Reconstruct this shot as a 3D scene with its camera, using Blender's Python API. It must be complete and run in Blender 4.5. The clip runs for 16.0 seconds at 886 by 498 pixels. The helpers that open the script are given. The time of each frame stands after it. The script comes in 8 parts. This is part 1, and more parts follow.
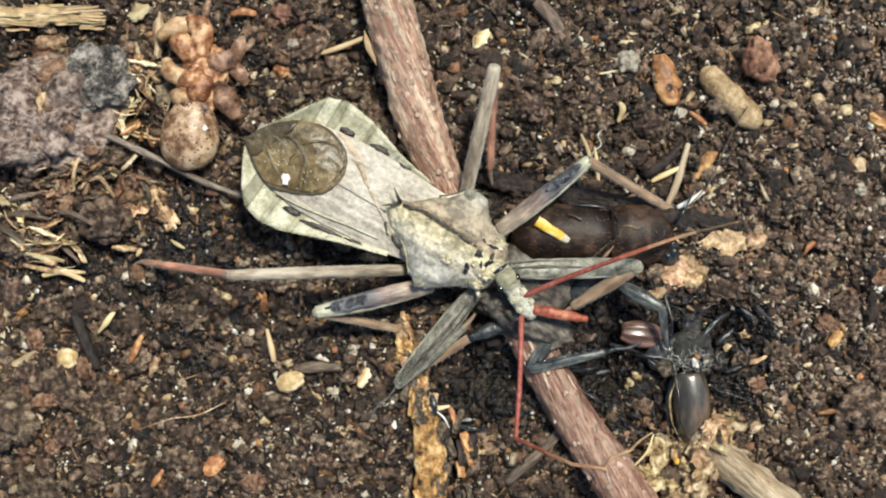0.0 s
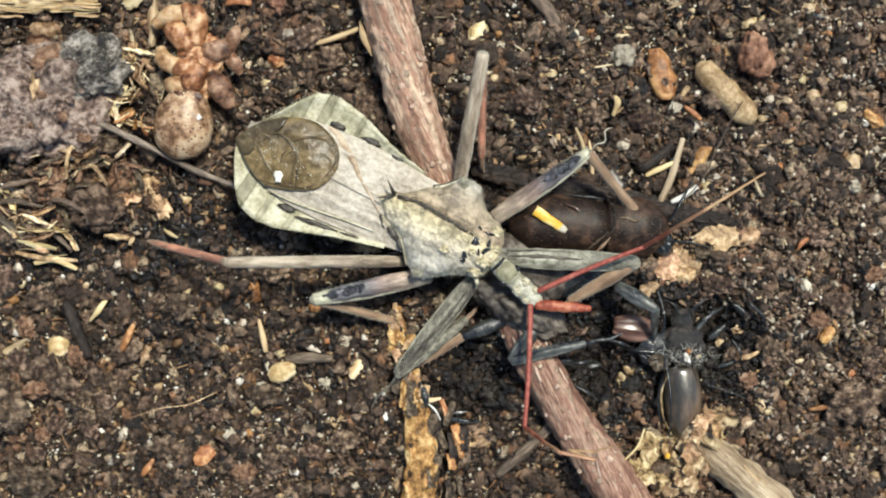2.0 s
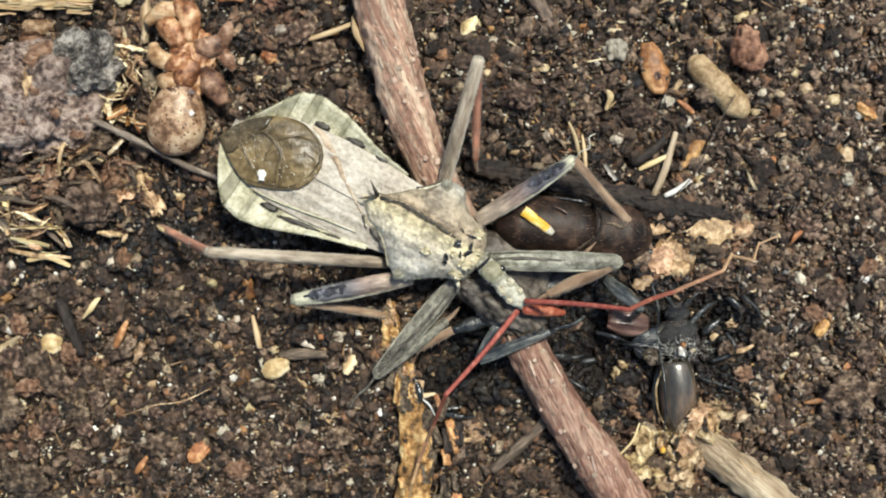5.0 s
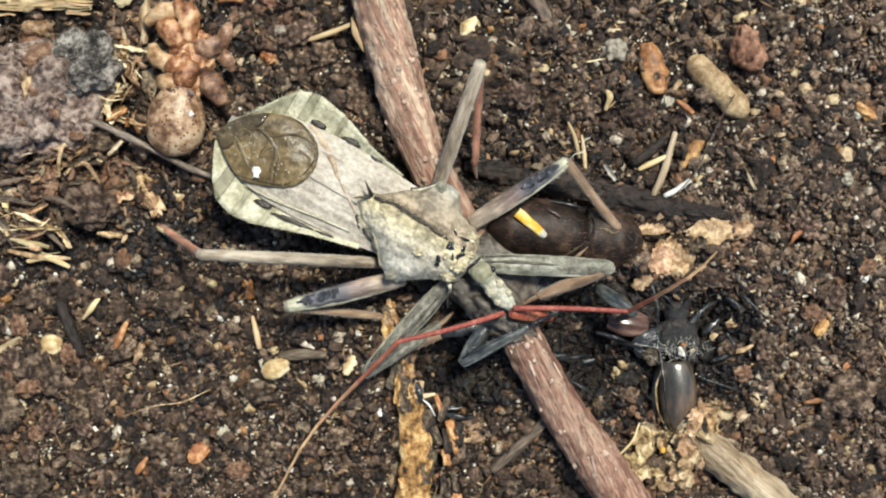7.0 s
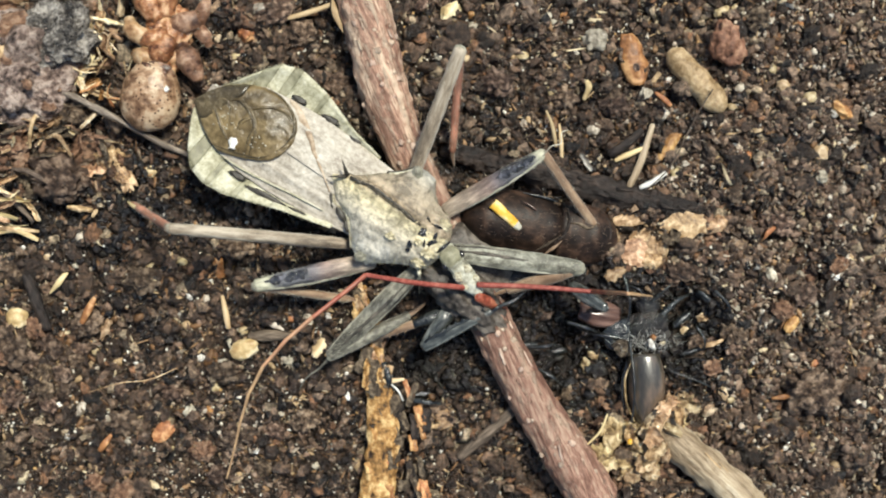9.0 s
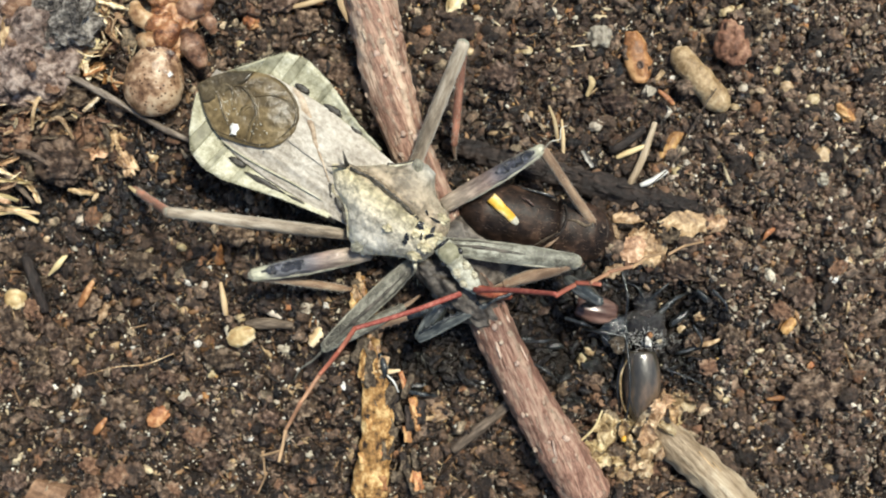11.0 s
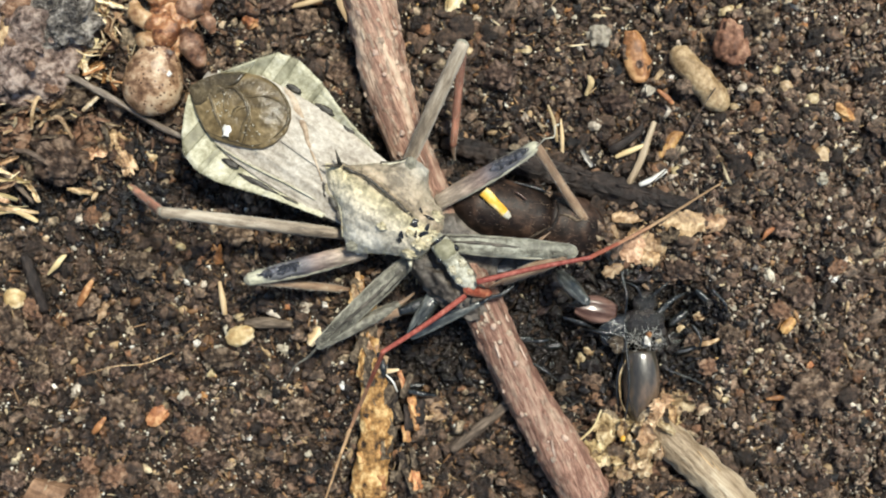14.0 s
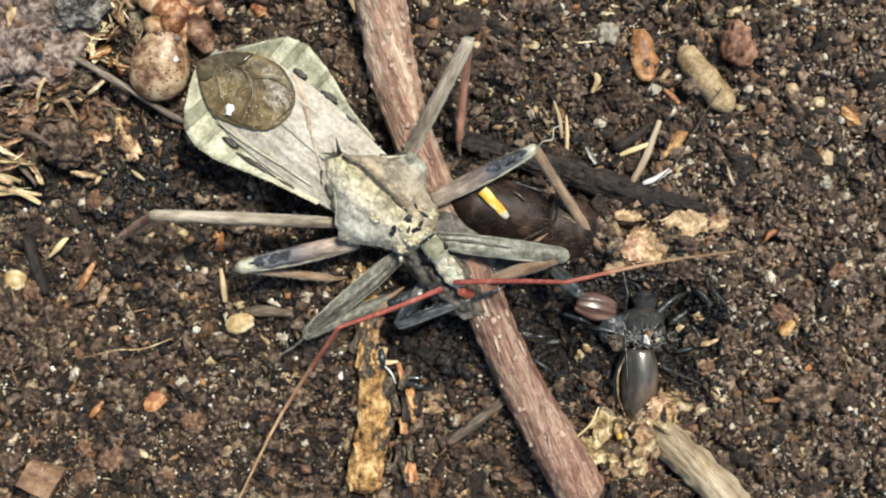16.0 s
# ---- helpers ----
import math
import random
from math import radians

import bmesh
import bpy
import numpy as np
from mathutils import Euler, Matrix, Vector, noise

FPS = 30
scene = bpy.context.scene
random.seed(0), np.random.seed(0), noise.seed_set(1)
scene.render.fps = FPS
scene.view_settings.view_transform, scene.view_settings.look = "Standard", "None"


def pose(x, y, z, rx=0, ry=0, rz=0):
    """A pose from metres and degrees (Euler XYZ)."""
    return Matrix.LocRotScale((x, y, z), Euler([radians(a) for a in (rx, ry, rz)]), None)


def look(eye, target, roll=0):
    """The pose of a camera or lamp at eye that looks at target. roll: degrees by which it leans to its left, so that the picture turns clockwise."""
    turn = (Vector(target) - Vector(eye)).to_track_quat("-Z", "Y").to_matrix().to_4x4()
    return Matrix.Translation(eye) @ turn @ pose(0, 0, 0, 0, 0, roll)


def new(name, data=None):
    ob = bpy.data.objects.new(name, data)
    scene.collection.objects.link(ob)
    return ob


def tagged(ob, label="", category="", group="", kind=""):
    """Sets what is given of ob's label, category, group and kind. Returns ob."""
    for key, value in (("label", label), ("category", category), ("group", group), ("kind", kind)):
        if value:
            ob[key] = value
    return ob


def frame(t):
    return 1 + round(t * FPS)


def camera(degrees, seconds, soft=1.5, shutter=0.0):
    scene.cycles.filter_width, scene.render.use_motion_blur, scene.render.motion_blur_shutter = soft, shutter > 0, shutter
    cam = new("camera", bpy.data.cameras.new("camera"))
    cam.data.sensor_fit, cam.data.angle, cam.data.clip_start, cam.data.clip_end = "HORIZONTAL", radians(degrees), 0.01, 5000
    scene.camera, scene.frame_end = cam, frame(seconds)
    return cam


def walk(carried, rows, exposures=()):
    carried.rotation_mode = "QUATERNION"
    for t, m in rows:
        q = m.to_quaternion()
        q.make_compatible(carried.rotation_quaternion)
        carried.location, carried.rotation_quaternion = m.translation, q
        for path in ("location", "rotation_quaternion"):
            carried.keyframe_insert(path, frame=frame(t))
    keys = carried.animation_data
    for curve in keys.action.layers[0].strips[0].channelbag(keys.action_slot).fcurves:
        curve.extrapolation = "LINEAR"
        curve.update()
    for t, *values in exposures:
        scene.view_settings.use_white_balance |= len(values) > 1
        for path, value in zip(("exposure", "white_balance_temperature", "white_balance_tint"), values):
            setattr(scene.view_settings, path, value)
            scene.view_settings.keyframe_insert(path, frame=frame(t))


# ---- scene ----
# All lengths below are in millimetres unless a name says otherwise; MM turns them into metres.
MM = 0.001
cam = camera(40.3, 16.0, soft=2.0)
walk(cam, [
    (0, pose(-0.00000, -0.00000, 0.11600, 0.12, 0.85, 0.00)),
    (0.5, pose(0.00005, -0.00030, 0.11585, -0.01, 0.74, 0.51)),
    (1, pose(-0.00007, -0.00058, 0.11582, -0.06, 0.70, 0.87)),
    (1.5, pose(-0.00018, -0.00076, 0.11581, 0.00, 0.55, 1.03)),
    (2, pose(0.00021, -0.00011, 0.11585, -0.19, 0.63, 0.64)),
    (2.5, pose(0.00013, -0.00007, 0.11576, -0.21, 0.49, 0.48)),
    (3, pose(-0.00005, 0.00024, 0.11575, -0.37, 0.30, 0.34)),
    (3.5, pose(0.00028, -0.00040, 0.11569, -0.16, 0.26, 0.31)),
    (4, pose(0.00058, -0.00141, 0.11567, 0.29, 0.44, 0.33)),
    (6.5, pose(0.00069, -0.00195, 0.11576, 0.47, 0.58, 0.34)),
    (7, pose(0.00057, -0.00168, 0.11573, 0.37, 0.49, 0.26)),
    (7.5, pose(0.00043, -0.00213, 0.11554, 0.38, 0.17, 0.86)),
    (8, pose(0.00046, -0.00180, 0.11524, -0.04, -0.48, 1.63)),
    (8.5, pose(0.00055, -0.00214, 0.11518, 0.00, -0.73, 1.75)),
    (9, pose(0.00036, -0.00217, 0.11517, -0.09, -0.89, 2.07)),
    (11.5, pose(0.00073, -0.00281, 0.11528, -0.17, -0.71, 3.65)),
    (12, pose(0.00060, -0.00269, 0.11525, -0.07, -0.62, 3.57)),
    (12.5, pose(0.00084, -0.00265, 0.11532, -0.13, -0.52, 3.75)),
    (13, pose(0.00077, -0.00306, 0.11528, 0.01, -0.69, 3.71)),
    (13.5, pose(0.00093, -0.00286, 0.11528, -0.10, -0.66, 3.59)),
    (14, pose(0.00107, -0.00292, 0.11524, -0.10, -0.64, 3.57)),
    (14.5, pose(0.00104, -0.00235, 0.11526, -0.47, -0.70, 3.80)),
    (15, pose(0.00088, -0.00297, 0.11524, -0.21, -0.77, 3.99)),
    (15.5, pose(0.00133, -0.00307, 0.11530, -0.18, -0.50, 4.42)),
    (16, pose(0.00067, -0.00320, 0.11528, -0.32, -0.75, 5.13)),
], exposures=[(0.0, 0.27, 6600, 4), (16.0, 0.27, 6600, 4)])

# ---- world and sun ----
SUN_AZIMUTH, SUN_HEIGHT = 55.0, 64.0
world = bpy.data.worlds.new("daylight")
scene.world = world
world.use_nodes = True
wn = world.node_tree.nodes
sky = wn.new("ShaderNodeTexSky")
sky.sky_type, sky.sun_disc = "NISHITA", False
sky.sun_elevation, sky.sun_rotation = radians(SUN_HEIGHT), radians(90 - SUN_AZIMUTH)
wn["Background"].inputs["Strength"].default_value = 0.105
world.node_tree.links.new(sky.outputs["Color"], wn["Background"].inputs["Color"])
sun = new("sun", bpy.data.lights.new("sun", "SUN"))
sun.data.energy, sun.data.angle, sun.data.color = 4.3, radians(10.0), (1.0, 0.95, 0.85)
sun_way = Vector((math.cos(radians(SUN_AZIMUTH)) * math.cos(radians(SUN_HEIGHT)),
                  math.sin(radians(SUN_AZIMUTH)) * math.cos(radians(SUN_HEIGHT)), math.sin(radians(SUN_HEIGHT))))
sun.matrix_world = look(sun_way * 2, (0, 0, 0))


# ---- materials ----
def mat(name, dark, mid, light, grain=900.0, rough=0.7, bump=0.35, relief=0.0002, stretch=(1, 1, 1), blotch=None,
        vary=None, spread=0.35, coat=0.0, spec=0.4, speck=None, speck_scale=2500.0, through_light=0.0, sheen=0.0, palette=None, palette_by="island", contrast=1.0):
    """A surface of three tones: grain and a coarser blotch mix them, a fine relief bumps it. vary: 'object' or 'island'."""
    m = bpy.data.materials.new(name)
    m.use_nodes = True
    n, ln = m.node_tree.nodes, m.node_tree.links.new
    b = n["Principled BSDF"]
    co, mp = n.new("ShaderNodeTexCoord"), n.new("ShaderNodeMapping")
    mp.inputs["Scale"].default_value = stretch
    ln(co.outputs["Object"], mp.inputs["Vector"])
    fine, broad = n.new("ShaderNodeTexNoise"), n.new("ShaderNodeTexNoise")
    fine.inputs["Scale"].default_value, fine.inputs["Detail"].default_value, fine.inputs["Roughness"].default_value = grain, 5, 0.65
    broad.inputs["Scale"].default_value, broad.inputs["Detail"].default_value = blotch or grain / 5, 3
    for x in (fine, broad):
        ln(mp.outputs["Vector"], x.inputs["Vector"])
    add = n.new("ShaderNodeMath")
    add.operation = "MULTIPLY_ADD"
    ln(broad.outputs["Fac"], add.inputs[0])
    add.inputs[1].default_value = 0.9
    half = n.new("ShaderNodeMath")
    half.operation = "MULTIPLY_ADD"
    half.inputs[1].default_value, half.inputs[2].default_value = 1.0, -0.45
    ln(fine.outputs["Fac"], half.inputs[0])
    ln(half.outputs[0], add.inputs[2])
    ramp = n.new("ShaderNodeValToRGB")
    e = ramp.color_ramp.elements
    e[0].position, e[0].color, e[1].position, e[1].color = 0.5 - 0.22 / contrast, (*dark, 1), 0.5 + 0.24 / contrast, (*light, 1)
    e.new(0.5).color = (*mid, 1)
    ln(add.outputs[0], ramp.inputs["Fac"])
    colour = ramp.outputs["Color"]
    if speck:
        v = n.new("ShaderNodeTexVoronoi")
        v.inputs["Scale"].default_value = speck_scale
        ln(co.outputs["Object"], v.inputs["Vector"])
        r2 = n.new("ShaderNodeValToRGB")
        r2.color_ramp.elements[0].position, r2.color_ramp.elements[0].color = 0.16, (1, 1, 1, 1)
        r2.color_ramp.elements[1].position, r2.color_ramp.elements[1].color = 0.26, (0, 0, 0, 1)
        ln(v.outputs["Distance"], r2.inputs["Fac"])
        mx = n.new("ShaderNodeMixRGB")
        mx.inputs["Color2"].default_value = (*speck, 1)
        ln(r2.outputs["Color"], mx.inputs["Fac"])
        ln(colour, mx.inputs["Color1"])
        colour = mx.outputs["Color"]
    if palette:
        # each piece takes one of the colours, weighed by its share
        geo, pr, mu = n.new("ShaderNodeObjectInfo" if palette_by == "object" else "ShaderNodeNewGeometry"), n.new("ShaderNodeValToRGB"), n.new("ShaderNodeMixRGB")
        pr.color_ramp.interpolation = "CONSTANT"
        for k, (p, c) in enumerate(palette):
            el = pr.color_ramp.elements[k] if k < 2 else pr.color_ramp.elements.new(p)
            el.position, el.color = p, (*c, 1)
        ln(geo.outputs["Random" if palette_by == "object" else "Random Per Island"], pr.inputs["Fac"])
        mu.blend_type, mu.inputs["Fac"].default_value = "MULTIPLY", 1.0
        ln(colour, mu.inputs["Color1"])
        ln(pr.outputs["Color"], mu.inputs["Color2"])
        colour = mu.outputs["Color"]
    if vary:
        src = n.new("ShaderNodeObjectInfo" if vary == "object" else "ShaderNodeNewGeometry")
        out = src.outputs["Random" if vary == "object" else "Random Per Island"]
        hs, rg, hr = n.new("ShaderNodeHueSaturation"), n.new("ShaderNodeMapRange"), n.new("ShaderNodeMapRange")
        rg.inputs["To Min"].default_value, rg.inputs["To Max"].default_value = 1 - spread, 1 + spread * 1.4
        hr.inputs["To Min"].default_value, hr.inputs["To Max"].default_value = 0.488, 0.512
        wv = n.new("ShaderNodeTexWhiteNoise")
        wv.noise_dimensions = "1D"
        ln(out, wv.inputs["W"])
        ln(out, rg.inputs["Value"])
        ln(wv.outputs["Value"], hr.inputs["Value"])
        ln(rg.outputs["Result"], hs.inputs["Value"])
        ln(hr.outputs["Result"], hs.inputs["Hue"])
        ln(colour, hs.inputs["Color"])
        colour = hs.outputs["Color"]
    ln(colour, b.inputs["Base Color"])
    rr = n.new("ShaderNodeMapRange")
    rr.inputs["To Min"].default_value, rr.inputs["To Max"].default_value = max(rough - 0.15, 0.04), min(rough + 0.15, 1)
    ln(fine.outputs["Fac"], rr.inputs["Value"])
    ln(rr.outputs["Result"], b.inputs["Roughness"])
    b.inputs["Specular IOR Level"].default_value = spec
    b.inputs["Coat Weight"].default_value, b.inputs["Coat Roughness"].default_value = coat, 0.12
    b.inputs["Sheen Weight"].default_value = sheen
    if through_light:
        b.inputs["Subsurface Weight"].default_value = through_light
        b.inputs["Subsurface Radius"].default_value = (0.0009, 0.0005, 0.0003)
        b.inputs["Subsurface Scale"].default_value = 1.0
    bp = n.new("ShaderNodeBump")
    bp.inputs["Strength"].default_value, bp.inputs["Distance"].default_value = bump, relief
    ln(fine.outputs["Fac"], bp.inputs["Height"])
    ln(bp.outputs["Normal"], b.inputs["Normal"])
    ln(bp.outputs["Normal"], b.inputs["Coat Normal"])
    return m


def graded(name, stops, span, grain=1500.0, rough=0.5, bump=0.25, coat=0.0, axis="X", amount=0.8, spec=0.4, stretch=(0.25, 1, 1), blotch=None, start=0.0, tones=(0.4, 0.95, 1.8), contrast=1.0):
    """A colour that changes along the thing's own axis, from start to span millimetres, with grain."""
    low, mid, high = [t if isinstance(t, tuple) else (t,) * 3 for t in tones]
    m = mat(name, low, mid, high, contrast=contrast, grain=grain, rough=rough, bump=bump, coat=coat, relief=0.00025, spec=spec, stretch=stretch, blotch=blotch or grain / 4)
    n, ln = m.node_tree.nodes, m.node_tree.links.new
    co = next(x for x in n if x.bl_idname == "ShaderNodeTexCoord")
    sep, mr, ramp = n.new("ShaderNodeSeparateXYZ"), n.new("ShaderNodeMapRange"), n.new("ShaderNodeValToRGB")
    ln(co.outputs["Object"], sep.inputs["Vector"])
    mr.inputs["From Min"].default_value, mr.inputs["From Max"].default_value = start * MM, span * MM
    ln(sep.outputs[axis], mr.inputs["Value"])
    ln(mr.outputs["Result"], ramp.inputs["Fac"])
    e = ramp.color_ramp.elements
    for k, (p, c) in enumerate(stops):
        el = e[k] if k < 2 else e.new(p)
        el.position, el.color = p, (*c, 1)
    old = next(x for x in n if x.bl_idname == "ShaderNodeValToRGB" and x != ramp)
    mx = n.new("ShaderNodeMixRGB")
    mx.blend_type = "MULTIPLY"
    mx.inputs["Fac"].default_value = amount
    ln(ramp.outputs["Color"], mx.inputs["Color1"])
    ln(old.outputs["Color"], mx.inputs["Color2"])
    ln(mx.outputs["Color"], n["Principled BSDF"].inputs["Base Color"])
    return m


# damp ground, darkened further to paint the shade in gaps between crumbs
SOIL = mat("damp_soil_shaded_gaps", (0.005, 0.0032, 0.0022), (0.022, 0.0135, 0.009), (0.11, 0.069, 0.044), grain=2600, blotch=420, rough=0.5, bump=1.0, relief=0.0006, spec=0.5)
DRY_CRUMB = mat("dry_tan_crumb", (0.3, 0.28, 0.26), (0.85, 0.83, 0.8), (1.6, 1.55, 1.5), grain=2800, blotch=800, rough=0.55, bump=1.0, relief=0.0004, palette=[(0.0, (0.10, 0.055, 0.034)), (0.25, (0.19, 0.105, 0.066)), (0.5, (0.27, 0.165, 0.105)), (0.78, (0.36, 0.25, 0.165)), (0.93, (0.52, 0.42, 0.30))])
# black of wet soil, strewn as painted shade in dark hollows too
HUMUS = mat("wet_and_shaded_soil", (0.004, 0.0035, 0.003), (0.012, 0.009, 0.0075), (0.05, 0.04, 0.033), grain=2200, blotch=700, rough=0.22, bump=1.0, relief=0.0004, spec=0.6, coat=0.4)
PALE_CRUMB = mat("pale_grey_crumb", (0.3, 0.29, 0.28), (0.85, 0.83, 0.8), (1.6, 1.55, 1.5), grain=2800, blotch=800, rough=0.36, bump=1.0, relief=0.0004, coat=0.3, palette=[(0.0, (0.14, 0.092, 0.069)), (0.3, (0.25, 0.172, 0.128)), (0.55, (0.38, 0.29, 0.22)), (0.78, (0.54, 0.46, 0.37)), (0.93, (0.68, 0.62, 0.53))])
SOIL_TONES = [(0.0, (0.030, 0.019, 0.0125)), (0.18, (0.066, 0.042, 0.029)), (0.40, (0.120, 0.077, 0.052)), (0.60, (0.18, 0.117, 0.080)), (0.75, (0.27, 0.19, 0.135)), (0.87, (0.24, 0.125, 0.066)),
              (0.905, (0.42, 0.33, 0.225)), (0.955, (0.018, 0.015, 0.013))]
CRUMB = mat("soil_crumb", (0.22, 0.21, 0.20), (0.75, 0.74, 0.72), (1.9, 1.85, 1.8), grain=3000, blotch=1100, rough=0.34, bump=1.0, relief=0.0005, palette=SOIL_TONES, spec=0.6, coat=0.35)
CLOD_PIECE = mat("loose_soil_clod", (0.22, 0.21, 0.20), (0.75, 0.74, 0.72), (1.9, 1.85, 1.8), grain=3000, blotch=1100, rough=0.5, bump=1.0, relief=0.0006, palette=SOIL_TONES, palette_by="object", spec=0.55, coat=0.25)
CLOD = mat("dry_clod", (0.022, 0.013, 0.009), (0.115, 0.074, 0.050), (0.36, 0.26, 0.185), grain=1900, blotch=900, rough=0.42, bump=1.0, relief=0.0008, vary="object", spread=0.35, coat=0.2)
# sand colours; the pale ones also paint tiny glints on the soil
GRAIN = mat("mineral_grain_and_glint", (0.5, 0.5, 0.5), (0.9, 0.9, 0.88), (1.3, 1.3, 1.28), grain=2500, rough=0.2, bump=0.4, spec=0.7, coat=0.3, palette=[(0.0, (0.36, 0.30, 0.22)), (0.25, (0.50, 0.44, 0.34)), (0.5, (0.62, 0.57, 0.48)), (0.72, (0.28, 0.23, 0.18)), (0.82, (0.74, 0.71, 0.64)), (0.95, (0.52, 0.32, 0.13))])
FIBRE = mat("plant_fibre", (0.4, 0.38, 0.36), (0.9, 0.9, 0.88), (1.5, 1.5, 1.45), grain=2000, rough=0.55, bump=0.6, palette=[(0.0, (0.16, 0.085, 0.04)), (0.3, (0.26, 0.155, 0.08)), (0.5, (0.40, 0.28, 0.16)), (0.7, (0.07, 0.046, 0.03)), (0.9, (0.55, 0.45, 0.30))])
PEBBLE_GREY = mat("grey_pebble", (0.22, 0.185, 0.14), (0.39, 0.34, 0.265), (0.56, 0.51, 0.42), grain=1700, blotch=420, rough=0.42, bump=0.7, vary="object", spread=0.25, coat=0.15)
PEBBLE_CREAM = mat("cream_pebble", (0.29, 0.205, 0.105), (0.49, 0.38, 0.22), (0.69, 0.585, 0.40), grain=1300, blotch=420, rough=0.4, bump=0.5, vary="object", spread=0.15, coat=0.2)
PEBBLE_RED = mat("red_brown_pebble", (0.09, 0.038, 0.024), (0.20, 0.088, 0.056), (0.36, 0.20, 0.13), grain=2200, blotch=500, rough=0.55, bump=0.9, vary="object", spread=0.2)
HUSK = mat("orange_brown_husk", (0.17, 0.07, 0.026), (0.34, 0.155, 0.060), (0.54, 0.31, 0.14), grain=1500, blotch=380, rough=0.42, bump=0.8, coat=0.15, contrast=1.2)
PEBBLE_GOLD = mat("yellow_pebble", (0.38, 0.245, 0.105), (0.58, 0.43, 0.215), (0.80, 0.67, 0.45), grain=1300, blotch=420, rough=0.35, bump=0.6, coat=0.2)
SHARD = mat("red_brown_shard", (0.16, 0.088, 0.050), (0.27, 0.155, 0.088), (0.40, 0.25, 0.15), grain=1900, blotch=400, rough=0.6, bump=0.7)
CHIP_ORANGE = mat("orange_wood_chip", (0.19, 0.078, 0.028), (0.37, 0.17, 0.062), (0.62, 0.39, 0.18), grain=1700, blotch=450, rough=0.45, bump=0.8, vary="object", spread=0.22, coat=0.12)
TWIG_BARK = graded("red_brown_bark", [(0.0, (1.12, 1.10, 1.06)), (0.24, (1.06, 1.02, 0.98)), (0.38, (0.90, 0.84, 0.80)), (0.5, (0.60, 0.52, 0.50)), (0.78, (0.62, 0.53, 0.51)), (1.0, (0.82, 0.73, 0.70))], 64, grain=4200, rough=0.48, bump=1.0, amount=1.0, stretch=(0.11, 1, 1), blotch=1000, tones=((0.24, 0.13, 0.092), (0.46, 0.285, 0.21), (0.70, 0.55, 0.42)), contrast=1.5)


def flaking(m, pale, start, span, much, little, seed):
    """Adds pale flaked patches and corky dots to a bark; the patches thin out along the twig."""
    n, ln = m.node_tree.nodes, m.node_tree.links.new
    b = n["Principled BSDF"]
    old = b.inputs["Base Color"].links[0].from_socket
    co = next(x for x in n if x.bl_idname == "ShaderNodeTexCoord")
    mp, sep, share = n.new("ShaderNodeMapping"), n.new("ShaderNodeSeparateXYZ"), n.new("ShaderNodeMapRange")
    mp.inputs["Scale"].default_value, mp.inputs["Location"].default_value = (0.3, 1, 1), (seed, seed, 0)
    ln(co.outputs["Object"], mp.inputs["Vector"])
    ln(co.outputs["Object"], sep.inputs["Vector"])
    ln(sep.outputs["X"], share.inputs["Value"])
    for key, value in (("From Min", start * MM), ("From Max", span * MM), ("To Min", much), ("To Max", little)):
        share.inputs[key].default_value = value
    patch, cork = n.new("ShaderNodeTexNoise"), n.new("ShaderNodeTexVoronoi")
    patch.inputs["Scale"].default_value, patch.inputs["Detail"].default_value, patch.inputs["Roughness"].default_value = 1500, 7, 0.7
    cork.inputs["Scale"].default_value = 640
    ln(mp.outputs["Vector"], patch.inputs["Vector"])
    ln(co.outputs["Object"], cork.inputs["Vector"])
    add, step, dot, top = n.new("ShaderNodeMath"), n.new("ShaderNodeMapRange"), n.new("ShaderNodeMapRange"), n.new("ShaderNodeMath")
    ln(patch.outputs["Fac"], add.inputs[0])
    ln(share.outputs["Result"], add.inputs[1])
    ln(add.outputs[0], step.inputs["Value"])
    step.inputs["From Min"].default_value, step.inputs["From Max"].default_value, step.inputs["To Max"].default_value = 0.54, 0.68, 0.6
    ln(cork.outputs["Distance"], dot.inputs["Value"])
    dot.inputs["From Min"].default_value, dot.inputs["From Max"].default_value, dot.inputs["To Min"].default_value, dot.inputs["To Max"].default_value = 0.08, 0.18, 0.7, 0.0
    top.operation = "MAXIMUM"
    ln(step.outputs["Result"], top.inputs[0])
    ln(dot.outputs["Result"], top.inputs[1])
    mx = n.new("ShaderNodeMixRGB")
    mx.inputs["Color2"].default_value = (*pale, 1)
    ln(top.outputs[0], mx.inputs["Fac"])
    ln(old, mx.inputs["Color1"])
    fine = n.new("ShaderNodeMixRGB")
    fine.blend_type, fine.inputs["Fac"].default_value = "MULTIPLY", 0.5
    ln(mx.outputs["Color"], fine.inputs["Color1"])
    ln(patch.outputs["Fac"], fine.inputs["Color2"])
    gain = n.new("ShaderNodeMixRGB")
    gain.blend_type, gain.inputs["Fac"].default_value, gain.inputs["Color2"].default_value = "MULTIPLY", 1.0, (1.3, 1.3, 1.3, 1)
    ln(fine.outputs["Color"], gain.inputs["Color1"])
    ln(gain.outputs["Color"], b.inputs["Base Color"])
    first = b.inputs["Normal"].links[0].from_socket
    bp = n.new("ShaderNodeBump")
    bp.inputs["Strength"].default_value, bp.inputs["Distance"].default_value = 0.9, 0.0003
    ln(top.outputs[0], bp.inputs["Height"])
    ln(first, bp.inputs["Normal"])
    ln(bp.outputs["Normal"], b.inputs["Normal"])


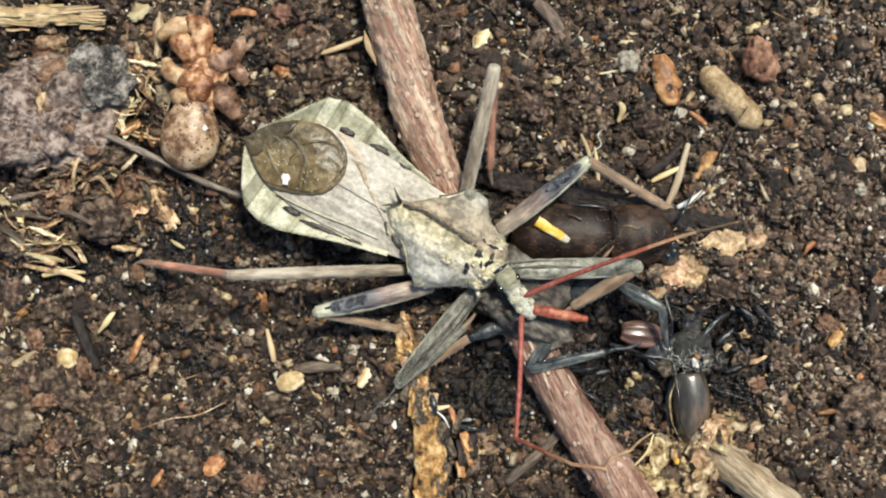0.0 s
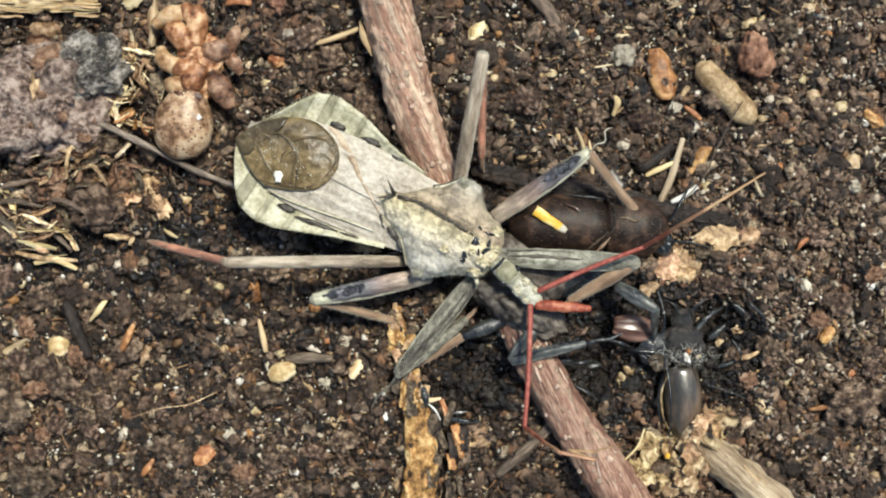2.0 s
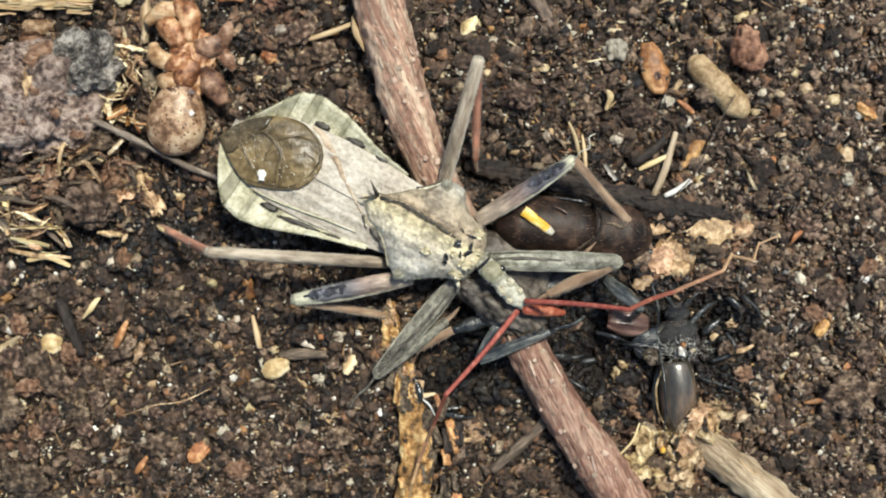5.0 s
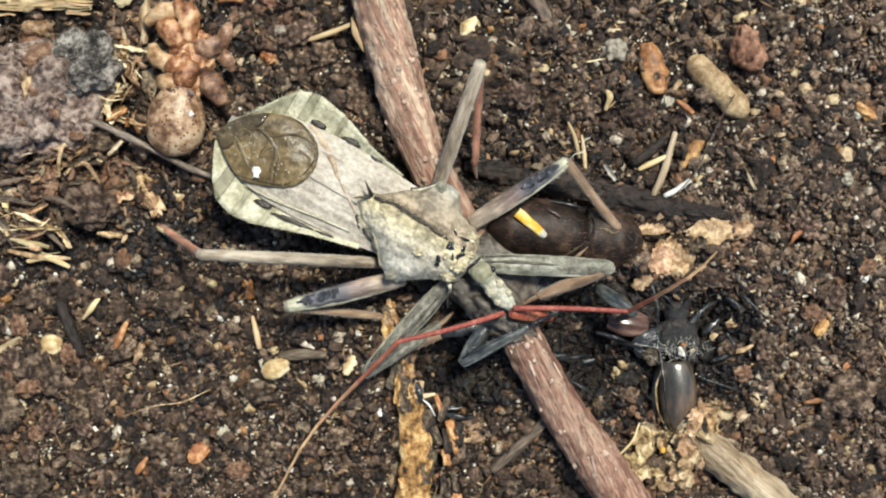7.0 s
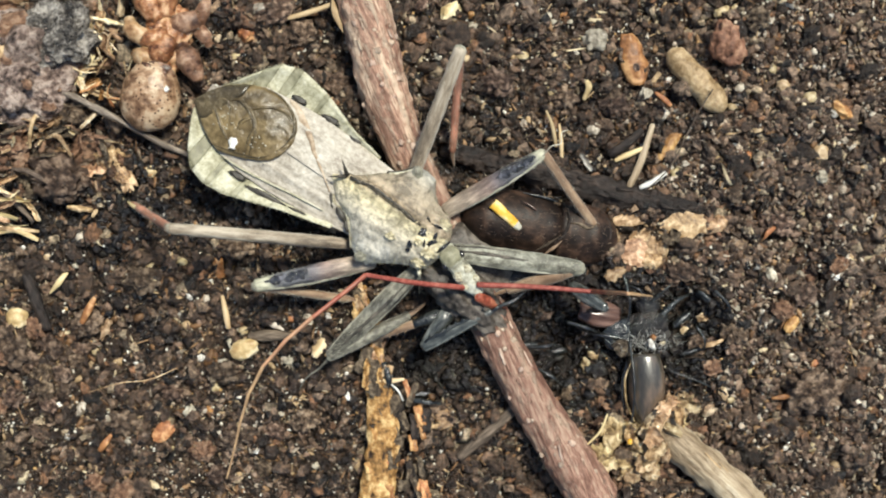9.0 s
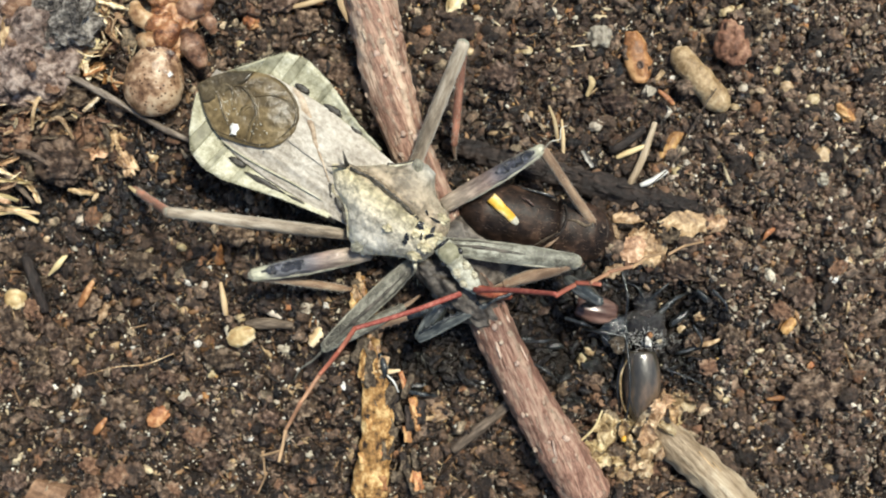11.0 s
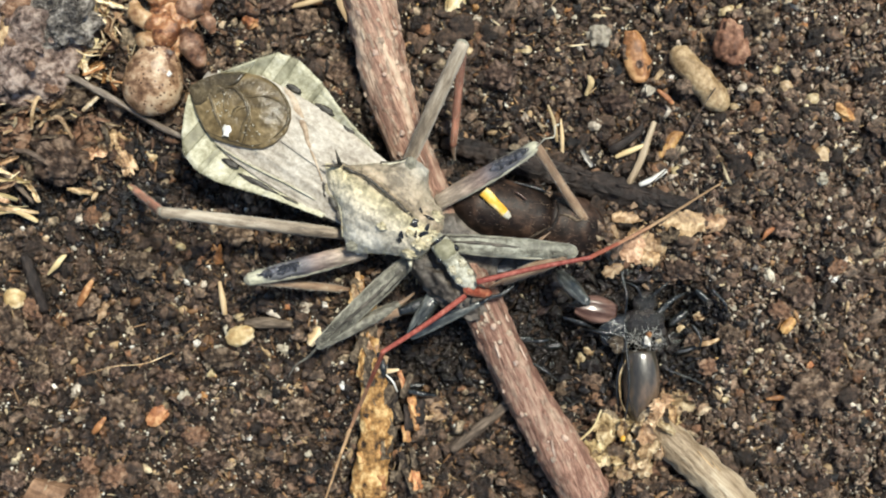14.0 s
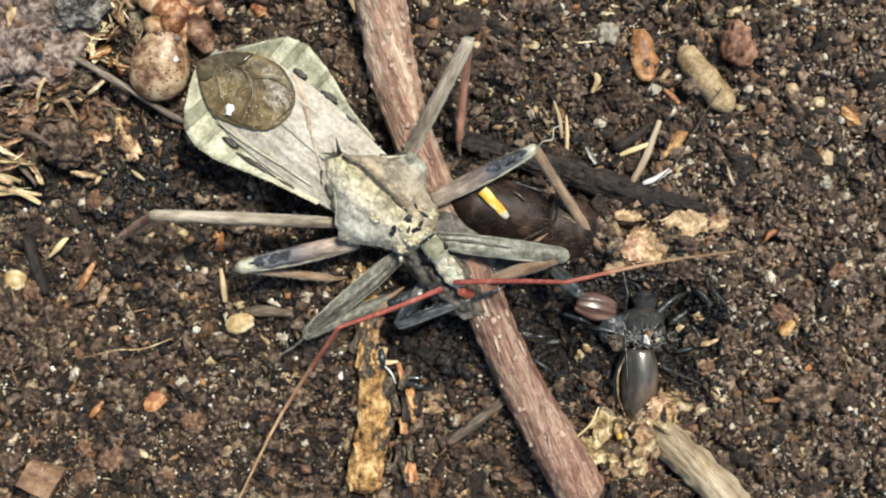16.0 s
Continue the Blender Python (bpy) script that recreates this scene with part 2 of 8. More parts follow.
flaking(TWIG_BARK, (0.74, 0.61, 0.47), 0, 36, 0.06, -0.01, 0.3)
BARK_PALE = mat("pale_bark", (0.26, 0.17, 0.12), (0.46, 0.34, 0.26), (0.64, 0.52, 0.42), grain=3000, rough=0.55, bump=0.8, stretch=(0.2, 1, 1), vary="object", spread=0.3)
TWIG_DARK = mat("dark_wet_bark", (0.006, 0.004, 0.003), (0.022, 0.015, 0.012), (0.075, 0.053, 0.042), grain=2600, blotch=700, rough=0.5, bump=1.0, relief=0.0004, stretch=(0.35, 1, 1))
TWIG_GREY = mat("grey_brown_bark", (0.035, 0.024, 0.017), (0.10, 0.073, 0.052), (0.25, 0.19, 0.14), grain=3600, blotch=900, rough=0.6, bump=1.0, stretch=(0.15, 1, 1), vary="object", spread=0.25)
WOOD_PALE = mat("pale_split_wood", (0.22, 0.13, 0.06), (0.45, 0.32, 0.17), (0.68, 0.56, 0.37), grain=1300, rough=0.6, bump=0.9, relief=0.0004, stretch=(0.14, 1, 1), vary="object", spread=0.2)
TWIG_TAN = mat("grey_tan_peeled_twig", (0.17, 0.115, 0.065), (0.40, 0.305, 0.20), (0.62, 0.53, 0.39), grain=2600, blotch=520, rough=0.5, bump=0.8, relief=0.0003, stretch=(0.1, 1, 1))
BARK_TAN = mat("rotten_tan_bark", (0.030, 0.014, 0.006), (0.42, 0.22, 0.07), (0.86, 0.62, 0.30), grain=1500, blotch=600, rough=0.5, bump=1.0, relief=0.0005)
BARK_GREY = mat("grey_rotten_bark", (0.025, 0.017, 0.011), (0.11, 0.08, 0.054), (0.29, 0.225, 0.15), grain=2300, blotch=600, rough=0.6, bump=1.0, relief=0.0005)
PELLET = mat("tan_pellet", (0.20, 0.125, 0.055), (0.40, 0.275, 0.145), (0.60, 0.47, 0.29), grain=1900, blotch=330, rough=0.38, bump=0.8, relief=0.0003, coat=0.25)
STONE = mat("purple_grey_stone", (0.055, 0.034, 0.026), (0.29, 0.20, 0.16), (0.62, 0.49, 0.41), grain=2000, blotch=520, rough=0.32, bump=1.0, relief=0.0008, spec=0.6, coat=0.3, contrast=1.3)
STONE_BLUE = mat("grey_glinting_stone", (0.028, 0.024, 0.021), (0.16, 0.14, 0.12), (0.55, 0.50, 0.44), grain=1900, blotch=620, rough=0.22, bump=1.0, relief=0.0009, spec=0.7, coat=0.5, contrast=1.3)
STEM_GREY = mat("grey_dry_stem", (0.05, 0.037, 0.027), (0.155, 0.12, 0.09), (0.36, 0.30, 0.24), grain=3000, blotch=700, rough=0.45, bump=0.9, stretch=(0.2, 1, 1), coat=0.1)
STONE_RUST = mat("rusty_stone", (0.10, 0.05, 0.032), (0.27, 0.15, 0.09), (0.46, 0.31, 0.21), grain=2000, blotch=500, rough=0.45, bump=1.0, relief=0.0006)
LEAF_DRY = mat("dry_leaf_flake", (0.13, 0.07, 0.034), (0.36, 0.225, 0.12), (0.64, 0.47, 0.30), grain=1800, blotch=450, rough=0.5, bump=0.9, vary="object", spread=0.25, coat=0.15)
CRUST = mat("tan_crust", (0.11, 0.062, 0.026), (0.36, 0.245, 0.125), (0.74, 0.61, 0.40), grain=1700, blotch=560, rough=0.38, bump=0.9, relief=0.0004, vary="object", spread=0.3, coat=0.35)
STRAW = mat("dry_straw", (0.30, 0.20, 0.09), (0.52, 0.40, 0.22), (0.74, 0.63, 0.42), grain=1300, rough=0.55, bump=0.5, stretch=(0.2, 1, 1), vary="object", spread=0.3)
WHITE = mat("white_fragment", (0.55, 0.53, 0.48), (0.72, 0.70, 0.65), (0.85, 0.83, 0.78), grain=1200, rough=0.4, bump=0.4)
QUARTZ = mat("pale_quartz", (0.26, 0.235, 0.20), (0.48, 0.45, 0.40), (0.80, 0.78, 0.73), grain=2600, blotch=900, rough=0.22, bump=0.6, coat=0.4, spec=0.7, vary="object", spread=0.3)
HAIR = mat("pale_hair", (0.40, 0.37, 0.29), (0.55, 0.52, 0.42), (0.70, 0.67, 0.56), grain=2000, rough=0.4, bump=0.1)
YELLOW = mat("yellow_patch", (0.66, 0.31, 0.02), (0.80, 0.50, 0.08), (0.88, 0.74, 0.40), grain=700, blotch=300, rough=0.45, bump=0.3)
SPIDER_SKIN = mat("amber_skin", (0.085, 0.028, 0.011), (0.33, 0.142, 0.06), (0.62, 0.39, 0.22), grain=1500, blotch=600, rough=0.36, bump=0.9, coat=0.22, through_light=0.15, contrast=1.25)
SPIDER_PALE = mat("pale_amber_skin", (0.18, 0.085, 0.035), (0.43, 0.265, 0.135), (0.66, 0.50, 0.32), grain=1200, blotch=480, rough=0.42, bump=0.8, coat=0.15, through_light=0.1)
SPIDER_PINK = mat("dull_pink_brown_skin", (0.045, 0.02, 0.012), (0.21, 0.11, 0.066), (0.46, 0.30, 0.20), grain=1300, blotch=560, rough=0.4, bump=0.9, coat=0.18, through_light=0.1, contrast=1.1)
SPIDER_BELLY = mat("speckled_amber_skin", (0.13, 0.068, 0.035), (0.35, 0.215, 0.125), (0.56, 0.42, 0.28), grain=1100, blotch=380, rough=0.34, bump=0.8, coat=0.25, speck=(0.05, 0.02, 0.010), speck_scale=2100, contrast=1.4)
SHRED = mat("shredded_tan_straw", (0.22, 0.13, 0.06), (0.58, 0.45, 0.27), (0.82, 0.74, 0.56), grain=1900, blotch=520, rough=0.38, bump=0.7, vary="object", spread=0.35, coat=0.25)
# the bug
CUTICLE = mat("cream_grey_cuticle", (0.22, 0.18, 0.11), (0.53, 0.49, 0.36), (0.82, 0.80, 0.68), grain=2200, blotch=230, rough=0.4, bump=0.8, relief=0.0002, sheen=0.1, spec=0.5)
SHIELD = graded("cream_shield", [(0.0, (0.46, 0.455, 0.415)), (0.2, (0.58, 0.54, 0.465)), (0.36, (0.59, 0.53, 0.415)), (0.52, (0.54, 0.47, 0.295)), (0.60, (0.38, 0.30, 0.21)), (0.84, (0.38, 0.32, 0.24)), (1.0, (0.44, 0.43, 0.385))], 5.0, grain=1900, rough=0.34, bump=0.9, axis="Y", amount=1.0, stretch=(0.7, 1, 1), blotch=420, start=-5.0, tones=(0.5, 0.98, 1.38), contrast=1.35)
SEAM_TAN = mat("tan_wing_seam", (0.25, 0.17, 0.105), (0.42, 0.315, 0.215), (0.56, 0.46, 0.35), grain=2200, blotch=500, rough=0.45, bump=0.5)
HEAD_GREY = mat("grey_green_cuticle", (0.15, 0.14, 0.10), (0.36, 0.345, 0.265), (0.62, 0.61, 0.51), grain=2000, blotch=350, rough=0.36, bump=0.8, relief=0.0002, sheen=0.1, spec=0.5)
WING = mat("pinkish_grey_wing", (0.26, 0.22, 0.175), (0.43, 0.38, 0.31), (0.62, 0.575, 0.50), grain=2600, blotch=300, rough=0.38, bump=0.6, relief=0.0002, sheen=0.05, spec=0.5, stretch=(0.8, 1, 1))
RIM_PALE = mat("cream_rim", (0.28, 0.26, 0.165), (0.475, 0.45, 0.315), (0.68, 0.66, 0.53), grain=2600, blotch=360, rough=0.42, bump=0.7, sheen=0.1)
RIM_OLIVE = mat("olive_rim", (0.15, 0.14, 0.085), (0.265, 0.25, 0.165), (0.40, 0.38, 0.27), grain=1300, blotch=300, rough=0.5, bump=0.5)
MEMBRANE = mat("brown_membrane", (0.044, 0.030, 0.012), (0.115, 0.080, 0.034), (0.28, 0.205, 0.10), grain=900, blotch=180, rough=0.32, bump=0.4, relief=0.0004, coat=0.22)
MEMBRANE_DARK = mat("dark_membrane_fold", (0.036, 0.027, 0.014), (0.072, 0.053, 0.026), (0.15, 0.115, 0.062), grain=1300, blotch=300, rough=0.26, bump=0.5, coat=0.35)
CREST = mat("blackish_crest", (0.02, 0.017, 0.014), (0.05, 0.044, 0.035), (0.12, 0.10, 0.08), grain=1500, rough=0.45, bump=0.5)
EYE = mat("black_eye", (0.004, 0.004, 0.005), (0.008, 0.008, 0.010), (0.02, 0.02, 0.025), grain=4000, rough=0.18, bump=0.1, coat=0.8)
WET_BAND = mat("wet_blue_black_band", (0.012, 0.012, 0.016), (0.05, 0.05, 0.064), (0.24, 0.24, 0.28), grain=1900, blotch=700, rough=0.18, bump=1.0, relief=0.0004, coat=0.7, spec=0.6, contrast=1.4)
LEG = mat("grey_brown_leg", (0.11, 0.085, 0.06), (0.27, 0.215, 0.155), (0.48, 0.41, 0.32), grain=2400, blotch=500, rough=0.45, bump=0.7, relief=0.0002, stretch=(0.25, 1, 1), sheen=0.2)
LEG_DARK = mat("dark_olive_leg", (0.035, 0.031, 0.024), (0.12, 0.112, 0.087), (0.28, 0.265, 0.21), grain=1900, blotch=600, rough=0.4, bump=0.8, relief=0.0002, stretch=(0.85, 1, 1), sheen=0.15)
LEG_GREEN = mat("grey_green_leg", (0.05, 0.046, 0.035), (0.19, 0.185, 0.145), (0.42, 0.415, 0.34), grain=1900, blotch=500, rough=0.38, bump=0.8, relief=0.0002, stretch=(0.85, 1, 1), sheen=0.15)
LEG_TWO = graded("leg_grey_to_blue_black", [(0.0, (0.34, 0.28, 0.215)), (0.25, (0.32, 0.25, 0.195)), (0.42, (0.27, 0.195, 0.165)), (0.52, (0.13, 0.11, 0.115)), (0.6, (0.075, 0.073, 0.083)), (0.86, (0.10, 0.10, 0.105)), (0.94, (0.30, 0.29, 0.215))], 10.5, grain=2600, rough=0.32, coat=0.3, bump=0.8, amount=0.9)
LEG_EDGE = mat("pale_grey_green_edge", (0.11, 0.102, 0.075), (0.25, 0.238, 0.18), (0.44, 0.42, 0.33), grain=2600, blotch=500, rough=0.45, bump=0.6, stretch=(0.25, 1, 1), sheen=0.2)
TIBIA_RED = graded("tibia_red_brown", [(0.0, (0.26, 0.20, 0.15)), (0.07, (0.34, 0.165, 0.115)), (0.6, (0.42, 0.19, 0.125)), (1.0, (0.40, 0.21, 0.14))], 13.4, rough=0.45)
TIBIA_PALE = mat("pale_brown_tibia", (0.14, 0.085, 0.05), (0.27, 0.175, 0.11), (0.44, 0.32, 0.21), grain=1400, rough=0.5, bump=0.5, stretch=(0.3, 1, 1), sheen=0.2)
FEELER_RED = mat("red_feeler", (0.16, 0.035, 0.026), (0.30, 0.068, 0.05), (0.44, 0.16, 0.12), grain=2600, rough=0.5, bump=0.5, coat=0.05)
FEELER_MID = graded("red_feeler_half", [(0.0, (0.34, 0.09, 0.058)), (1.0, (0.41, 0.185, 0.11))], 5.5, rough=0.45)
FEELER_MID_END = graded("red_to_orange_feeler", [(0.0, (0.43, 0.215, 0.125)), (1.0, (0.48, 0.30, 0.17))], 5.5, rough=0.45)
FEELER_TIP = graded("orange_feeler", [(0.0, (0.49, 0.31, 0.17)), (1.0, (0.50, 0.34, 0.19))], 9.5, rough=0.5)
BEAK_RED = mat("red_beak", (0.15, 0.03, 0.016), (0.31, 0.07, 0.038), (0.50, 0.21, 0.12), grain=2200, blotch=600, rough=0.5, bump=0.7, coat=0.1)
PREY_BROWN = mat("dull_brown_black_shell", (0.007, 0.004, 0.003), (0.020, 0.0115, 0.008), (0.064, 0.036, 0.024), grain=900, blotch=260, rough=0.5, bump=0.4, coat=0.0, spec=0.25, contrast=1.3)
PREY_GREY = mat("dusty_grey_brown_shell", (0.02, 0.016, 0.013), (0.06, 0.049, 0.04), (0.17, 0.145, 0.12), grain=1800, blotch=420, rough=0.4, bump=0.8, coat=0.08)
# black legs with the grey of their highlights mixed into the colour
SHIN_SHEEN = mat("black_shin_painted_sheen", (0.014, 0.0165, 0.016), (0.065, 0.07, 0.066), (0.24, 0.25, 0.23), grain=2200, blotch=450, rough=0.24, bump=0.6, coat=0.5, stretch=(0.3, 1, 1), spec=0.6)
PREY_BLACK = mat("glossy_black_leg", (0.004, 0.0045, 0.0045), (0.012, 0.0135, 0.0135), (0.045, 0.048, 0.046), grain=2600, rough=0.24, bump=0.5, coat=0.6, spec=0.6)
SHELL_DARK = mat("olive_brown_wing_case", (0.016, 0.014, 0.010), (0.05, 0.040, 0.028), (0.16, 0.105, 0.07), grain=900, blotch=260, rough=0.4, bump=0.4, coat=0.9, spec=0.7, stretch=(1, 0.4, 1))
SHELL_RED = mat("red_brown_shell", (0.04, 0.018, 0.012), (0.105, 0.055, 0.04), (0.25, 0.15, 0.115), grain=1500, rough=0.3, bump=0.3, coat=0.4, stretch=(0.2, 1, 1))


# ---- building blocks ----


def part(name, bm, material, parent=None, label="", smooth=True):
    """Links a bmesh in millimetres as one mesh object, under a thing or part."""
    bmesh.ops.recalc_face_normals(bm, faces=bm.faces)
    bmesh.ops.scale(bm, vec=(MM,) * 3, verts=bm.verts)
    me = bpy.data.meshes.new(name)
    bm.to_mesh(me)
    bm.free()
    me.materials.append(material)
    if smooth:
        me.shade_smooth()
    ob = new(name, me)
    ob.parent = parent
    return tagged(ob, label)


def place(ob, x, y, z, rz=0.0, rx=0.0, ry=0.0):
    ob.matrix_basis = pose(x * MM, y * MM, z * MM, rx, ry, rz)
    return ob


def holder(name, x=0.0, y=0.0, z=0.0, rz=0.0):
    ob = new(name)
    ob.empty_display_size = 0.003
    return place(ob, x, y, z, rz)


def curve(pts, vals, steps):
    """Smooth samples through control points: (positions, values) with Catmull-Rom."""
    p = np.array(pts, float)
    q = np.column_stack([p, np.array(vals, float)])
    q = np.vstack([2 * q[0] - q[1], q, 2 * q[-1] - q[-2]])
    out = []
    for s in np.linspace(0, len(p) - 1, steps):
        i = min(int(s), len(p) - 2)
        f = s - i
        a, b, c, d = q[i:i + 4]
        out.append(0.5 * (2 * b + (c - a) * f + (2 * a - 5 * b + 4 * c - d) * f * f + (3 * b - a - 3 * c + d) * f ** 3))
    out = np.array(out)
    return out[:, :-1], np.maximum(out[:, -1], 0.01)


def ring_mesh(rings, bm=None):
    """Closed skin over a list of rings of equal length, ends capped to a point at their middle."""
    bm = bm or bmesh.new()
    vs = [[bm.verts.new(p) for p in r] for r in rings]
    k = len(vs[0])
    for a, b in zip(vs, vs[1:]):
        for i in range(k):
            bm.faces.new((a[i], a[(i + 1) % k], b[(i + 1) % k], b[i]))
    for r in (vs[0], vs[-1]):
        mid = bm.verts.new(sum((v.co for v in r), Vector()) / k)
        for i in range(k):
            bm.faces.new((r[i], r[(i + 1) % k], mid))
    return bm


def tube(pts, radii, steps=14, sides=10, flat=1.0, rough=0.0, seed=0.0, bm=None, rate=1.0, grooves=0.0):
    """A tapered, slightly uneven tube along smooth points; flat squeezes it in height."""
    c, r = curve(pts, radii, steps)
    d0, d1 = c[0] - c[1], c[-1] - c[-2]
    d0, d1 = d0 / np.linalg.norm(d0) * r[0], d1 / np.linalg.norm(d1) * r[-1]
    c = np.vstack([c[:1] + d0 * 0.42, c[:1] + d0 * 0.26, c, c[-1:] + d1 * 0.26, c[-1:] + d1 * 0.42])
    r = np.concatenate([[r[0] * 0.4, r[0] * 0.78], r, [r[-1] * 0.78, r[-1] * 0.4]])
    rings = []
    for i in range(len(c)):
        d = Vector(c[min(i + 1, len(c) - 1)] - c[max(i - 1, 0)]).normalized()
        side = d.cross(Vector((0, 0, 1)))
        side = side.normalized() if side.length > 0.05 else Vector((0, 1, 0))
        up = side.cross(d)
        ring = []
        for k in range(sides):
            a = 2 * math.pi * k / sides
            w = Vector(c[i]) + side * math.cos(a) * r[i] + up * math.sin(a) * r[i] * flat
            if rough:
                w += (w - Vector(c[i])).normalized() * rough * r[i] * noise.noise(w * rate + Vector((seed, seed * 1.7, 0)))
            if grooves:
                q = Vector((c[i][0] * 0.35, math.cos(a) * 5 + seed, math.sin(a) * 5))
                w += (w - Vector(c[i])).normalized() * grooves * (noise.noise(q) + 0.6 * noise.noise(q * 2.3))
            ring.append(w)
        rings.append(ring)
    return ring_mesh(rings, bm)


def lump(rx, ry, rz, rough=0.25, seed=0.0, detail=3, rate=1.0, flat_base=False):
    """An uneven rounded body."""
    bm = bmesh.new()
    bmesh.ops.create_icosphere(bm, subdivisions=detail, radius=1.0)
    for v in bm.verts:
        d = v.co.normalized()
        s = 1 + rough * (noise.noise(d * 1.3 * rate + Vector((seed, 3.1, seed * 2))) + 0.5 * noise.noise(d * 3.1 * rate + Vector((seed * 3, 0, 1)))
                         + 0.25 * noise.noise(d * 7 * rate + Vector((0, seed, 5))))
        v.co = Vector((d.x * rx, d.y * ry, d.z * rz)) * s
        if flat_base and v.co.z < -rz * 0.5:
            v.co.z = -rz * 0.5 + (v.co.z + rz * 0.5) * 0.2
    return bm


def slab(top, thick):
    """A thin solid plate under a grid of points (rows of equal length)."""
    bm = bmesh.new()
    up = [[bm.verts.new(p) for p in row] for row in top]
    dn = [[bm.verts.new((p[0], p[1], p[2] - thick)) for p in row] for row in top]
    n, k = len(up), len(up[0])
    for i in range(n - 1):
        for j in range(k - 1):
            bm.faces.new((up[i][j], up[i + 1][j], up[i + 1][j + 1], up[i][j + 1]))
            bm.faces.new((dn[i][j], dn[i][j + 1], dn[i + 1][j + 1], dn[i + 1][j]))
    edge = [(i, 0) for i in range(n)] + [(n - 1, j) for j in range(1, k)] + [(i, k - 1) for i in range(n - 2, -1, -1)] + [(0, j) for j in range(k - 2, 0, -1)]
    for (a, b), (c, d) in zip(edge, edge[1:] + edge[:1]):
        bm.faces.new((up[a][b], up[c][d], dn[c][d], dn[a][b]))
    return bm


def spike(a, b, r, bm=None, sides=5):
    """A thin pointed cone from a to b."""
    bm = bm or bmesh.new()
    a, b = Vector(a), Vector(b)
    d = (b - a).normalized()
    s = d.cross(Vector((0.3, 0.2, 1))).normalized()
    u = s.cross(d)
    base = [bm.verts.new(a + (s * math.cos(t) + u * math.sin(t)) * r) for t in [2 * math.pi * k / sides for k in range(sides)]]
    tip = bm.verts.new(b)
    for i in range(sides):
        bm.faces.new((base[i], base[(i + 1) % sides], tip))
    bm.faces.new(base[::-1])
    return bm


def lattice_noise(x, y, size, seed):
    """Smooth value noise on the plane, for arrays."""
    g = np.random.default_rng(seed).random((64, 64))
    u, v = x / size, y / size
    i, j = np.floor(u).astype(int), np.floor(v).astype(int)
    f, h = u - i, v - j
    f, h = f * f * (3 - 2 * f), h * h * (3 - 2 * h)
    at = lambda a, b: g[a % 64, b % 64]
    return (at(i, j) * (1 - f) + at(i + 1, j) * f) * (1 - h) + (at(i, j + 1) * (1 - f) + at(i + 1, j + 1) * f) * h - 0.5


def soil_height(x, y):
    x, y = np.asarray(x, float), np.asarray(y, float)
    z = 1.5 * lattice_noise(x, y, 14, 1) + 1.5 * lattice_noise(x, y, 5, 2) + 1.5 * lattice_noise(x, y, 2.1, 3)
    z = z + 1.1 * lattice_noise(x, y, 0.95, 4) + 0.45 * lattice_noise(x, y, 0.5, 5)
    # hollows dug round the prey and the dead beetle
    for hx, hy, r, d in HOLLOWS:
        z = z - d * np.exp(-((x - hx) ** 2 + (y - hy) ** 2) / (r * r))
    return z


HOLLOWS = [(22.8, -7.8, 3.5, 1.6), (13.1, -10.5, 4.5, 2.2), (0.8, -13.2, 4.5, 2.4), (9.9, 0.8, 6.0, 1.0), (-9.5, 1.9, 5, 1.0), (3.5, 6.7, 3, 1.6), (-32.2, 7.9, 4, 1.2), (23.8, -8.3, 4, 1.0)]


def ground_z(x, y):
    return float(soil_height(np.array([x]), np.array([y]))[0])


# ---- ground ----
def build_ground():
    def axis(half, step):
        a = list(np.arange(0, half, step))
        while a[-1] < 60000:
            a.append(a[-1] + max(step, (a[-1] - half) * 0.2 + step))
        return np.array([-v for v in a[:0:-1]] + a)
    xs, ys = axis(50, 0.2), axis(32, 0.2)
    X, Y = np.meshgrid(xs, ys)
    Z = soil_height(X, Y)
    n, k = X.shape
    co = np.column_stack([X.ravel(), Y.ravel(), Z.ravel()]) * MM
    i = np.arange(n * k).reshape(n, k)
    quads = np.stack([i[:-1, :-1], i[:-1, 1:], i[1:, 1:], i[1:, :-1]], -1).reshape(-1, 4)
    return bulk("ground", co, quads, SOIL, "dark damp crumbly soil with pale grains", "soil", "structure")


def bulk(name, co, faces, material, label, category, kind):
    me = bpy.data.meshes.new(name)
    size = faces.shape[1]
    me.vertices.add(len(co))
    me.vertices.foreach_set("co", co.astype(np.float32).ravel())
    me.loops.add(faces.size)
    me.loops.foreach_set("vertex_index", faces.astype(np.int32).ravel())
    me.polygons.add(len(faces))
    me.polygons.foreach_set("loop_start", np.arange(0, faces.size, size, dtype=np.int32))
    me.update(calc_edges=True)
    me.validate()
    me.materials.append(material)
    if kind == "structure":
        me.shade_smooth()
    return tagged(new(name, me), label, category, "", kind)


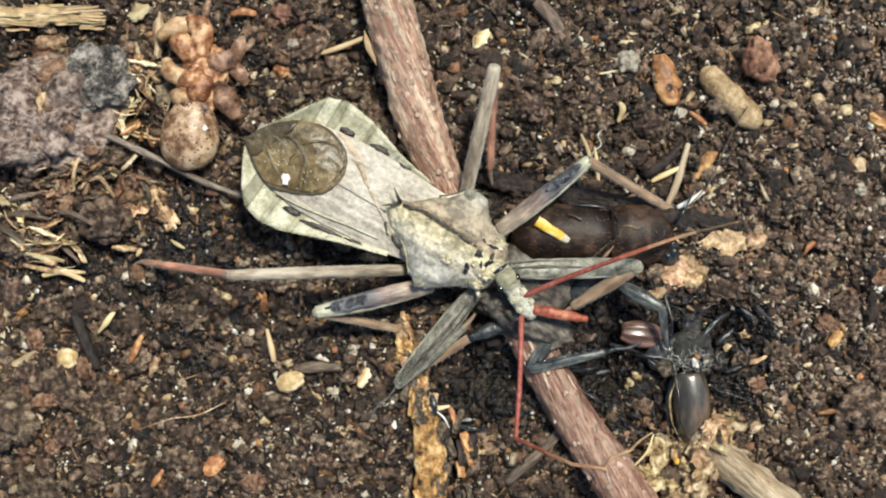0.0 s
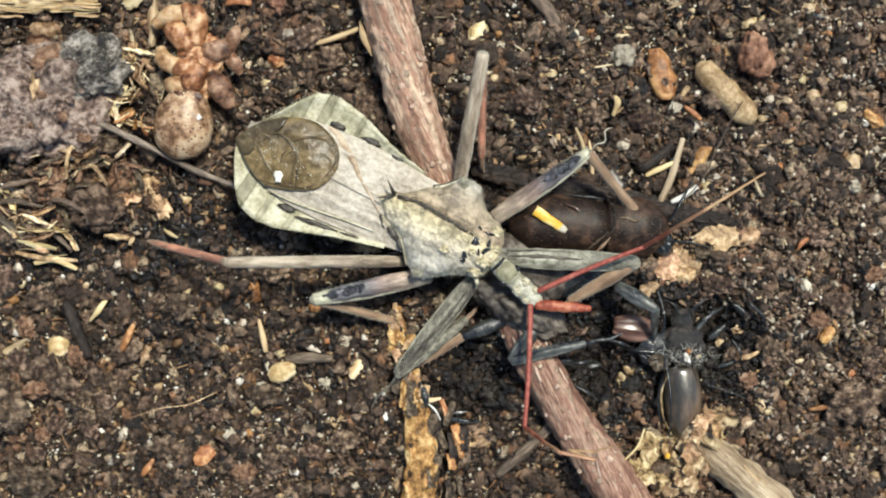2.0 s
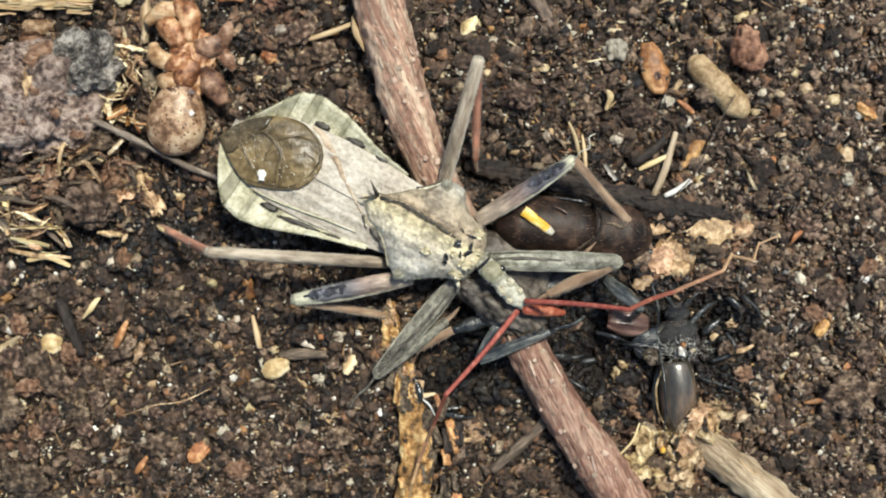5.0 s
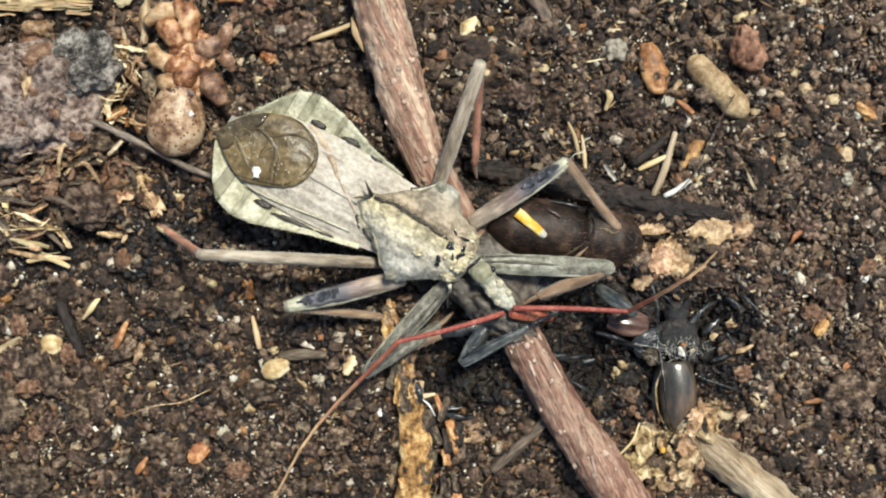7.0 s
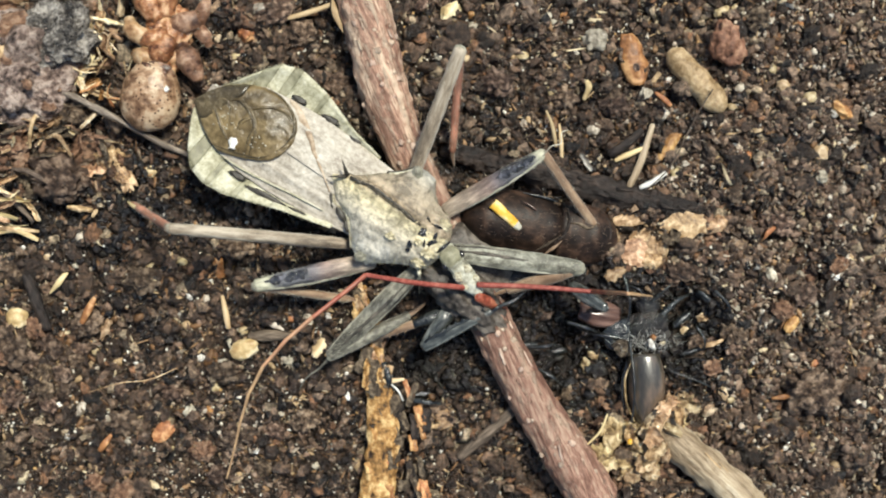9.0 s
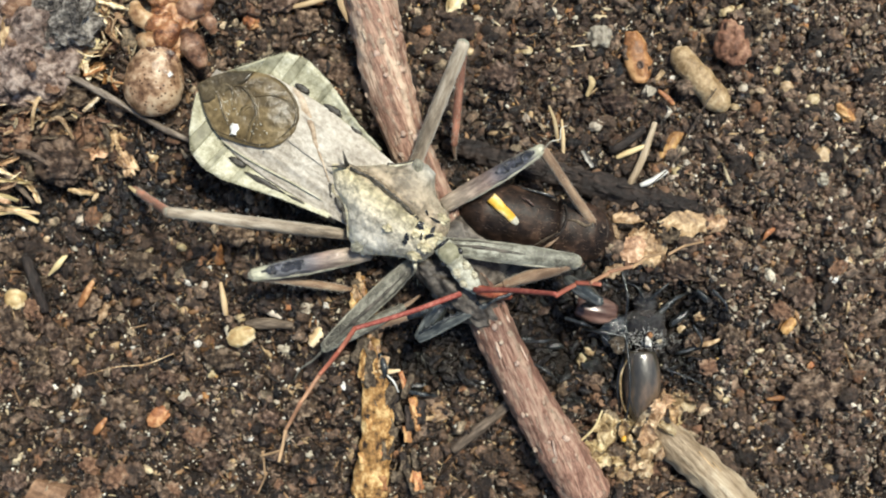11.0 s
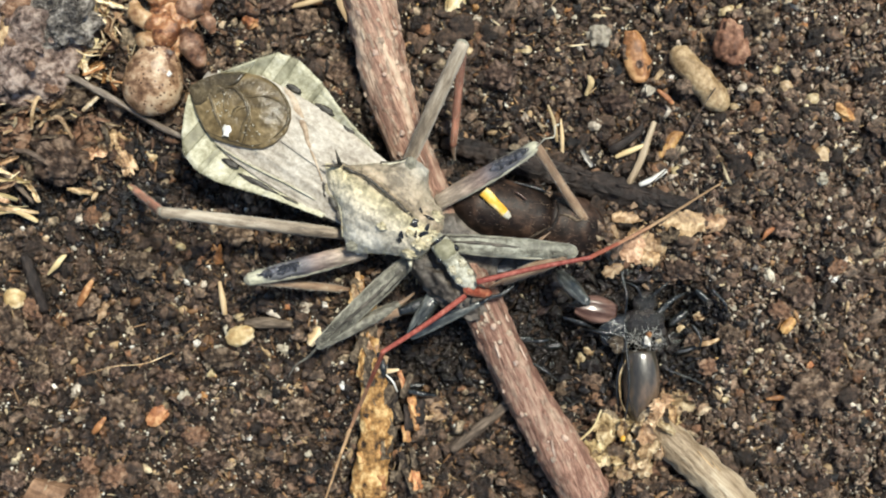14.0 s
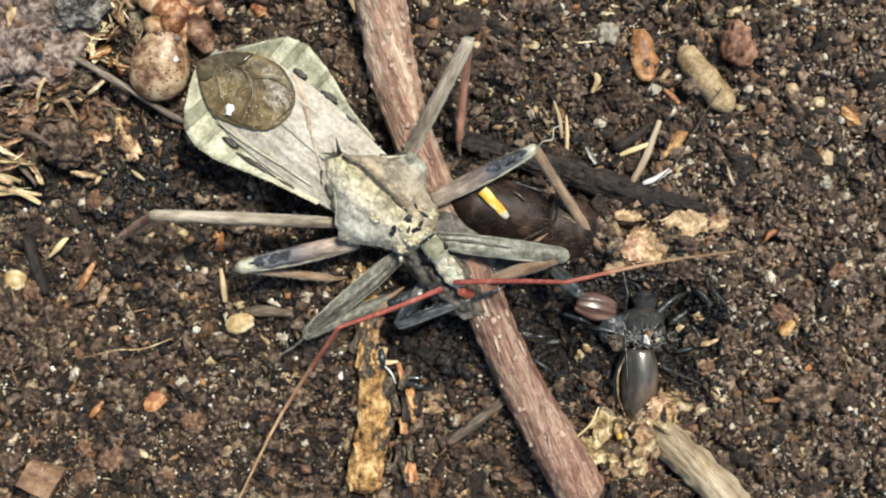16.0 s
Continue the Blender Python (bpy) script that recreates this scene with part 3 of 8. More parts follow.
def scatter(name, count, rmin, rmax, power, squash, rough, material, label, category, sink, detail, seed, keep=None, long=1.0, apart=0):
    """Many small uneven bodies strewn on the soil, joined into one mesh."""
    g = np.random.default_rng(seed)
    bm = bmesh.new()
    bmesh.ops.create_icosphere(bm, subdivisions=detail, radius=1.0)
    base = np.array([v.co[:] for v in bm.verts])
    tri = np.array([[v.index for v in f.verts] for f in bm.faces])
    bm.free()
    x, y = g.uniform(-50, 50, count), g.uniform(-32, 31, count)
    if keep is not None:
        ok = keep(x, y, g)
        x, y = x[ok], y[ok]
        count = len(x)
    r = rmin + (rmax - rmin) * g.random(count) ** power
    q = g.normal(size=(count, 4))
    q /= np.linalg.norm(q, axis=1)[:, None]
    w, a, b, c = q.T
    R = np.stack([1 - 2 * (b * b + c * c), 2 * (a * b - c * w), 2 * (a * c + b * w), 2 * (a * b + c * w), 1 - 2 * (a * a + c * c), 2 * (b * c - a * w),
                  2 * (a * c - b * w), 2 * (b * c + a * w), 1 - 2 * (a * a + b * b)], -1).reshape(-1, 3, 3)
    form = np.column_stack([np.full(count, long), g.uniform(0.6, 1, count), g.uniform(squash, 1, count)])
    if long > 1.5:
        form = np.column_stack([g.uniform(0.5, 1.3, count) * long, g.uniform(0.5, 1.2, count), g.uniform(0.4, 0.8, count)])
        th = g.uniform(0, 2 * math.pi, count)
        tl = g.normal(0, 0.18, count)
        R = np.stack([np.cos(th) * np.cos(tl), -np.sin(th), -np.cos(th) * np.sin(tl), np.sin(th) * np.cos(tl), np.cos(th), -np.sin(th) * np.sin(tl),
                      np.sin(tl), 0 * th, np.cos(tl)], -1).reshape(-1, 3, 3)
    if detail > 2:
        # low waves over each body give knobs and hollows
        k1, k2, ph = g.normal(0, 2.2, (count, 3, 1)), g.normal(0, 5.0, (count, 3, 1)), g.uniform(0, 6.28, (count, 2))
        wave = np.sin(np.einsum("kj,njm->nk", base, k1) + ph[:, :1]) + 0.7 * np.sin(np.einsum("kj,njm->nk", base, k2) + ph[:, 1:])
        v = base[None] * (1 + rough * wave[:, :, None] + 0.075 * g.normal(size=(count, len(base), 1)))
    else:
        v = base[None] * (1 + rough * g.normal(size=(count, len(base), 1)))
    v = v * form[:, None, :] * r[:, None, None]
    v = np.einsum("nij,nkj->nki", R, v)
    v += np.stack([x, y, soil_height(x, y) + r * sink], -1)[:, None, :]
    if apart:
        # the largest within view lie on the ground as pieces of their own
        near_in = np.where((np.abs(x) < 43) & (np.abs(y) < 25), r, 0)
        pick = np.argsort(-near_in, kind="stable")[:apart]
        for i in pick:
            mid = v[i].mean(0)
            me = bpy.data.meshes.new("clod")
            me.from_pydata((v[i] - mid) * MM, [], tri)
            me.materials.append(CLOD_PIECE)
            me.shade_smooth()
            piece = new("clod", me)
            piece.parent = ground
            piece.matrix_basis = Matrix.Translation(mid * MM)
        left_in = np.setdiff1d(np.arange(count), pick)
        v, count = v[left_in], len(left_in)
    faces = (tri[None] + (np.arange(count) * len(base))[:, None, None]).reshape(-1, 3)
    return bulk(name, v.reshape(-1, 3) * MM, faces, material, label, category, "stuff")


ground = build_ground()
# wet soil round the dead beetle; elsewhere black crumbs paint shade in hollows and gaps
WET_AND_SHADED = ((24.0, -10.0, 4.5, 0.9), (16.5, -8.5, 3.6, 0.9), (14.2, -12.6, 3.4, 0.8), (-37.1, -0.3, 3.0, 0.9), (-27.3, 1.1, 3.0, 0.9), (-26.2, 5.4, 2.2, 0.7), (-40.9, -2.4, 3.0, 0.8), (-31.0, -3.0, 3.0, 0.6), (-24.0, -1.5, 3.0, 0.3), (-33.0, 1.6, 2.4, 0.9), (-21.3, 0.8, 2.6, 0.5), (-13.8, -10.5, 2.6, 0.35), (-26.2, -10.5, 3.0, 0.3), (6.2, 10.5, 2.4, 0.5), (17.4, -16.9, 2.2, 0.6), (6.2, -14.8, 2.4, 0.4), (11.0, -10.5, 2.6, 1.0), (13.4, -8.8, 2.6, 1.0), (9.1, -8.3, 2.0, 0.8), (26.0, -11.0, 3.0, 0.8), (18.0, -6.2, 3.5, 1.0)) + ((23.0, -7.2, 3.0, 1.0), (15.3, -13.7, 3.0, 0.9), (2.9, -11.5, 3.0, 1.0), (27.6, -10.4, 3.0, 0.9), (21.2, -9.4, 5.5, 1.0), (13.1, -11.5, 4.0, 1.0), (0.2, -13.7, 3.6, 1.0), (3.5, 6.2, 2.5, 1.0), (26.0, -7.8, 3.5, 1.0), (14.7, 4.6, 3.0, 0.6), (-11.6, 2.4, 3.0, 0.5), (-20.8, 17.6, 2.6, 0.8), (-22.2, 21.1, 2.0, 0.6), (-31.9, 8.7, 2.0, 0.8), (-29.5, 14.9, 1.5, 0.6), (-13.8, -4.0, 2.5, 0.4), (-37.6, 18.1, 2.0, 0.5), (-25.5, -11.6, 1.8, 0.7), (-35.4, -11.2, 1.2, 0.8), (-42.6, -18.7, 1.5, 0.5), (-28.2, -20.4, 1.6, 0.6), (-25.9, -25.0, 1.6, 0.6), (-31.4, -25.6, 1.4, 0.6))
dark_share = lambda x, y: np.clip(sum(h * np.exp(-((x - a) ** 2 + (y - b) ** 2) / (q * q)) for a, b, q, h in WET_AND_SHADED), 0, 1)
off_dark = lambda x, y, g: g.random(len(x)) < 1 - 0.96 * dark_share(x, y)
open_soil = lambda x, y: sum(np.exp(-((x - a) ** 2 + (y - b) ** 2) / (q * q)) for a, b, q in ((21.8, -13.1, 3.2), (21.4, -11.0, 3.0), (21.8, -15.8, 2.6), (19.8, -7.8, 3.0), (12.6, 1.4, 5.0), (1.3, -13.2, 2.5))) < 0.5
patchy = lambda x, y, g: (g.random(len(x)) < np.clip(0.55 + 1.6 * lattice_noise(x, y, 9, 21), 0.08, 1)) & open_soil(x, y) & off_dark(x, y, g)
scatter("soil_crumbs", 54000, 0.06, 0.72, 2.6, 0.14, 0.52, CRUMB, "small dark brown soil crumbs", "soil", 0.15, 1, 11, off_dark)
scatter("soil_clods", 3000, 0.4, 1.25, 3.0, 0.25, 0.26, CRUMB, "larger dark brown soil clods", "soil", 0.05, 3, 12, patchy, 1.0, 300)
scatter("mineral_grains", 24000, 0.05, 0.25, 2.9, 0.45, 0.25, GRAIN, "pale sand grains and painted glints strewn on soil", "sand", 0.4, 1, 13, off_dark)
scatter("plant_fibres", 9000, 0.05, 0.34, 2.8, 0.3, 0.4, FIBRE, "small brown wood splinters on soil", "splinters", 0.6, 1, 14, off_dark, 2.4)
scatter("root_hairs", 5000, 0.035, 0.11, 2.0, 0.3, 0.3, FIBRE, "fine pale root hairs on soil", "fibres", 3.0, 1, 19, off_dark, 9.0)
near = lambda spots: lambda x, y, g: g.random(len(x)) < sum(h * np.exp(-((x - a) ** 2 + (y - b) ** 2) / (r * r)) for a, b, r, h in spots)
scatter("black_soil_crumbs", 110000, 0.07, 0.5, 2.6, 0.2, 0.5, HUMUS, "black soil crumbs on wet spots and as painted shade", "soil", 0.3, 1, 15, near(WET_AND_SHADED))
TAN = ((-34.4, 8.9, 2.8, 0.45), (-39.2, 5.7, 3.0, 0.3), (-31.1, 5.2, 2.6, 0.5), (-40.9, 1.4, 4.0, 0.1), (-31.1, 16.0, 2.2, 0.2), (-29.5, 19.7, 2.2, 0.3), (23.3, -1.9, 3.0, 0.22), (27.6, 0.8, 2.6, 0.2), (-42.5, -17.0, 3.0, 0.5),
       (-17.0, 19.7, 3.0, 0.5), (22.2, -19.0, 4.0, 0.9), (17.9, -21.2, 3.0, 0.6), (20.6, 6.2, 2.6, 0.3), (-22.4, 5.1, 2.0, 0.3))
scatter("dry_crumbs", 90000, 0.1, 0.5, 2.4, 0.35, 0.4, DRY_CRUMB, "dry reddish tan crumbs among stones and straw", "crumbs", 0.7, 1, 16, near(TAN), 1.7)
PALE = ((34.0, 0.8, 9.0, 0.9), (39.3, -8.3, 10.0, 1.0), (32.4, 7.3, 8.0, 0.8), (30.3, -4.0, 5.0, 0.6), (36.7, 14.2, 9.0, 0.7), (39.9, 20.6, 7.0, 0.8), (39.3, -19.0, 8.0, 0.9), (31.5, -16.0, 6.0, 0.6), (15.3, 14.3, 6.0, 0.25), (-21.3, -17.0, 5.0, 0.3), (-15.9, -21.3, 4.0, 0.5))
scatter("pale_crumbs", 76000, 0.06, 0.42, 2.5, 0.12, 0.55, PALE_CRUMB, "pale grey-brown crumbs and sand on soil", "crumbs", 0.5, 1, 18, lambda x, y, g: near(PALE)(x, y, g) & off_dark(x, y, g))


# ---- loose things on the ground ----
def lying(name, pts, radii, material, label, category, steps=30, sides=14, flat=1.0, rough=0.15, seed=1.0, rate=1.0, group="", grooves=0.0):
    """A stick-like thing through points (x, y, height over the soil), with its own long axis along X."""
    pts = [Vector(p) for p in pts]
    a, b = pts[0], pts[-1]
    turn = math.degrees(math.atan2(b.y - a.y, b.x - a.x))
    back = (pose(a.x, a.y, 0, 0, 0, turn)).inverted()
    ob = part(name, tube([back @ p for p in pts], radii, steps, sides, flat, rough, seed, None, rate, grooves), material)
    place(ob, a.x, a.y, 0, turn)
    return tagged(ob, label, category, group)


def stone(name, x, y, rx, ry, rz, turn, material, label, category="pebble", rough=0.22, seed=1.0, sink=0.25, detail=3, group="", rate=1.0):
    ob = part(name, lump(rx, ry, rz, rough, seed, detail, rate), material)
    place(ob, x, y, ground_z(x, y) + rz * (1 - sink) * 0.6, turn)
    return tagged(ob, label, category, group)


def flake(name, x, y, length, width, turn, material, label, category, seed=1.0, lift=0.35, curl=0.5, thick=0.22, group="", ragged=0.6, tilt=(0, 0)):
    """A thin, curled, ragged flake."""
    rows = []
    for i in range(9):
        u = i / 8
        half = width / 2 * (math.sin(math.pi * (0.12 + 0.76 * u)) ** 0.6) * (1 + ragged * noise.noise(Vector((u * 5, seed, 0))))
        off = 0.18 * width * noise.noise(Vector((u * 2, seed * 2, 4)))
        rows.append([(length * (u - 0.5) + 0.14 * length * noise.noise(Vector((j * 0.8, seed, u * 3))), off + half * (j / 3 - 1),
                      curl * (abs(j / 3 - 1) ** 2 + 0.5 * (2 * u - 1) ** 2) + 0.3 * curl * noise.noise(Vector((u * 5, j * 0.9, seed)))) for j in range(7)])
    ob = part(name, slab(rows, thick), material, None, "", False)
    place(ob, x, y, ground_z(x, y) + lift, turn, *tilt)
    return tagged(ob, label, category, group)


def G(x, y, h=0.0):
    """A point that lies h above the soil's general level."""
    return (x, y, h)


# the large red-brown twig that the bug stands across
big_twig = lying("twig", [G(-8.2, 29.9, 2.4), G(-7.05, 24.0, 2.4), G(-5.6, 18.6, 2.4), G(-4.1, 12.9, 2.4), G(-1.95, 7.3, 2.2), G(1.3, 1.4, 1.6), G(4.9, -5.1, 1.4), G(7.65, -10.5, 1.6),
               G(11.1, -16.4, 1.8), G(14.8, -21.7, 1.9), G(17.4, -25.5, 2.0)],
      [2.45, 2.4, 2.35, 2.3, 1.95, 1.85, 1.9, 1.95, 2.05, 2.3, 2.3], TWIG_BARK, "thick red-brown twig with pale flaking bark on soil", "twig", 460, 72, 1.0, 0.09, 2.0, 1.1, "", 0.07)
def bark_flakes(ob, stretch_of, count, material, label, seed):
    """Thin peeling flakes set on the upper side of a twig; stretch_of: rows of (along, across, height, radius) in the twig's own space."""
    g = np.random.default_rng(seed)
    t = np.array(stretch_of)
    for k in range(count):
        x = g.uniform(t[0, 0], t[-1, 0])
        y, z, rad = (np.interp(x, t[:, 0], t[:, j]) for j in (1, 2, 3))
        a, l, w = g.normal(0, 0.75), g.uniform(0.5, 2.4), g.uniform(0.1, 0.42)
        rows = [[(l * (u - 0.5), w * (v - 0.5) * (0.5 + 0.5 * math.sin(math.pi * (0.1 + 0.8 * u)) + 0.6 * noise.noise(Vector((u * 6, v * 2, k)))), 0.0 + 0.1 * abs(u - 0.5)) for v in np.linspace(0, 1, 4)] for u in np.linspace(0, 1, 6)]
        f = part("bark_flake", slab(rows, 0.06), material, ob, label if k == 0 else "")
        f.matrix_basis = pose(x * MM, (y - math.sin(a) * rad) * MM, (z + math.cos(a) * rad) * MM, math.degrees(a), g.uniform(-6, 6), g.uniform(-8, 8))


def twig_rows(ob, n=40):
    """Rows along a twig's own X axis: the middle, the height and the half width of its mesh."""
    co = np.array([v.co[:] for v in ob.data.vertices]) / MM
    edges = np.linspace(co[:, 0].min() + 1, co[:, 0].max() - 1, n)
    rows = []
    for x in edges:
        c = co[np.abs(co[:, 0] - x) < 0.7]
        half = (c[:, 1].max() - c[:, 1].min()) / 2
        rows.append((x, (c[:, 1].max() + c[:, 1].min()) / 2, c[:, 2].max() - half, half))
    return rows


bark_flakes(big_twig, twig_rows(big_twig), 22, BARK_PALE, "small pale peeling bark flake", 31)
g_wart = np.random.default_rng(35)
wart_rows = twig_rows(big_twig)
for k in range(44):
    row = wart_rows[int(g_wart.integers(4, 39))]
    a, r0 = g_wart.normal(0, 0.7), g_wart.uniform(0.1, 0.3)
    wart = part("cork_wart", lump(r0 * 1.2, r0, r0 * 0.7, 0.5, 900.0 + k, 2, 1.5), BARK_PALE, big_twig, "small pale cork wart")
    wart.matrix_basis = pose((row[0] + g_wart.uniform(-0.6, 0.6)) * MM, (row[1] - math.sin(a) * row[3] * 0.97) * MM, (row[2] + math.cos(a) * row[3] * 0.97) * MM)
pale_twig = lying("twig", [G(22.5, -17.4, 1.0), G(26.0, -20.6, 1.5), G(30.0, -23.8, 1.7), G(33.4, -27.0, 1.7)], [1.3, 1.7, 1.75, 1.7], TWIG_TAN,
      "pale brown peeled twig end beside tan crumbs", "twig", 120, 36, 0.9, 0.16, 5.0, 0.8, "", 0.07)
bark = lying("bark_strip", [G(-5.4, -6.2, 0.6), G(-4.7, -10.5, 1.0), G(-3.9, -13.7, 1.4), G(-3.0, -18.5, 1.5), G(-2.9, -22.3, 1.5), G(-3.3, -26.6, 1.5)], [0.5, 0.8, 1.1, 1.45, 1.6, 1.7], BARK_TAN,
      "rotten tan bark strip with dark spots", "bark", 120, 30, 0.5, 0.2, 3.0, 0.8, "", 0.05)
dark_twig = lying("twig", [G(1.9, 7.3, -0.3), G(7.2, 5.9, 0.1), G(14.2, 4.5, 0.35), G(20.6, 3.2, 0.3), G(26.8, 2.3, -0.4)], [0.7, 1.1, 1.2, 1.2, 0.8], TWIG_DARK,
      "dark wet twig half sunk in soil", "twig", 160, 28, 0.9, 0.35, 8.0, 1.3, "", 0.06)
lying("stem", [G(-35.7, 11.9, 1.8), G(-31.6, 10.1, 1.6), G(-27.3, 8.0, 1.4), G(-24.3, 6.5, 1.1), G(-20.3, 5.1, 0.8)], [0.2, 0.32, 0.3, 0.3, 0.22], STEM_GREY,
      "thin grey-brown dry stem beside the amber spider", "stem", 40, 10, 1.0, 0.25, 4.0, 1.5)
split_wood = lying("split_wood", [G(-50.7, 22.2, 1.2), G(-44.2, 22.5, 1.3), G(-39.3, 22.6, 1.3), G(-34.6, 22.3, 1.1)], [0.9, 0.95, 0.95, 0.5], WOOD_PALE, "pale yellow splintered piece of wood", "wood", 140, 30, 0.6, 0.4, 6.0, 1.0, "", 0.12)
g_wood = np.random.default_rng(63)
for k in range(26):
    across, begin, l, w = g_wood.uniform(-1.15, 1.15), g_wood.uniform(2.0, 14.5), g_wood.uniform(2.0, 7.0), g_wood.uniform(0.14, 0.4)
    l = min(l, 17.0 - begin - abs(across) * g_wood.uniform(0, 1.4))
    rows = [[(l * u, w * (v - 0.5) * (1 - 0.6 * u ** 3) + 0.12 * noise.noise(Vector((u * 2, k, 0))), 0.12 * noise.noise(Vector((u * 3, v, k)))) for v in np.linspace(0, 1, 4)] for u in np.linspace(0, 1, 9)]
    f = part("splinter", slab(rows, 0.25), (WOOD_PALE, WOOD_PALE, STRAW, TWIG_TAN)[k % 4], split_wood, "long pale splinter")
    f.matrix_basis = pose(begin * MM, across * MM, (1.75 - 0.35 * across * across + g_wood.uniform(0, 0.2)) * MM, -25 * across, g_wood.uniform(-3, 3), g_wood.uniform(-5, 5))
lying("stem", [G(4.4, -22.0, 0.5), G(7.0, -19.6, 0.7), G(9.6, -17.0, 0.8)], [0.5, 0.55, 0.5], TWIG_GREY, "short grey-brown twig piece leaning on the large twig", "stem", 20, 10, 0.9, 0.2, 9.0)
lying("stem", [G(17.7, 7.3, 0.7), G(19.3, 8.4, 0.8), G(20.6, 9.7, 0.7)], [0.4, 0.45, 0.35], TWIG_DARK, "short dark twig piece on soil", "stem", 16, 8, 0.9, 0.2, 10.0)
lying("splinter", [G(19.6, 4.3, 0.8), G(20.6, 6.7, 1.0), G(21.6, 10.2, 0.9)], [0.3, 0.36, 0.28], TWIG_TAN, "pale brown splinter standing among twig bits", "splinter", 16, 8, 0.7, 0.25, 11.0)
lying("splinter", [G(18.2, 6.7, 0.8), G(19.6, 7.4, 0.9), G(21.3, 8.2, 0.9)], [0.2, 0.28, 0.15], STRAW, "short yellow straw splinter", "splinter", 12, 8, 0.8, 0.2, 12.0)
lying("stem", [G(21.2, 4.0, 1.2), G(23.3, 6.2, 1.3), G(24.7, 9.1, 1.3), G(25.9, 11.6, 1.2), G(27.0, 13.7, 1.9)], [0.05, 0.06, 0.06, 0.06, 0.05], TWIG_GREY, "thin dark hooked stem crossing the tan pellet", "stem", 24, 6, 1.0, 0.1, 13.0)
lying("splinter", [G(20.6, 4.2, 1.0), G(21.8, 4.8, 1.1), G(23.0, 5.7, 1.0)], [0.2, 0.28, 0.2], WHITE, "tiny white splinter on soil", "splinter", 10, 8, 0.7, 0.2, 14.0)
lying("straw", [G(-14.0, 18.7, 1.2), G(-11.6, 19.4, 1.3), G(-9.0, 20.4, 1.4)], [0.2, 0.28, 0.22], STRAW, "short yellow straw beside the large twig", "straw", 16, 8, 0.7, 0.15, 15.0)
lying("straw", [G(-18.6, -7.5, 0.5), G(-18.2, -9.1, 0.6), G(-17.9, -10.5, 0.5)], [0.22, 0.3, 0.25], STRAW, "short yellow straw bit on soil", "straw", 10, 8, 0.7, 0.2, 16.0)
lying("fibre", [G(-30.8, -17.0, 0.9), G(-27.8, -16.0, 1.1), G(-25.1, -15.6, 1.0), G(-22.5, -14.4, 0.9)], [0.03, 0.045, 0.05, 0.06], LEAF_DRY, "thin brown root fibre on soil", "fibre", 24, 6, 0.8, 0.4, 17.0)
lying("fibre", [G(16.3, -20.1, 2.3), G(17.4, -18.8, 2.6), G(18.1, -17.2, 2.2)], [0.1, 0.12, 0.08], STRAW, "fine yellow fibre on tan crumbs", "fibre", 12, 6, 1.0, 0.1, 18.0)
lying("splinter", [G(-3.5, -14.9, 2.0), G(-2.3, -14.8, 2.2), G(-1.1, -14.6, 2.0)], [0.18, 0.25, 0.15], STRAW, "small tan splinter over the bark strip", "splinter", 10, 8, 0.7, 0.2, 19.0)
lying("fibre", [G(-2.3, -15.1, 2.0), G(-1.6, -15.7, 2.1), G(-1.1, -16.7, 1.6)], [0.08, 0.1, 0.08], WHITE, "fine white fibre over the bark strip", "fibre", 10, 6, 1.0, 0.1, 20.0)
lying("stem", [G(7.0, 24.0, 0.6), G(8.6, 22.3, 0.9), G(10.1, 19.6, 0.6)], [0.5, 0.7, 0.3], TWIG_GREY, "pale brown twig sliver on soil", "stem", 16, 8, 0.7, 0.3, 21.0)
lying("splinter", [G(21.8, 13.3, 0.7), G(22.6, 12.7, 0.8), G(23.3, 12.1, 0.7)], [0.16, 0.28, 0.18], CHIP_ORANGE, "tiny orange splinter beside the pellet", "splinter", 10, 8, 0.7, 0.2, 22.0)
lying("stem", [G(-37.1, -6.2, 0.5), G(-36.1, -8.4, 0.7), G(-35.0, -11.2, 0.5)], [0.5, 0.62, 0.45], TWIG_DARK, "short dark brown twig piece on soil", "stem", 14, 8, 0.8, 0.2, 23.0)
lying("stem", [G(-15.9, -11.3, 0.5), G(-14.0, -11.1, 0.7), G(-11.6, -11.1, 0.5)], [0.4, 0.52, 0.4], TWIG_GREY, "short grey-brown twig piece beside a yellow pebble", "stem", 14, 8, 0.8, 0.2, 24.0)
lying("straw", [G(-44.1, -11.6, 0.6), G(-42.5, -10.6, 0.8), G(-40.3, -9.7, 0.6)], [0.2, 0.3, 0.15], STRAW, "yellow straw splinter on soil", "straw", 14, 8, 0.7, 0.2, 25.0)
for k, (a, b, c) in enumerate((((-44.1, 4.3,), (-42.5, 5.1,), (-40.3, 5.7,)), ((-44.1, 3.3,), (-42.0, 3.6,), (-39.5, 3.1,)), ((-42.0, -1.3,), (-39.2, -1.8,), (-36.0, -2.0,)),
                               ((-40.9, 2.7,), (-38.7, 1.1,), (-36.5, -1.1,)), ((-38.7, 3.8,), (-36.8, 3.5,), (-35.2, 2.5,)))):
    lying("straw", [G(*a, 0.7), G(*b, 1.2), G(*c, 0.8)], [0.18, 0.3, 0.14], LEAF_DRY if k == 2 else TWIG_GREY, "dry grass blade tangled on soil", "straw", 16, 8, 0.6, 0.2, 26.0 + k, 1.0, "tangled grass blades")


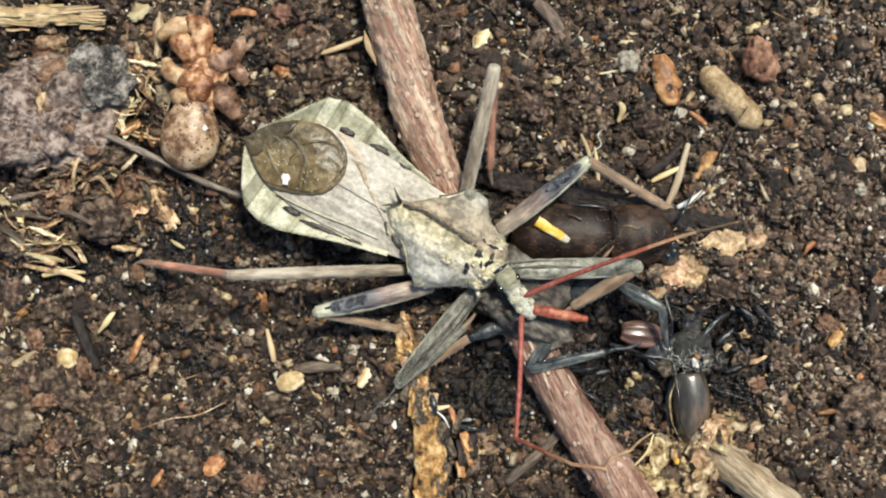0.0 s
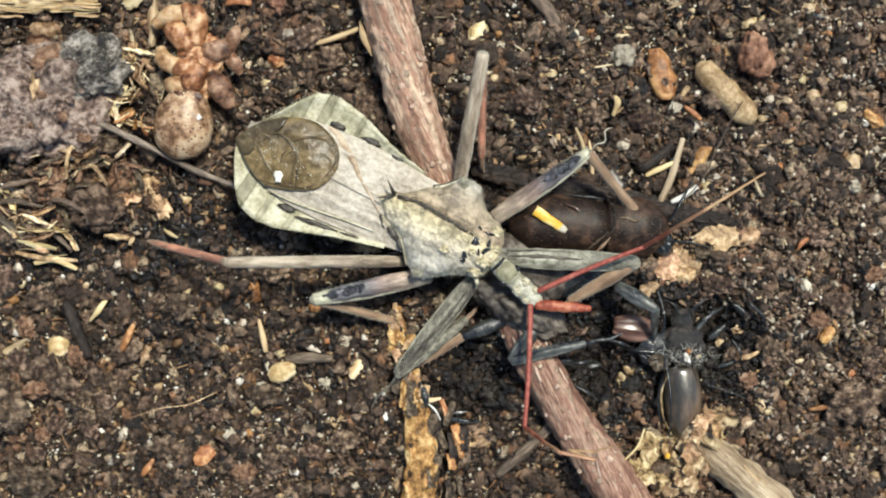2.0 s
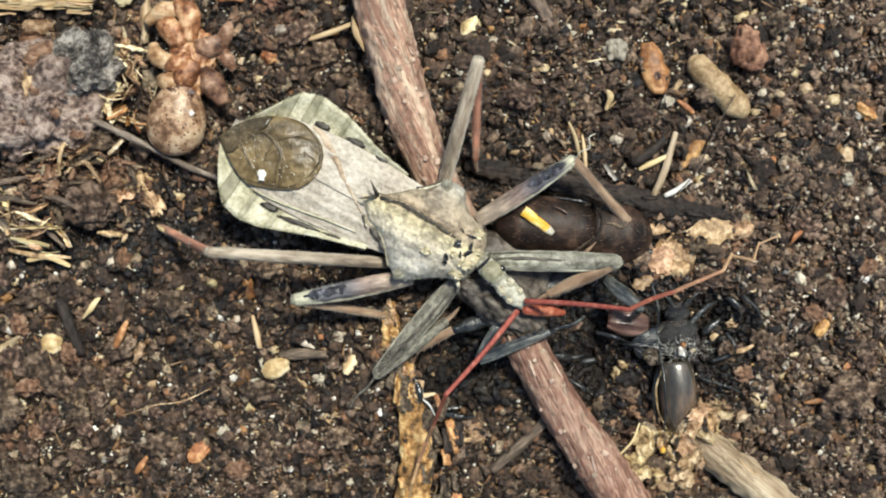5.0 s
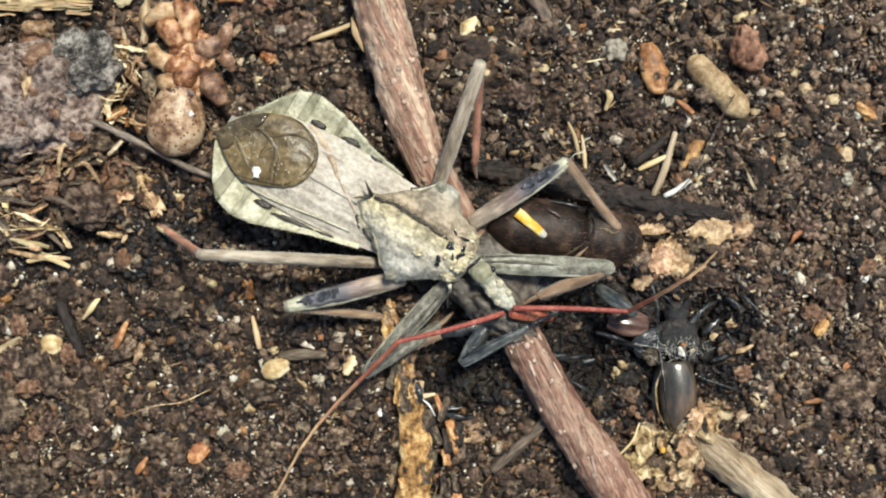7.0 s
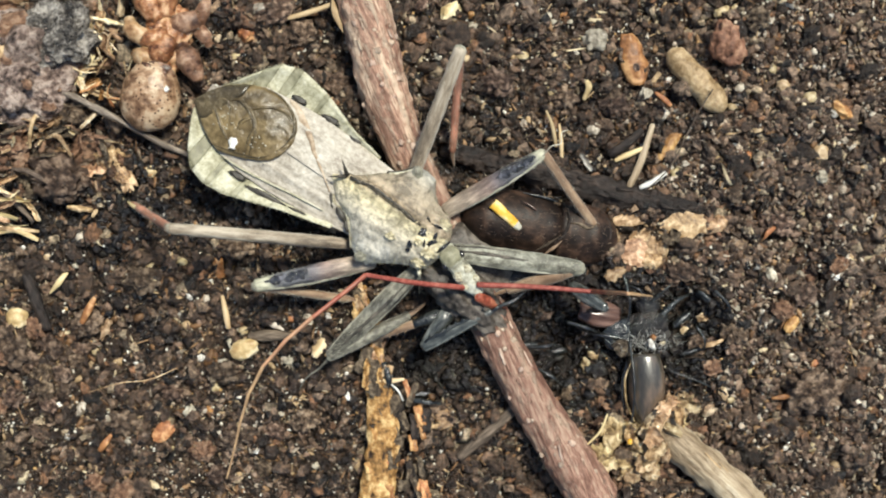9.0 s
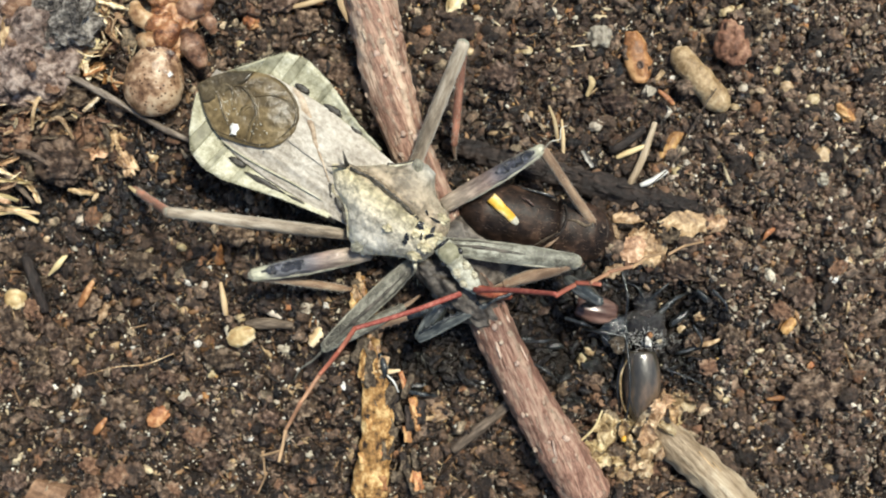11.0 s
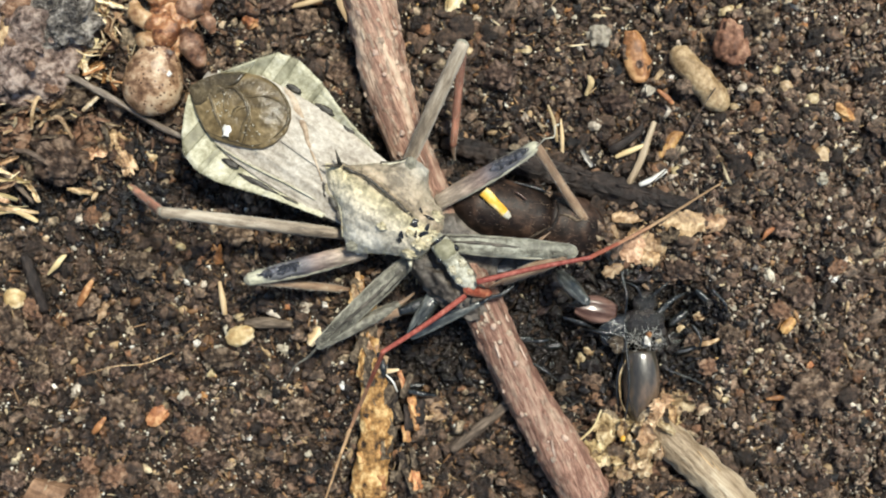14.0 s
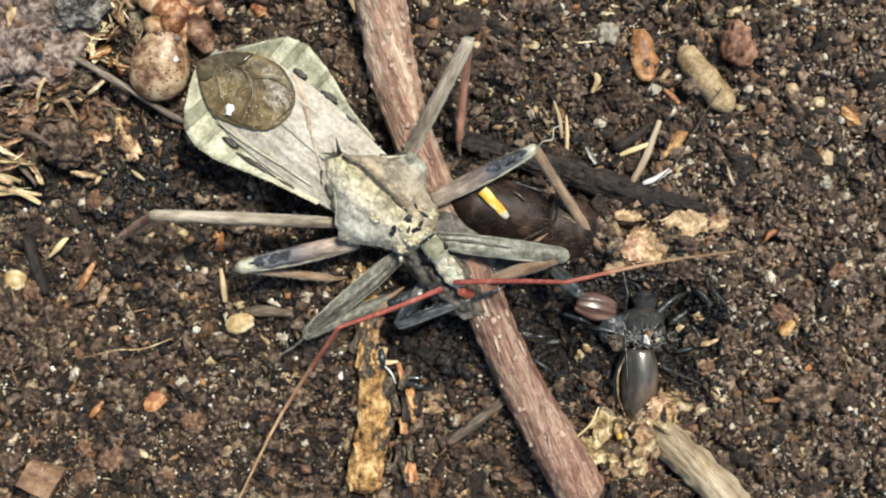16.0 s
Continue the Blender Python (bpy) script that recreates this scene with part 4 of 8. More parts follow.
g_bark = np.random.default_rng(77)
for k in range(22):
    row = twig_rows(bark)[int(g_bark.integers(12, 40))]
    l, w = g_bark.uniform(0.8, 2.4), g_bark.uniform(0.5, 1.3)
    rows = [[(l * (u - 0.5) + 0.2 * noise.noise(Vector((v * 3, k, u))), w * (v - 0.5) * (0.6 + 0.7 * abs(noise.noise(Vector((u * 4, k * 1.3, 0))))), 0.12 * noise.noise(Vector((u * 3, v * 3, k)))) for v in np.linspace(0, 1, 5)] for u in np.linspace(0, 1, 7)]
    f = part("bark_plate", slab(rows, 0.22), (BARK_GREY, BARK_TAN, CHIP_ORANGE, BARK_TAN)[k % 4], bark, "loose grey bark plate" if k % 4 == 0 else "loose orange-tan bark plate")
    f.matrix_basis = pose(row[0] * MM, (row[1] + g_bark.uniform(-0.7, 0.7) * row[3]) * MM, (max(row[2], 0) + row[3] * 0.62 + 0.35) * MM, g_bark.uniform(-14, 14), g_bark.uniform(-10, 10), g_bark.uniform(-25, 25))
for k in range(30):
    row = twig_rows(bark)[int(g_bark.integers(0, 17))]
    l, w = g_bark.uniform(1.2, 3.0), g_bark.uniform(0.6, 1.5)
    rows = [[(l * (u - 0.5) + 0.2 * noise.noise(Vector((v * 3, k, u))), w * (v - 0.5) * (0.6 + 0.7 * abs(noise.noise(Vector((u * 4, k * 1.7, 3))))), 0.2 * noise.noise(Vector((u * 3, v * 3, k)))) for v in np.linspace(0, 1, 5)] for u in np.linspace(0, 1, 7)]
    f = part("bark_plate", slab(rows, 0.2), (BARK_GREY, LEAF_DRY, BARK_TAN)[k % 3], bark, ("loose grey bark plate", "loose brown bark plate", "loose orange-tan bark plate")[k % 3])
    f.matrix_basis = pose(row[0] * MM, (row[1] + g_bark.uniform(-0.9, 0.9) * row[3]) * MM, (max(row[2], 0) + row[3] * 0.62 + 0.4) * MM, g_bark.uniform(-20, 20), g_bark.uniform(-14, 14), g_bark.uniform(-25, 25))
for k in range(34):
    row = twig_rows(bark)[int(g_bark.integers(18, 40))]
    l, w = g_bark.uniform(1.0, 2.8), g_bark.uniform(0.5, 1.3)
    rows = [[(l * (u - 0.5) + 0.2 * noise.noise(Vector((v * 3, k, u))), w * (v - 0.5) * (0.6 + 0.7 * abs(noise.noise(Vector((u * 4, k * 2.1, 6))))), 0.2 * noise.noise(Vector((u * 3, v * 3, k)))) for v in np.linspace(0, 1, 5)] for u in np.linspace(0, 1, 7)]
    f = part("bark_plate", slab(rows, 0.25), (BARK_GREY, TWIG_DARK, BARK_GREY, CHIP_ORANGE)[k % 4], bark, ("loose grey bark plate", "rotten black bark plate", "loose grey bark plate", "loose orange bark plate")[k % 4])
    f.matrix_basis = pose(row[0] * MM, (row[1] + g_bark.uniform(0.3, 2.6) * row[3]) * MM, (max(row[2], 0) + row[3] * 0.5 + g_bark.uniform(0.0, 0.5)) * MM, g_bark.uniform(-30, 0), g_bark.uniform(-12, 12), g_bark.uniform(-25, 25))
lying("straw", [G(11.4, 11.1, 1.4), G(12.0, 9.7, 1.6), G(12.5, 7.8, 1.0)], [0.12, 0.2, 0.16], STRAW, "short upright yellow straw by the dark twig", "straw", 12, 8, 0.8, 0.2, 51.0)
lying("straw", [G(12.7, 9.9, 1.2), G(12.9, 8.3, 1.4), G(13.1, 6.6, 0.8)], [0.12, 0.2, 0.16], STRAW, "short pale straw by the dark twig", "straw", 12, 8, 0.8, 0.2, 52.0)
lying("sliver", [G(-9.1, 20.9, 2.0), G(-8.7, 19.3, 2.6), G(-7.9, 17.6, 2.4)], [0.12, 0.35, 0.15], WOOD_PALE, "pale peeled sliver on the large twig's edge", "splinter", 16, 8, 0.5, 0.3, 53.0)

bark_flakes(pale_twig, twig_rows(pale_twig, 16), 6, WOOD_PALE, "small grey bark remnant", 33)
bark_flakes(dark_twig, twig_rows(dark_twig, 24), 22, TWIG_DARK, "small dark bark flake", 34)
# the big lumpy stone
def build_stone():
    bm = lump(6.9, 5.2, 3.4, 0.26, 4.0, 5, 1.1)
    for v in bm.verts:
        for cx, cy, r, h in ((3.3, 2.6, 3.2, 1.6), (-2.5, 1.0, 3.5, 1.2), (0.8, 1.6, 1.3, -1.0)):
            d = (v.co.x - cx) ** 2 + (v.co.y - cy) ** 2
            if v.co.z > 0:
                v.co.z += h * math.exp(-d / (r * r))
        v.co += v.co.normalized() * (0.8 * noise.noise(v.co * 0.5) + 0.4 * noise.noise(v.co * 1.2) + 0.16 * noise.noise(v.co * 2.4) + 0.1 * noise.noise(v.co * 4.6))
    ob = part("stone", bm, STONE)
    x, y = (-39.5, 13.0)
    place(ob, x, y, ground_z(x, y) + 1.2, 22)
    tagged(ob, "large lumpy purple-grey stone with rusty patches", "stone")
    lobe = lump(3.5, 3.2, 2.6, 0.25, 9.0, 5, 1.2)
    for v in lobe.verts:
        v.co += v.co.normalized() * (0.7 * noise.noise(v.co * 0.7) + 0.6 * abs(noise.noise(v.co * 1.4)) + 0.2 * noise.noise(v.co * 3.6))
    place(part("lobe", lobe, STONE_BLUE, None, "glinting dark grey lobe"), 0, 0, 0).parent = ob
    ob.children[-1].matrix_basis = ob.matrix_basis.inverted() @ pose(-34.7 * MM, 16.2 * MM, 1.7 * MM, 0, 0, 20)
    knob = part("knob", lump(1.9, 1.6, 1.4, 0.3, 10.0, 4, 0.9), STONE_RUST, ob, "rusty knob")
    knob.matrix_basis = ob.matrix_basis.inverted() @ pose(-38.2 * MM, 16.7 * MM, 2.9 * MM, 0, 0, 40)
    g = np.random.default_rng(61)
    top = [v.co / MM for v in ob.data.vertices if v.normal.z > 0.55]
    for k in range(26):
        q = top[int(g.integers(len(top)))]
        r0 = g.uniform(0.2, 0.75)
        n_ = part("nodule", lump(r0, r0 * 0.75, r0 * 0.5, 0.55, 500.0 + k, 3, 1.5), (STONE, STONE_RUST)[k % 2], ob, "small embedded nodule")
        n_.matrix_basis = pose(q.x * MM, q.y * MM, q.z * MM, 0, 0, g.uniform(0, 360))


build_stone()

# clods and pebbles that stand out
CLODS = ((-34.4, 3.1, 2.6, 2.1, 0), (-39.2, -5.6, 2.0, 1.2, 5), (-38.8, -13.2, 2.1, 2.0, 30), (-42.9, -15.7, 2.4, 2.6, 0), (-12.1, 17.7, 1.3, 1.2, 0), (-14.6, 19.4, 1.9, 1.1, 20),
         (25.0, -3.4, 1.9, 1.1, -15), (-34.9, 9.8, 3.0, 1.8, 10), (-43.6, 1.4, 2.4, 2.0, 0), (-40.9, 0.3, 1.6, 1.3, 10),
         (38.2, -14.7, 2.6, 1.9, 20), (-27.8, -20.0, 1.4, 1.1, 0), (-39.8, -23.0, 2.2, 1.6, 0), (-43.3, -4.0, 1.4, 1.8, 0)) + ((-8.4, 12.7, 1.8, 1.6, 0), (13.1, 12.6, 1.2, 1.0, 0),
         (18.0, 12.1, 1.3, 1.1, 0), (1.9, -18.3, 1.7, 1.1, 10), (-26.2, -6.2, 1.6, 1.2, 0), (-18.1, -14.8, 1.3, 1.0, 0), (31.3, 20.7, 1.2, 1.0, 0), (-43.1, 10.6, 1.2, 1.0, 0),
         (-17.6, -2.9, 1.5, 1.0, 0), (6.7, 13.7, 1.4, 1.2, 0), (-31.6, -10.5, 1.5, 1.1, 30), (-10.5, -19.1, 1.2, 1.0, 0), (34.0, 1.4, 1.5, 1.1, 0), (30.3, -9.4, 1.3, 1.1, 0))
for k, (x, y, a, b, turn) in enumerate(CLODS):
    stone("clod", x, y, a, b, min(a, b) * 0.75, turn, CLOD, "rough brown clod of dry soil", "clod", 0.6, 20.0 + k * 1.7, 0.2, 4, "clods on the soil", 1.8)
for k, (x, y, a, b, turn, m, label) in enumerate((
        (16.0, 18.3, 1.2, 1.1, 10, PEBBLE_GREY, "pale grey rounded pebble"), (38.1, 8.3, 0.95, 1.3, 5, PEBBLE_CREAM, "cream oval pebble"),
        (-16.3, -12.4, 1.45, 0.95, 25, PEBBLE_GOLD, "yellowish oval pebble"), (-37.8, -10.3, 1.0, 1.05, 0, PEBBLE_GOLD, "yellow angular pebble"),
        (28.7, 18.4, 1.6, 2.2, 15, PEBBLE_RED, "reddish brown rough pebble"), (34.3, 14.6, 0.65, 0.6, 0, PEBBLE_CREAM, "small cream pebble"),
        (37.1, 12.0, 0.7, 0.6, 0, PEBBLE_GREY, "small grey pebble"), (9.1, 16.4, 0.55, 0.45, 0, PEBBLE_CREAM, "small cream pebble"),
        (16.2, 9.7, 0.65, 0.55, 20, PEBBLE_GREY, "small grey pebble"), (29.9, 8.5, 0.5, 0.4, 0, WHITE, "small white fragment"),
        (39.7, -3.3, 0.5, 0.65, 0, WHITE, "small white fragment"), (-10.3, -9.4, 0.65, 0.55, 0, PEBBLE_GREY, "small grey pebble"),
        (-12.0, -13.6, 0.65, 0.5, 0, PEBBLE_GREY, "small tan pebble"), (-6.4, -16.5, 0.3, 0.5, 10, WHITE, "tiny white grain"),
        (-17.0, 22.6, 1.0, 1.0, 0, PEBBLE_RED, "orange-brown rough pebble")) + ((-17.2, 17.7, 0.85, 0.9, 0, CHIP_ORANGE, "orange-brown crumb"),
        (31.9, 10.1, 0.6, 0.5, 0, PEBBLE_CREAM, "small cream pebble"), (24.1, 5.8, 0.55, 0.5, 0, PEBBLE_CREAM, "small cream pebble"),
        (28.1, 21.5, 0.8, 0.5, 30, PEBBLE_CREAM, "small cream pebble"), (32.3, 20.7, 0.7, 0.45, 0, PEBBLE_GREY, "small grey pebble"),
        (38.0, 5.9, 0.6, 0.6, 0, PEBBLE_GREY, "small grey pebble"), (36.7, 13.4, 0.8, 0.6, 40, PEBBLE_CREAM, "small tan pebble"),
        (-13.2, -6.2, 0.7, 0.55, 0, CHIP_ORANGE, "small orange pebble"), (-8.6, 5.9, 0.5, 0.5, 0, PEBBLE_CREAM, "small cream pebble"),
        (4.0, 18.9, 0.6, 0.5, 0, PEBBLE_GREY, "small grey pebble"), (1.0, 16.2, 0.5, 0.6, 0, PEBBLE_GREY, "small grey pebble"),
        (-40.1, 7.9, 0.5, 0.5, 0, PEBBLE_CREAM, "small cream pebble"), (-26.2, 4.0, 0.6, 0.5, 0, CHIP_ORANGE, "small orange pebble"),
        (26.0, -9.4, 0.55, 0.45, 0, PEBBLE_CREAM, "small cream pebble"), (-42.8, 0.3, 1.3, 0.9, 0, PEBBLE_GREY, "greyish crumbled lump"))):
    stone("pebble", x, y, a, b, min(a, b) * 0.8, turn, m, label + " on dark soil", "pebble", 0.16 if m in (PEBBLE_CREAM, PEBBLE_GOLD) else 0.36, 70.0 + k * 2.3, 0.25, 4, "pebbles on the soil", 1.3)


def grains(rows, material, label, category, seed, rough=0.45):
    """Single small grains that lie on the soil."""
    g = np.random.default_rng(seed)
    for x, y, rad in rows:
        a, b = rad * g.uniform(0.85, 1.2), rad * g.uniform(0.6, 0.95)
        ob = part(category, lump(a, b, b * 0.75, rough, g.uniform(0, 90), 3 if rad > 0.5 else 2, 1.5), material, None, "", rad > 0.3)
        place(ob, x, y, ground_z(x, y) + b * 0.5, g.uniform(0, 360))
        tagged(ob, label, category, category + "s on the soil")


grains(((-29.7, 1.0, 0.28), (-24.3, 0.0, 0.39), (-26.1, 1.5, 0.28), (-40.9, -3.8, 0.39), (-37.7, -3.6, 0.28), (-41.7, -9.0, 0.62), (-22.7, -9.5, 0.34), (-33.5, -17.6, 0.50), (-33.9, -18.5, 0.50), (-32.7, -21.3, 0.39), (-20.5, -13.5, 0.39), (-13.5, -17.8, 0.28), (-14.7, -16.5, 0.28), (-14.4, -16.9, 0.22), (-20.4, -21.4, 0.28), (-14.9, -22.1, 0.28), (-10.8, -15.3, 0.28), (-6.5, -14.4, 0.28), (5.5, 22.9, 0.28), (7.3, 19.9, 0.34), (6.0, 17.9, 0.22), (10.0, 15.6, 0.28), (16.2, 19.4, 0.22), (16.6, 23.7, 0.56), (32.6, 22.5, 0.28), (33.0, 19.1, 0.34), (38.5, 21.3, 0.45), (36.0, 16.6, 0.28)), QUARTZ, "tiny white grain lying on dark soil", "grain", 201)
grains(((30.8, 14.2, 0.22), (39.0, 12.0, 0.50), (24.1, 11.7, 0.34), (25.3, 9.1, 0.28), (27.2, 7.8, 0.22), (29.3, 7.3, 0.22), (32.3, 6.9, 0.39), (33.3, 9.4, 0.28), (34.3, 5.1, 0.34), (34.5, 2.6, 0.28), (36.0, -4.7, 0.28), (31.7, -5.4, 0.34), (26.6, -6.8, 0.22), (33.0, -7.2, 0.28), (32.4, -12.0, 0.39), (29.0, -13.6, 0.34), (30.5, -20.2, 0.22), (33.1, -20.3, 0.22), (35.8, -20.2, 0.34), (37.4, -19.6, 0.28), (32.8, -21.1, 0.28), (36.1, -21.4, 0.22), (-13.3, 16.9, 0.28), (-18.4, 22.4, 0.39), (-8.4, -9.1, 0.39), (-21.8, -7.7, 0.34)), QUARTZ, "tiny white grain lying on dark soil", "grain", 202)
grains(((-41.5, -4.3, 0.50), (-35.3, -4.4, 0.34), (-25.7, -4.9, 0.39), (-22.7, -4.4, 0.50), (-31.2, -0.1, 0.45), (-33.4, -16.6, 0.39), (-40.0, -17.9, 0.50), (-30.8, -13.3, 0.50), (-31.4, -11.6, 0.34), (-27.0, -13.4, 0.34), (-23.0, -22.3, 0.39), (-19.2, -16.2, 0.50), (-16.4, -19.6, 0.45), (-16.8, -17.5, 0.34), (-10.5, -18.8, 0.50), (-9.9, -18.2, 0.34), (2.7, 20.7, 0.67), (8.6, 16.4, 0.50), (3.7, 17.8, 0.50), (3.7, 15.8, 0.50), (12.1, 16.5, 0.39), (14.5, 18.5, 0.45), (15.9, 16.6, 0.50), (11.8, 13.1, 0.50), (12.8, 12.9, 0.45), (14.3, 14.1, 0.22), (21.7, 21.0, 0.34), (22.2, 19.5, 0.45)), PEBBLE_CREAM, "tiny cream sand grain on dark soil", "grain", 203)
grains(((22.5, 22.6, 0.34), (29.3, 21.7, 0.50), (33.5, 22.8, 0.56), (35.1, 19.7, 0.39), (36.4, 19.6, 0.45), (33.3, 17.1, 0.28), (33.2, 16.1, 0.50), (29.5, 12.4, 0.45), (27.9, 7.4, 0.39), (26.1, 6.1, 0.28), (27.6, 5.1, 0.34), (34.6, 6.6, 0.34), (31.2, 3.3, 0.28), (36.1, 4.3, 0.34), (36.4, 2.4, 0.39), (39.6, -1.1, 0.50), (23.9, -7.1, 0.34), (31.1, -9.6, 0.39), (32.3, -12.8, 0.50), (29.4, -15.1, 0.56), (32.5, -14.3, 0.39), (32.9, -17.5, 0.45), (36.3, -14.7, 0.39), (30.5, -21.4, 0.39), (38.2, -19.8, 0.56), (38.8, -16.7, 0.45), (30.2, -15.8, 0.34), (-10.6, 16.7, 0.39)), PEBBLE_CREAM, "tiny cream sand grain on dark soil", "grain", 204)
grains(((-9.7, 15.8, 0.28), (-18.2, 15.2, 0.50), (-25.9, 4.1, 0.62), (-16.6, -10.7, 0.50), (-15.4, -8.6, 0.22)), PEBBLE_CREAM, "tiny cream sand grain on dark soil", "grain", 205)
grains(((-41.8, -2.8, 0.50), (-23.9, -3.8, 0.39), (-32.7, -5.1, 0.34), (-31.4, -5.4, 0.39), (-32.4, -2.4, 0.45), (-30.8, -2.5, 0.56), (-30.7, -11.2, 0.39), (-30.7, -14.8, 0.34), (-31.6, -18.6, 0.62), (-32.7, -15.2, 0.28), (-27.0, -21.6, 0.50), (-29.3, -19.6, 0.45), (-18.4, -13.9, 0.50), (-21.3, -18.6, 0.62), (-20.0, -18.4, 0.34), (-12.7, -18.5, 0.34), (-12.4, -13.6, 0.62), (-13.8, -12.8, 0.45), (-17.8, -12.0, 0.50), (-9.2, -23.3, 0.45), (4.3, 19.3, 0.45), (5.0, 17.8, 0.34), (10.1, 18.4, 0.34), (10.5, 17.0, 0.34), (11.4, 20.3, 0.39), (11.9, 19.8, 0.34), (13.6, 20.0, 0.28), (16.8, 19.7, 0.45)), PEBBLE_GREY, "tiny grey sand grain on dark soil", "grain", 206)
grains(((5.9, 13.0, 0.45), (7.8, 13.6, 0.34), (20.9, 13.2, 0.56), (32.1, 19.5, 0.45), (30.2, 16.6, 0.39), (37.2, 16.3, 0.45), (30.0, 14.2, 0.50), (38.3, 15.4, 0.34), (26.5, 9.1, 0.50), (25.8, 5.4, 0.28), (37.8, 5.8, 0.62), (38.6, -0.8, 0.34), (33.5, -3.7, 0.67), (26.5, -5.5, 0.45), (32.8, -8.1, 0.45), (30.3, -6.9, 0.50), (35.1, -6.7, 0.39), (38.3, -6.1, 0.50), (36.4, -3.5, 0.45), (36.1, -11.5, 0.50), (31.8, -23.3, 0.56), (-9.7, 18.6, 0.45), (-10.3, 22.1, 0.45), (-20.3, -8.0, 0.50), (-11.9, -13.7, 0.50)), PEBBLE_GREY, "tiny grey sand grain on dark soil", "grain", 207)
grains(((-42.5, -5.9, 0.50), (-37.1, -7.7, 0.45), (-19.4, -18.3, 0.45), (-13.2, -20.2, 0.56), (13.0, 20.8, 0.45), (25.9, 21.5, 0.34), (31.0, 7.7, 0.45), (35.6, -8.3, 0.62), (38.2, -12.0, 0.45), (4.0, 20.2, 0.45), (-12.0, -9.4, 0.39), (32.7, 17.9, 0.56), (35.7, 20.7, 0.39)), CHIP_ORANGE, "small orange-brown crumb on dark soil", "crumb", 208)
grains(((-39.5, -20.5, 0.90), (-41.7, -21.9, 0.67), (-17.4, -14.5, 0.84), (-15.9, -19.1, 0.62), (13.9, 16.4, 0.62), (25.3, 6.3, 0.50), (27.1, -2.4, 0.50), (26.2, -8.9, 0.50), (30.8, -11.2, 0.62), (30.0, -11.5, 0.45), (31.3, -21.1, 0.56), (34.5, -18.2, 0.73), (-11.5, 20.5, 0.45), (38.3, 17.3, 0.50), (-26.7, -20.1, 0.90), (29.7, 3.8, 0.84), (-13.0, 23.2, 0.67), (-43.0, -14.0, 1.12), (-22.4, 20.0, 0.78), (-19.2, 20.8, 0.67), (-6.2, -13.7, 0.56), (-9.5, -18.6, 0.67), (-3.0, 17.0, 0.56), (-0.8, 20.7, 0.67), (11.5, 14.8, 0.62), (18.0, 13.2, 0.78), (22.8, 11.6, 0.50), (36.7, 14.8, 0.78)), CLOD, "small brown clod on dark soil", "clod", 209)
grains(((34.0, 10.5, 0.56), (-34.3, -13.2, 1.01), (-33.3, -15.4, 0.90), (-35.4, -8.4, 0.56), (-28.4, -5.7, 0.67)), CLOD, "small brown clod on dark soil", "clod", 210)
grains(((23.2, 14.7, 0.35), (25.0, 18.2, 0.35),), QUARTZ, "tiny white quartz grain on dark soil", "grain", 221, 0.3)
grains(((17.1, 10.5, 0.55),), PEBBLE_CREAM, "tiny cream sand grain on dark soil", "grain", 222, 0.35)

for k, (x, y, a, b, turn) in enumerate(((-39.0, 6.0, 1.5, 1.2, 20), (-38.0, 3.3, 0.6, 1.3, 10), (-30.0, 5.0, 1.25, 1.1, 0), (-34.4, 8.7, 2.2, 1.0, 8), (-32.5, 6.8, 1.4, 0.9, -10), (-36.3, 7.9, 0.8, 1.9, 10), (-28.4, 3.3, 0.8, 1.3, 30), (-40.9, 0.8, 1.5, 1.2, 0))):
    stone("crumb", x, y, a, b, min(a, b) * 0.8, turn, (STONE_RUST, BARK_GREY, LEAF_DRY, CLOD)[k % 4], ("dry rusty crumb beside the stem", "grey-brown crumb beside the stem", "dry tan crumb beside the stem", "dark brown crumb beside the stem")[k % 4], "crumb", 0.65, 300.0 + k * 2.9, 0.1, 4, "crumbs on the soil", 1.8)
flake("flake", -39.0, 14.6, 3.2, 1.0, 85, LEAF_DRY, "thin tan leaf flake on the stone", "flake", 93.0, 4.4, -0.2, 0.12, "flakes on the soil")
lying("shred", [G(-36.0, 9.5, 1.6), G(-36.6, 7.9, 2.2), G(-37.0, 5.8, 1.2)], [0.1, 0.24, 0.12], LEAF_DRY, "curved tan leaf shred", "shred", 16, 8, 0.3, 0.6, 94.0)
lying("shred", [G(-35.4, 6.7, 1.6), G(-34.1, 6.9, 2.2), G(-33.1, 5.2, 1.2)], [0.1, 0.22, 0.1], LEAF_DRY, "curved tan leaf shred", "shred", 16, 8, 0.3, 0.6, 95.0)
lying("shred", [G(-40.1, -2.3, 0.8), G(-38.2, -1.9, 1.1), G(-36.1, -2.8, 0.7)], [0.2, 0.35, 0.2], STRAW, "pale grey straw shred", "shred", 16, 8, 0.5, 0.4, 96.0)
lying("splinter", [G(-34.8, -7.8, 0.6), G(-33.9, -6.7, 0.9), G(-33.3, -5.8, 0.6)], [0.1, 0.3, 0.2], STRAW, "orange-tan splinter on soil", "splinter", 14, 8, 0.5, 0.3, 97.0)
lying("splinter", [G(-31.7, -10.5, 0.6), G(-31.1, -9.3, 0.9), G(-30.5, -7.9, 0.6)], [0.3, 0.38, 0.2], CHIP_ORANGE, "orange-brown splinter on soil", "splinter", 14, 8, 0.5, 0.3, 98.0)
lying("splinter", [G(-27.8, 1.1, 0.6), G(-27.2, 0.7, 0.8), G(-26.5, 0.3, 0.6)], [0.08, 0.22, 0.1], STRAW, "tiny yellow straw bit", "splinter", 10, 8, 0.6, 0.2, 99.0)
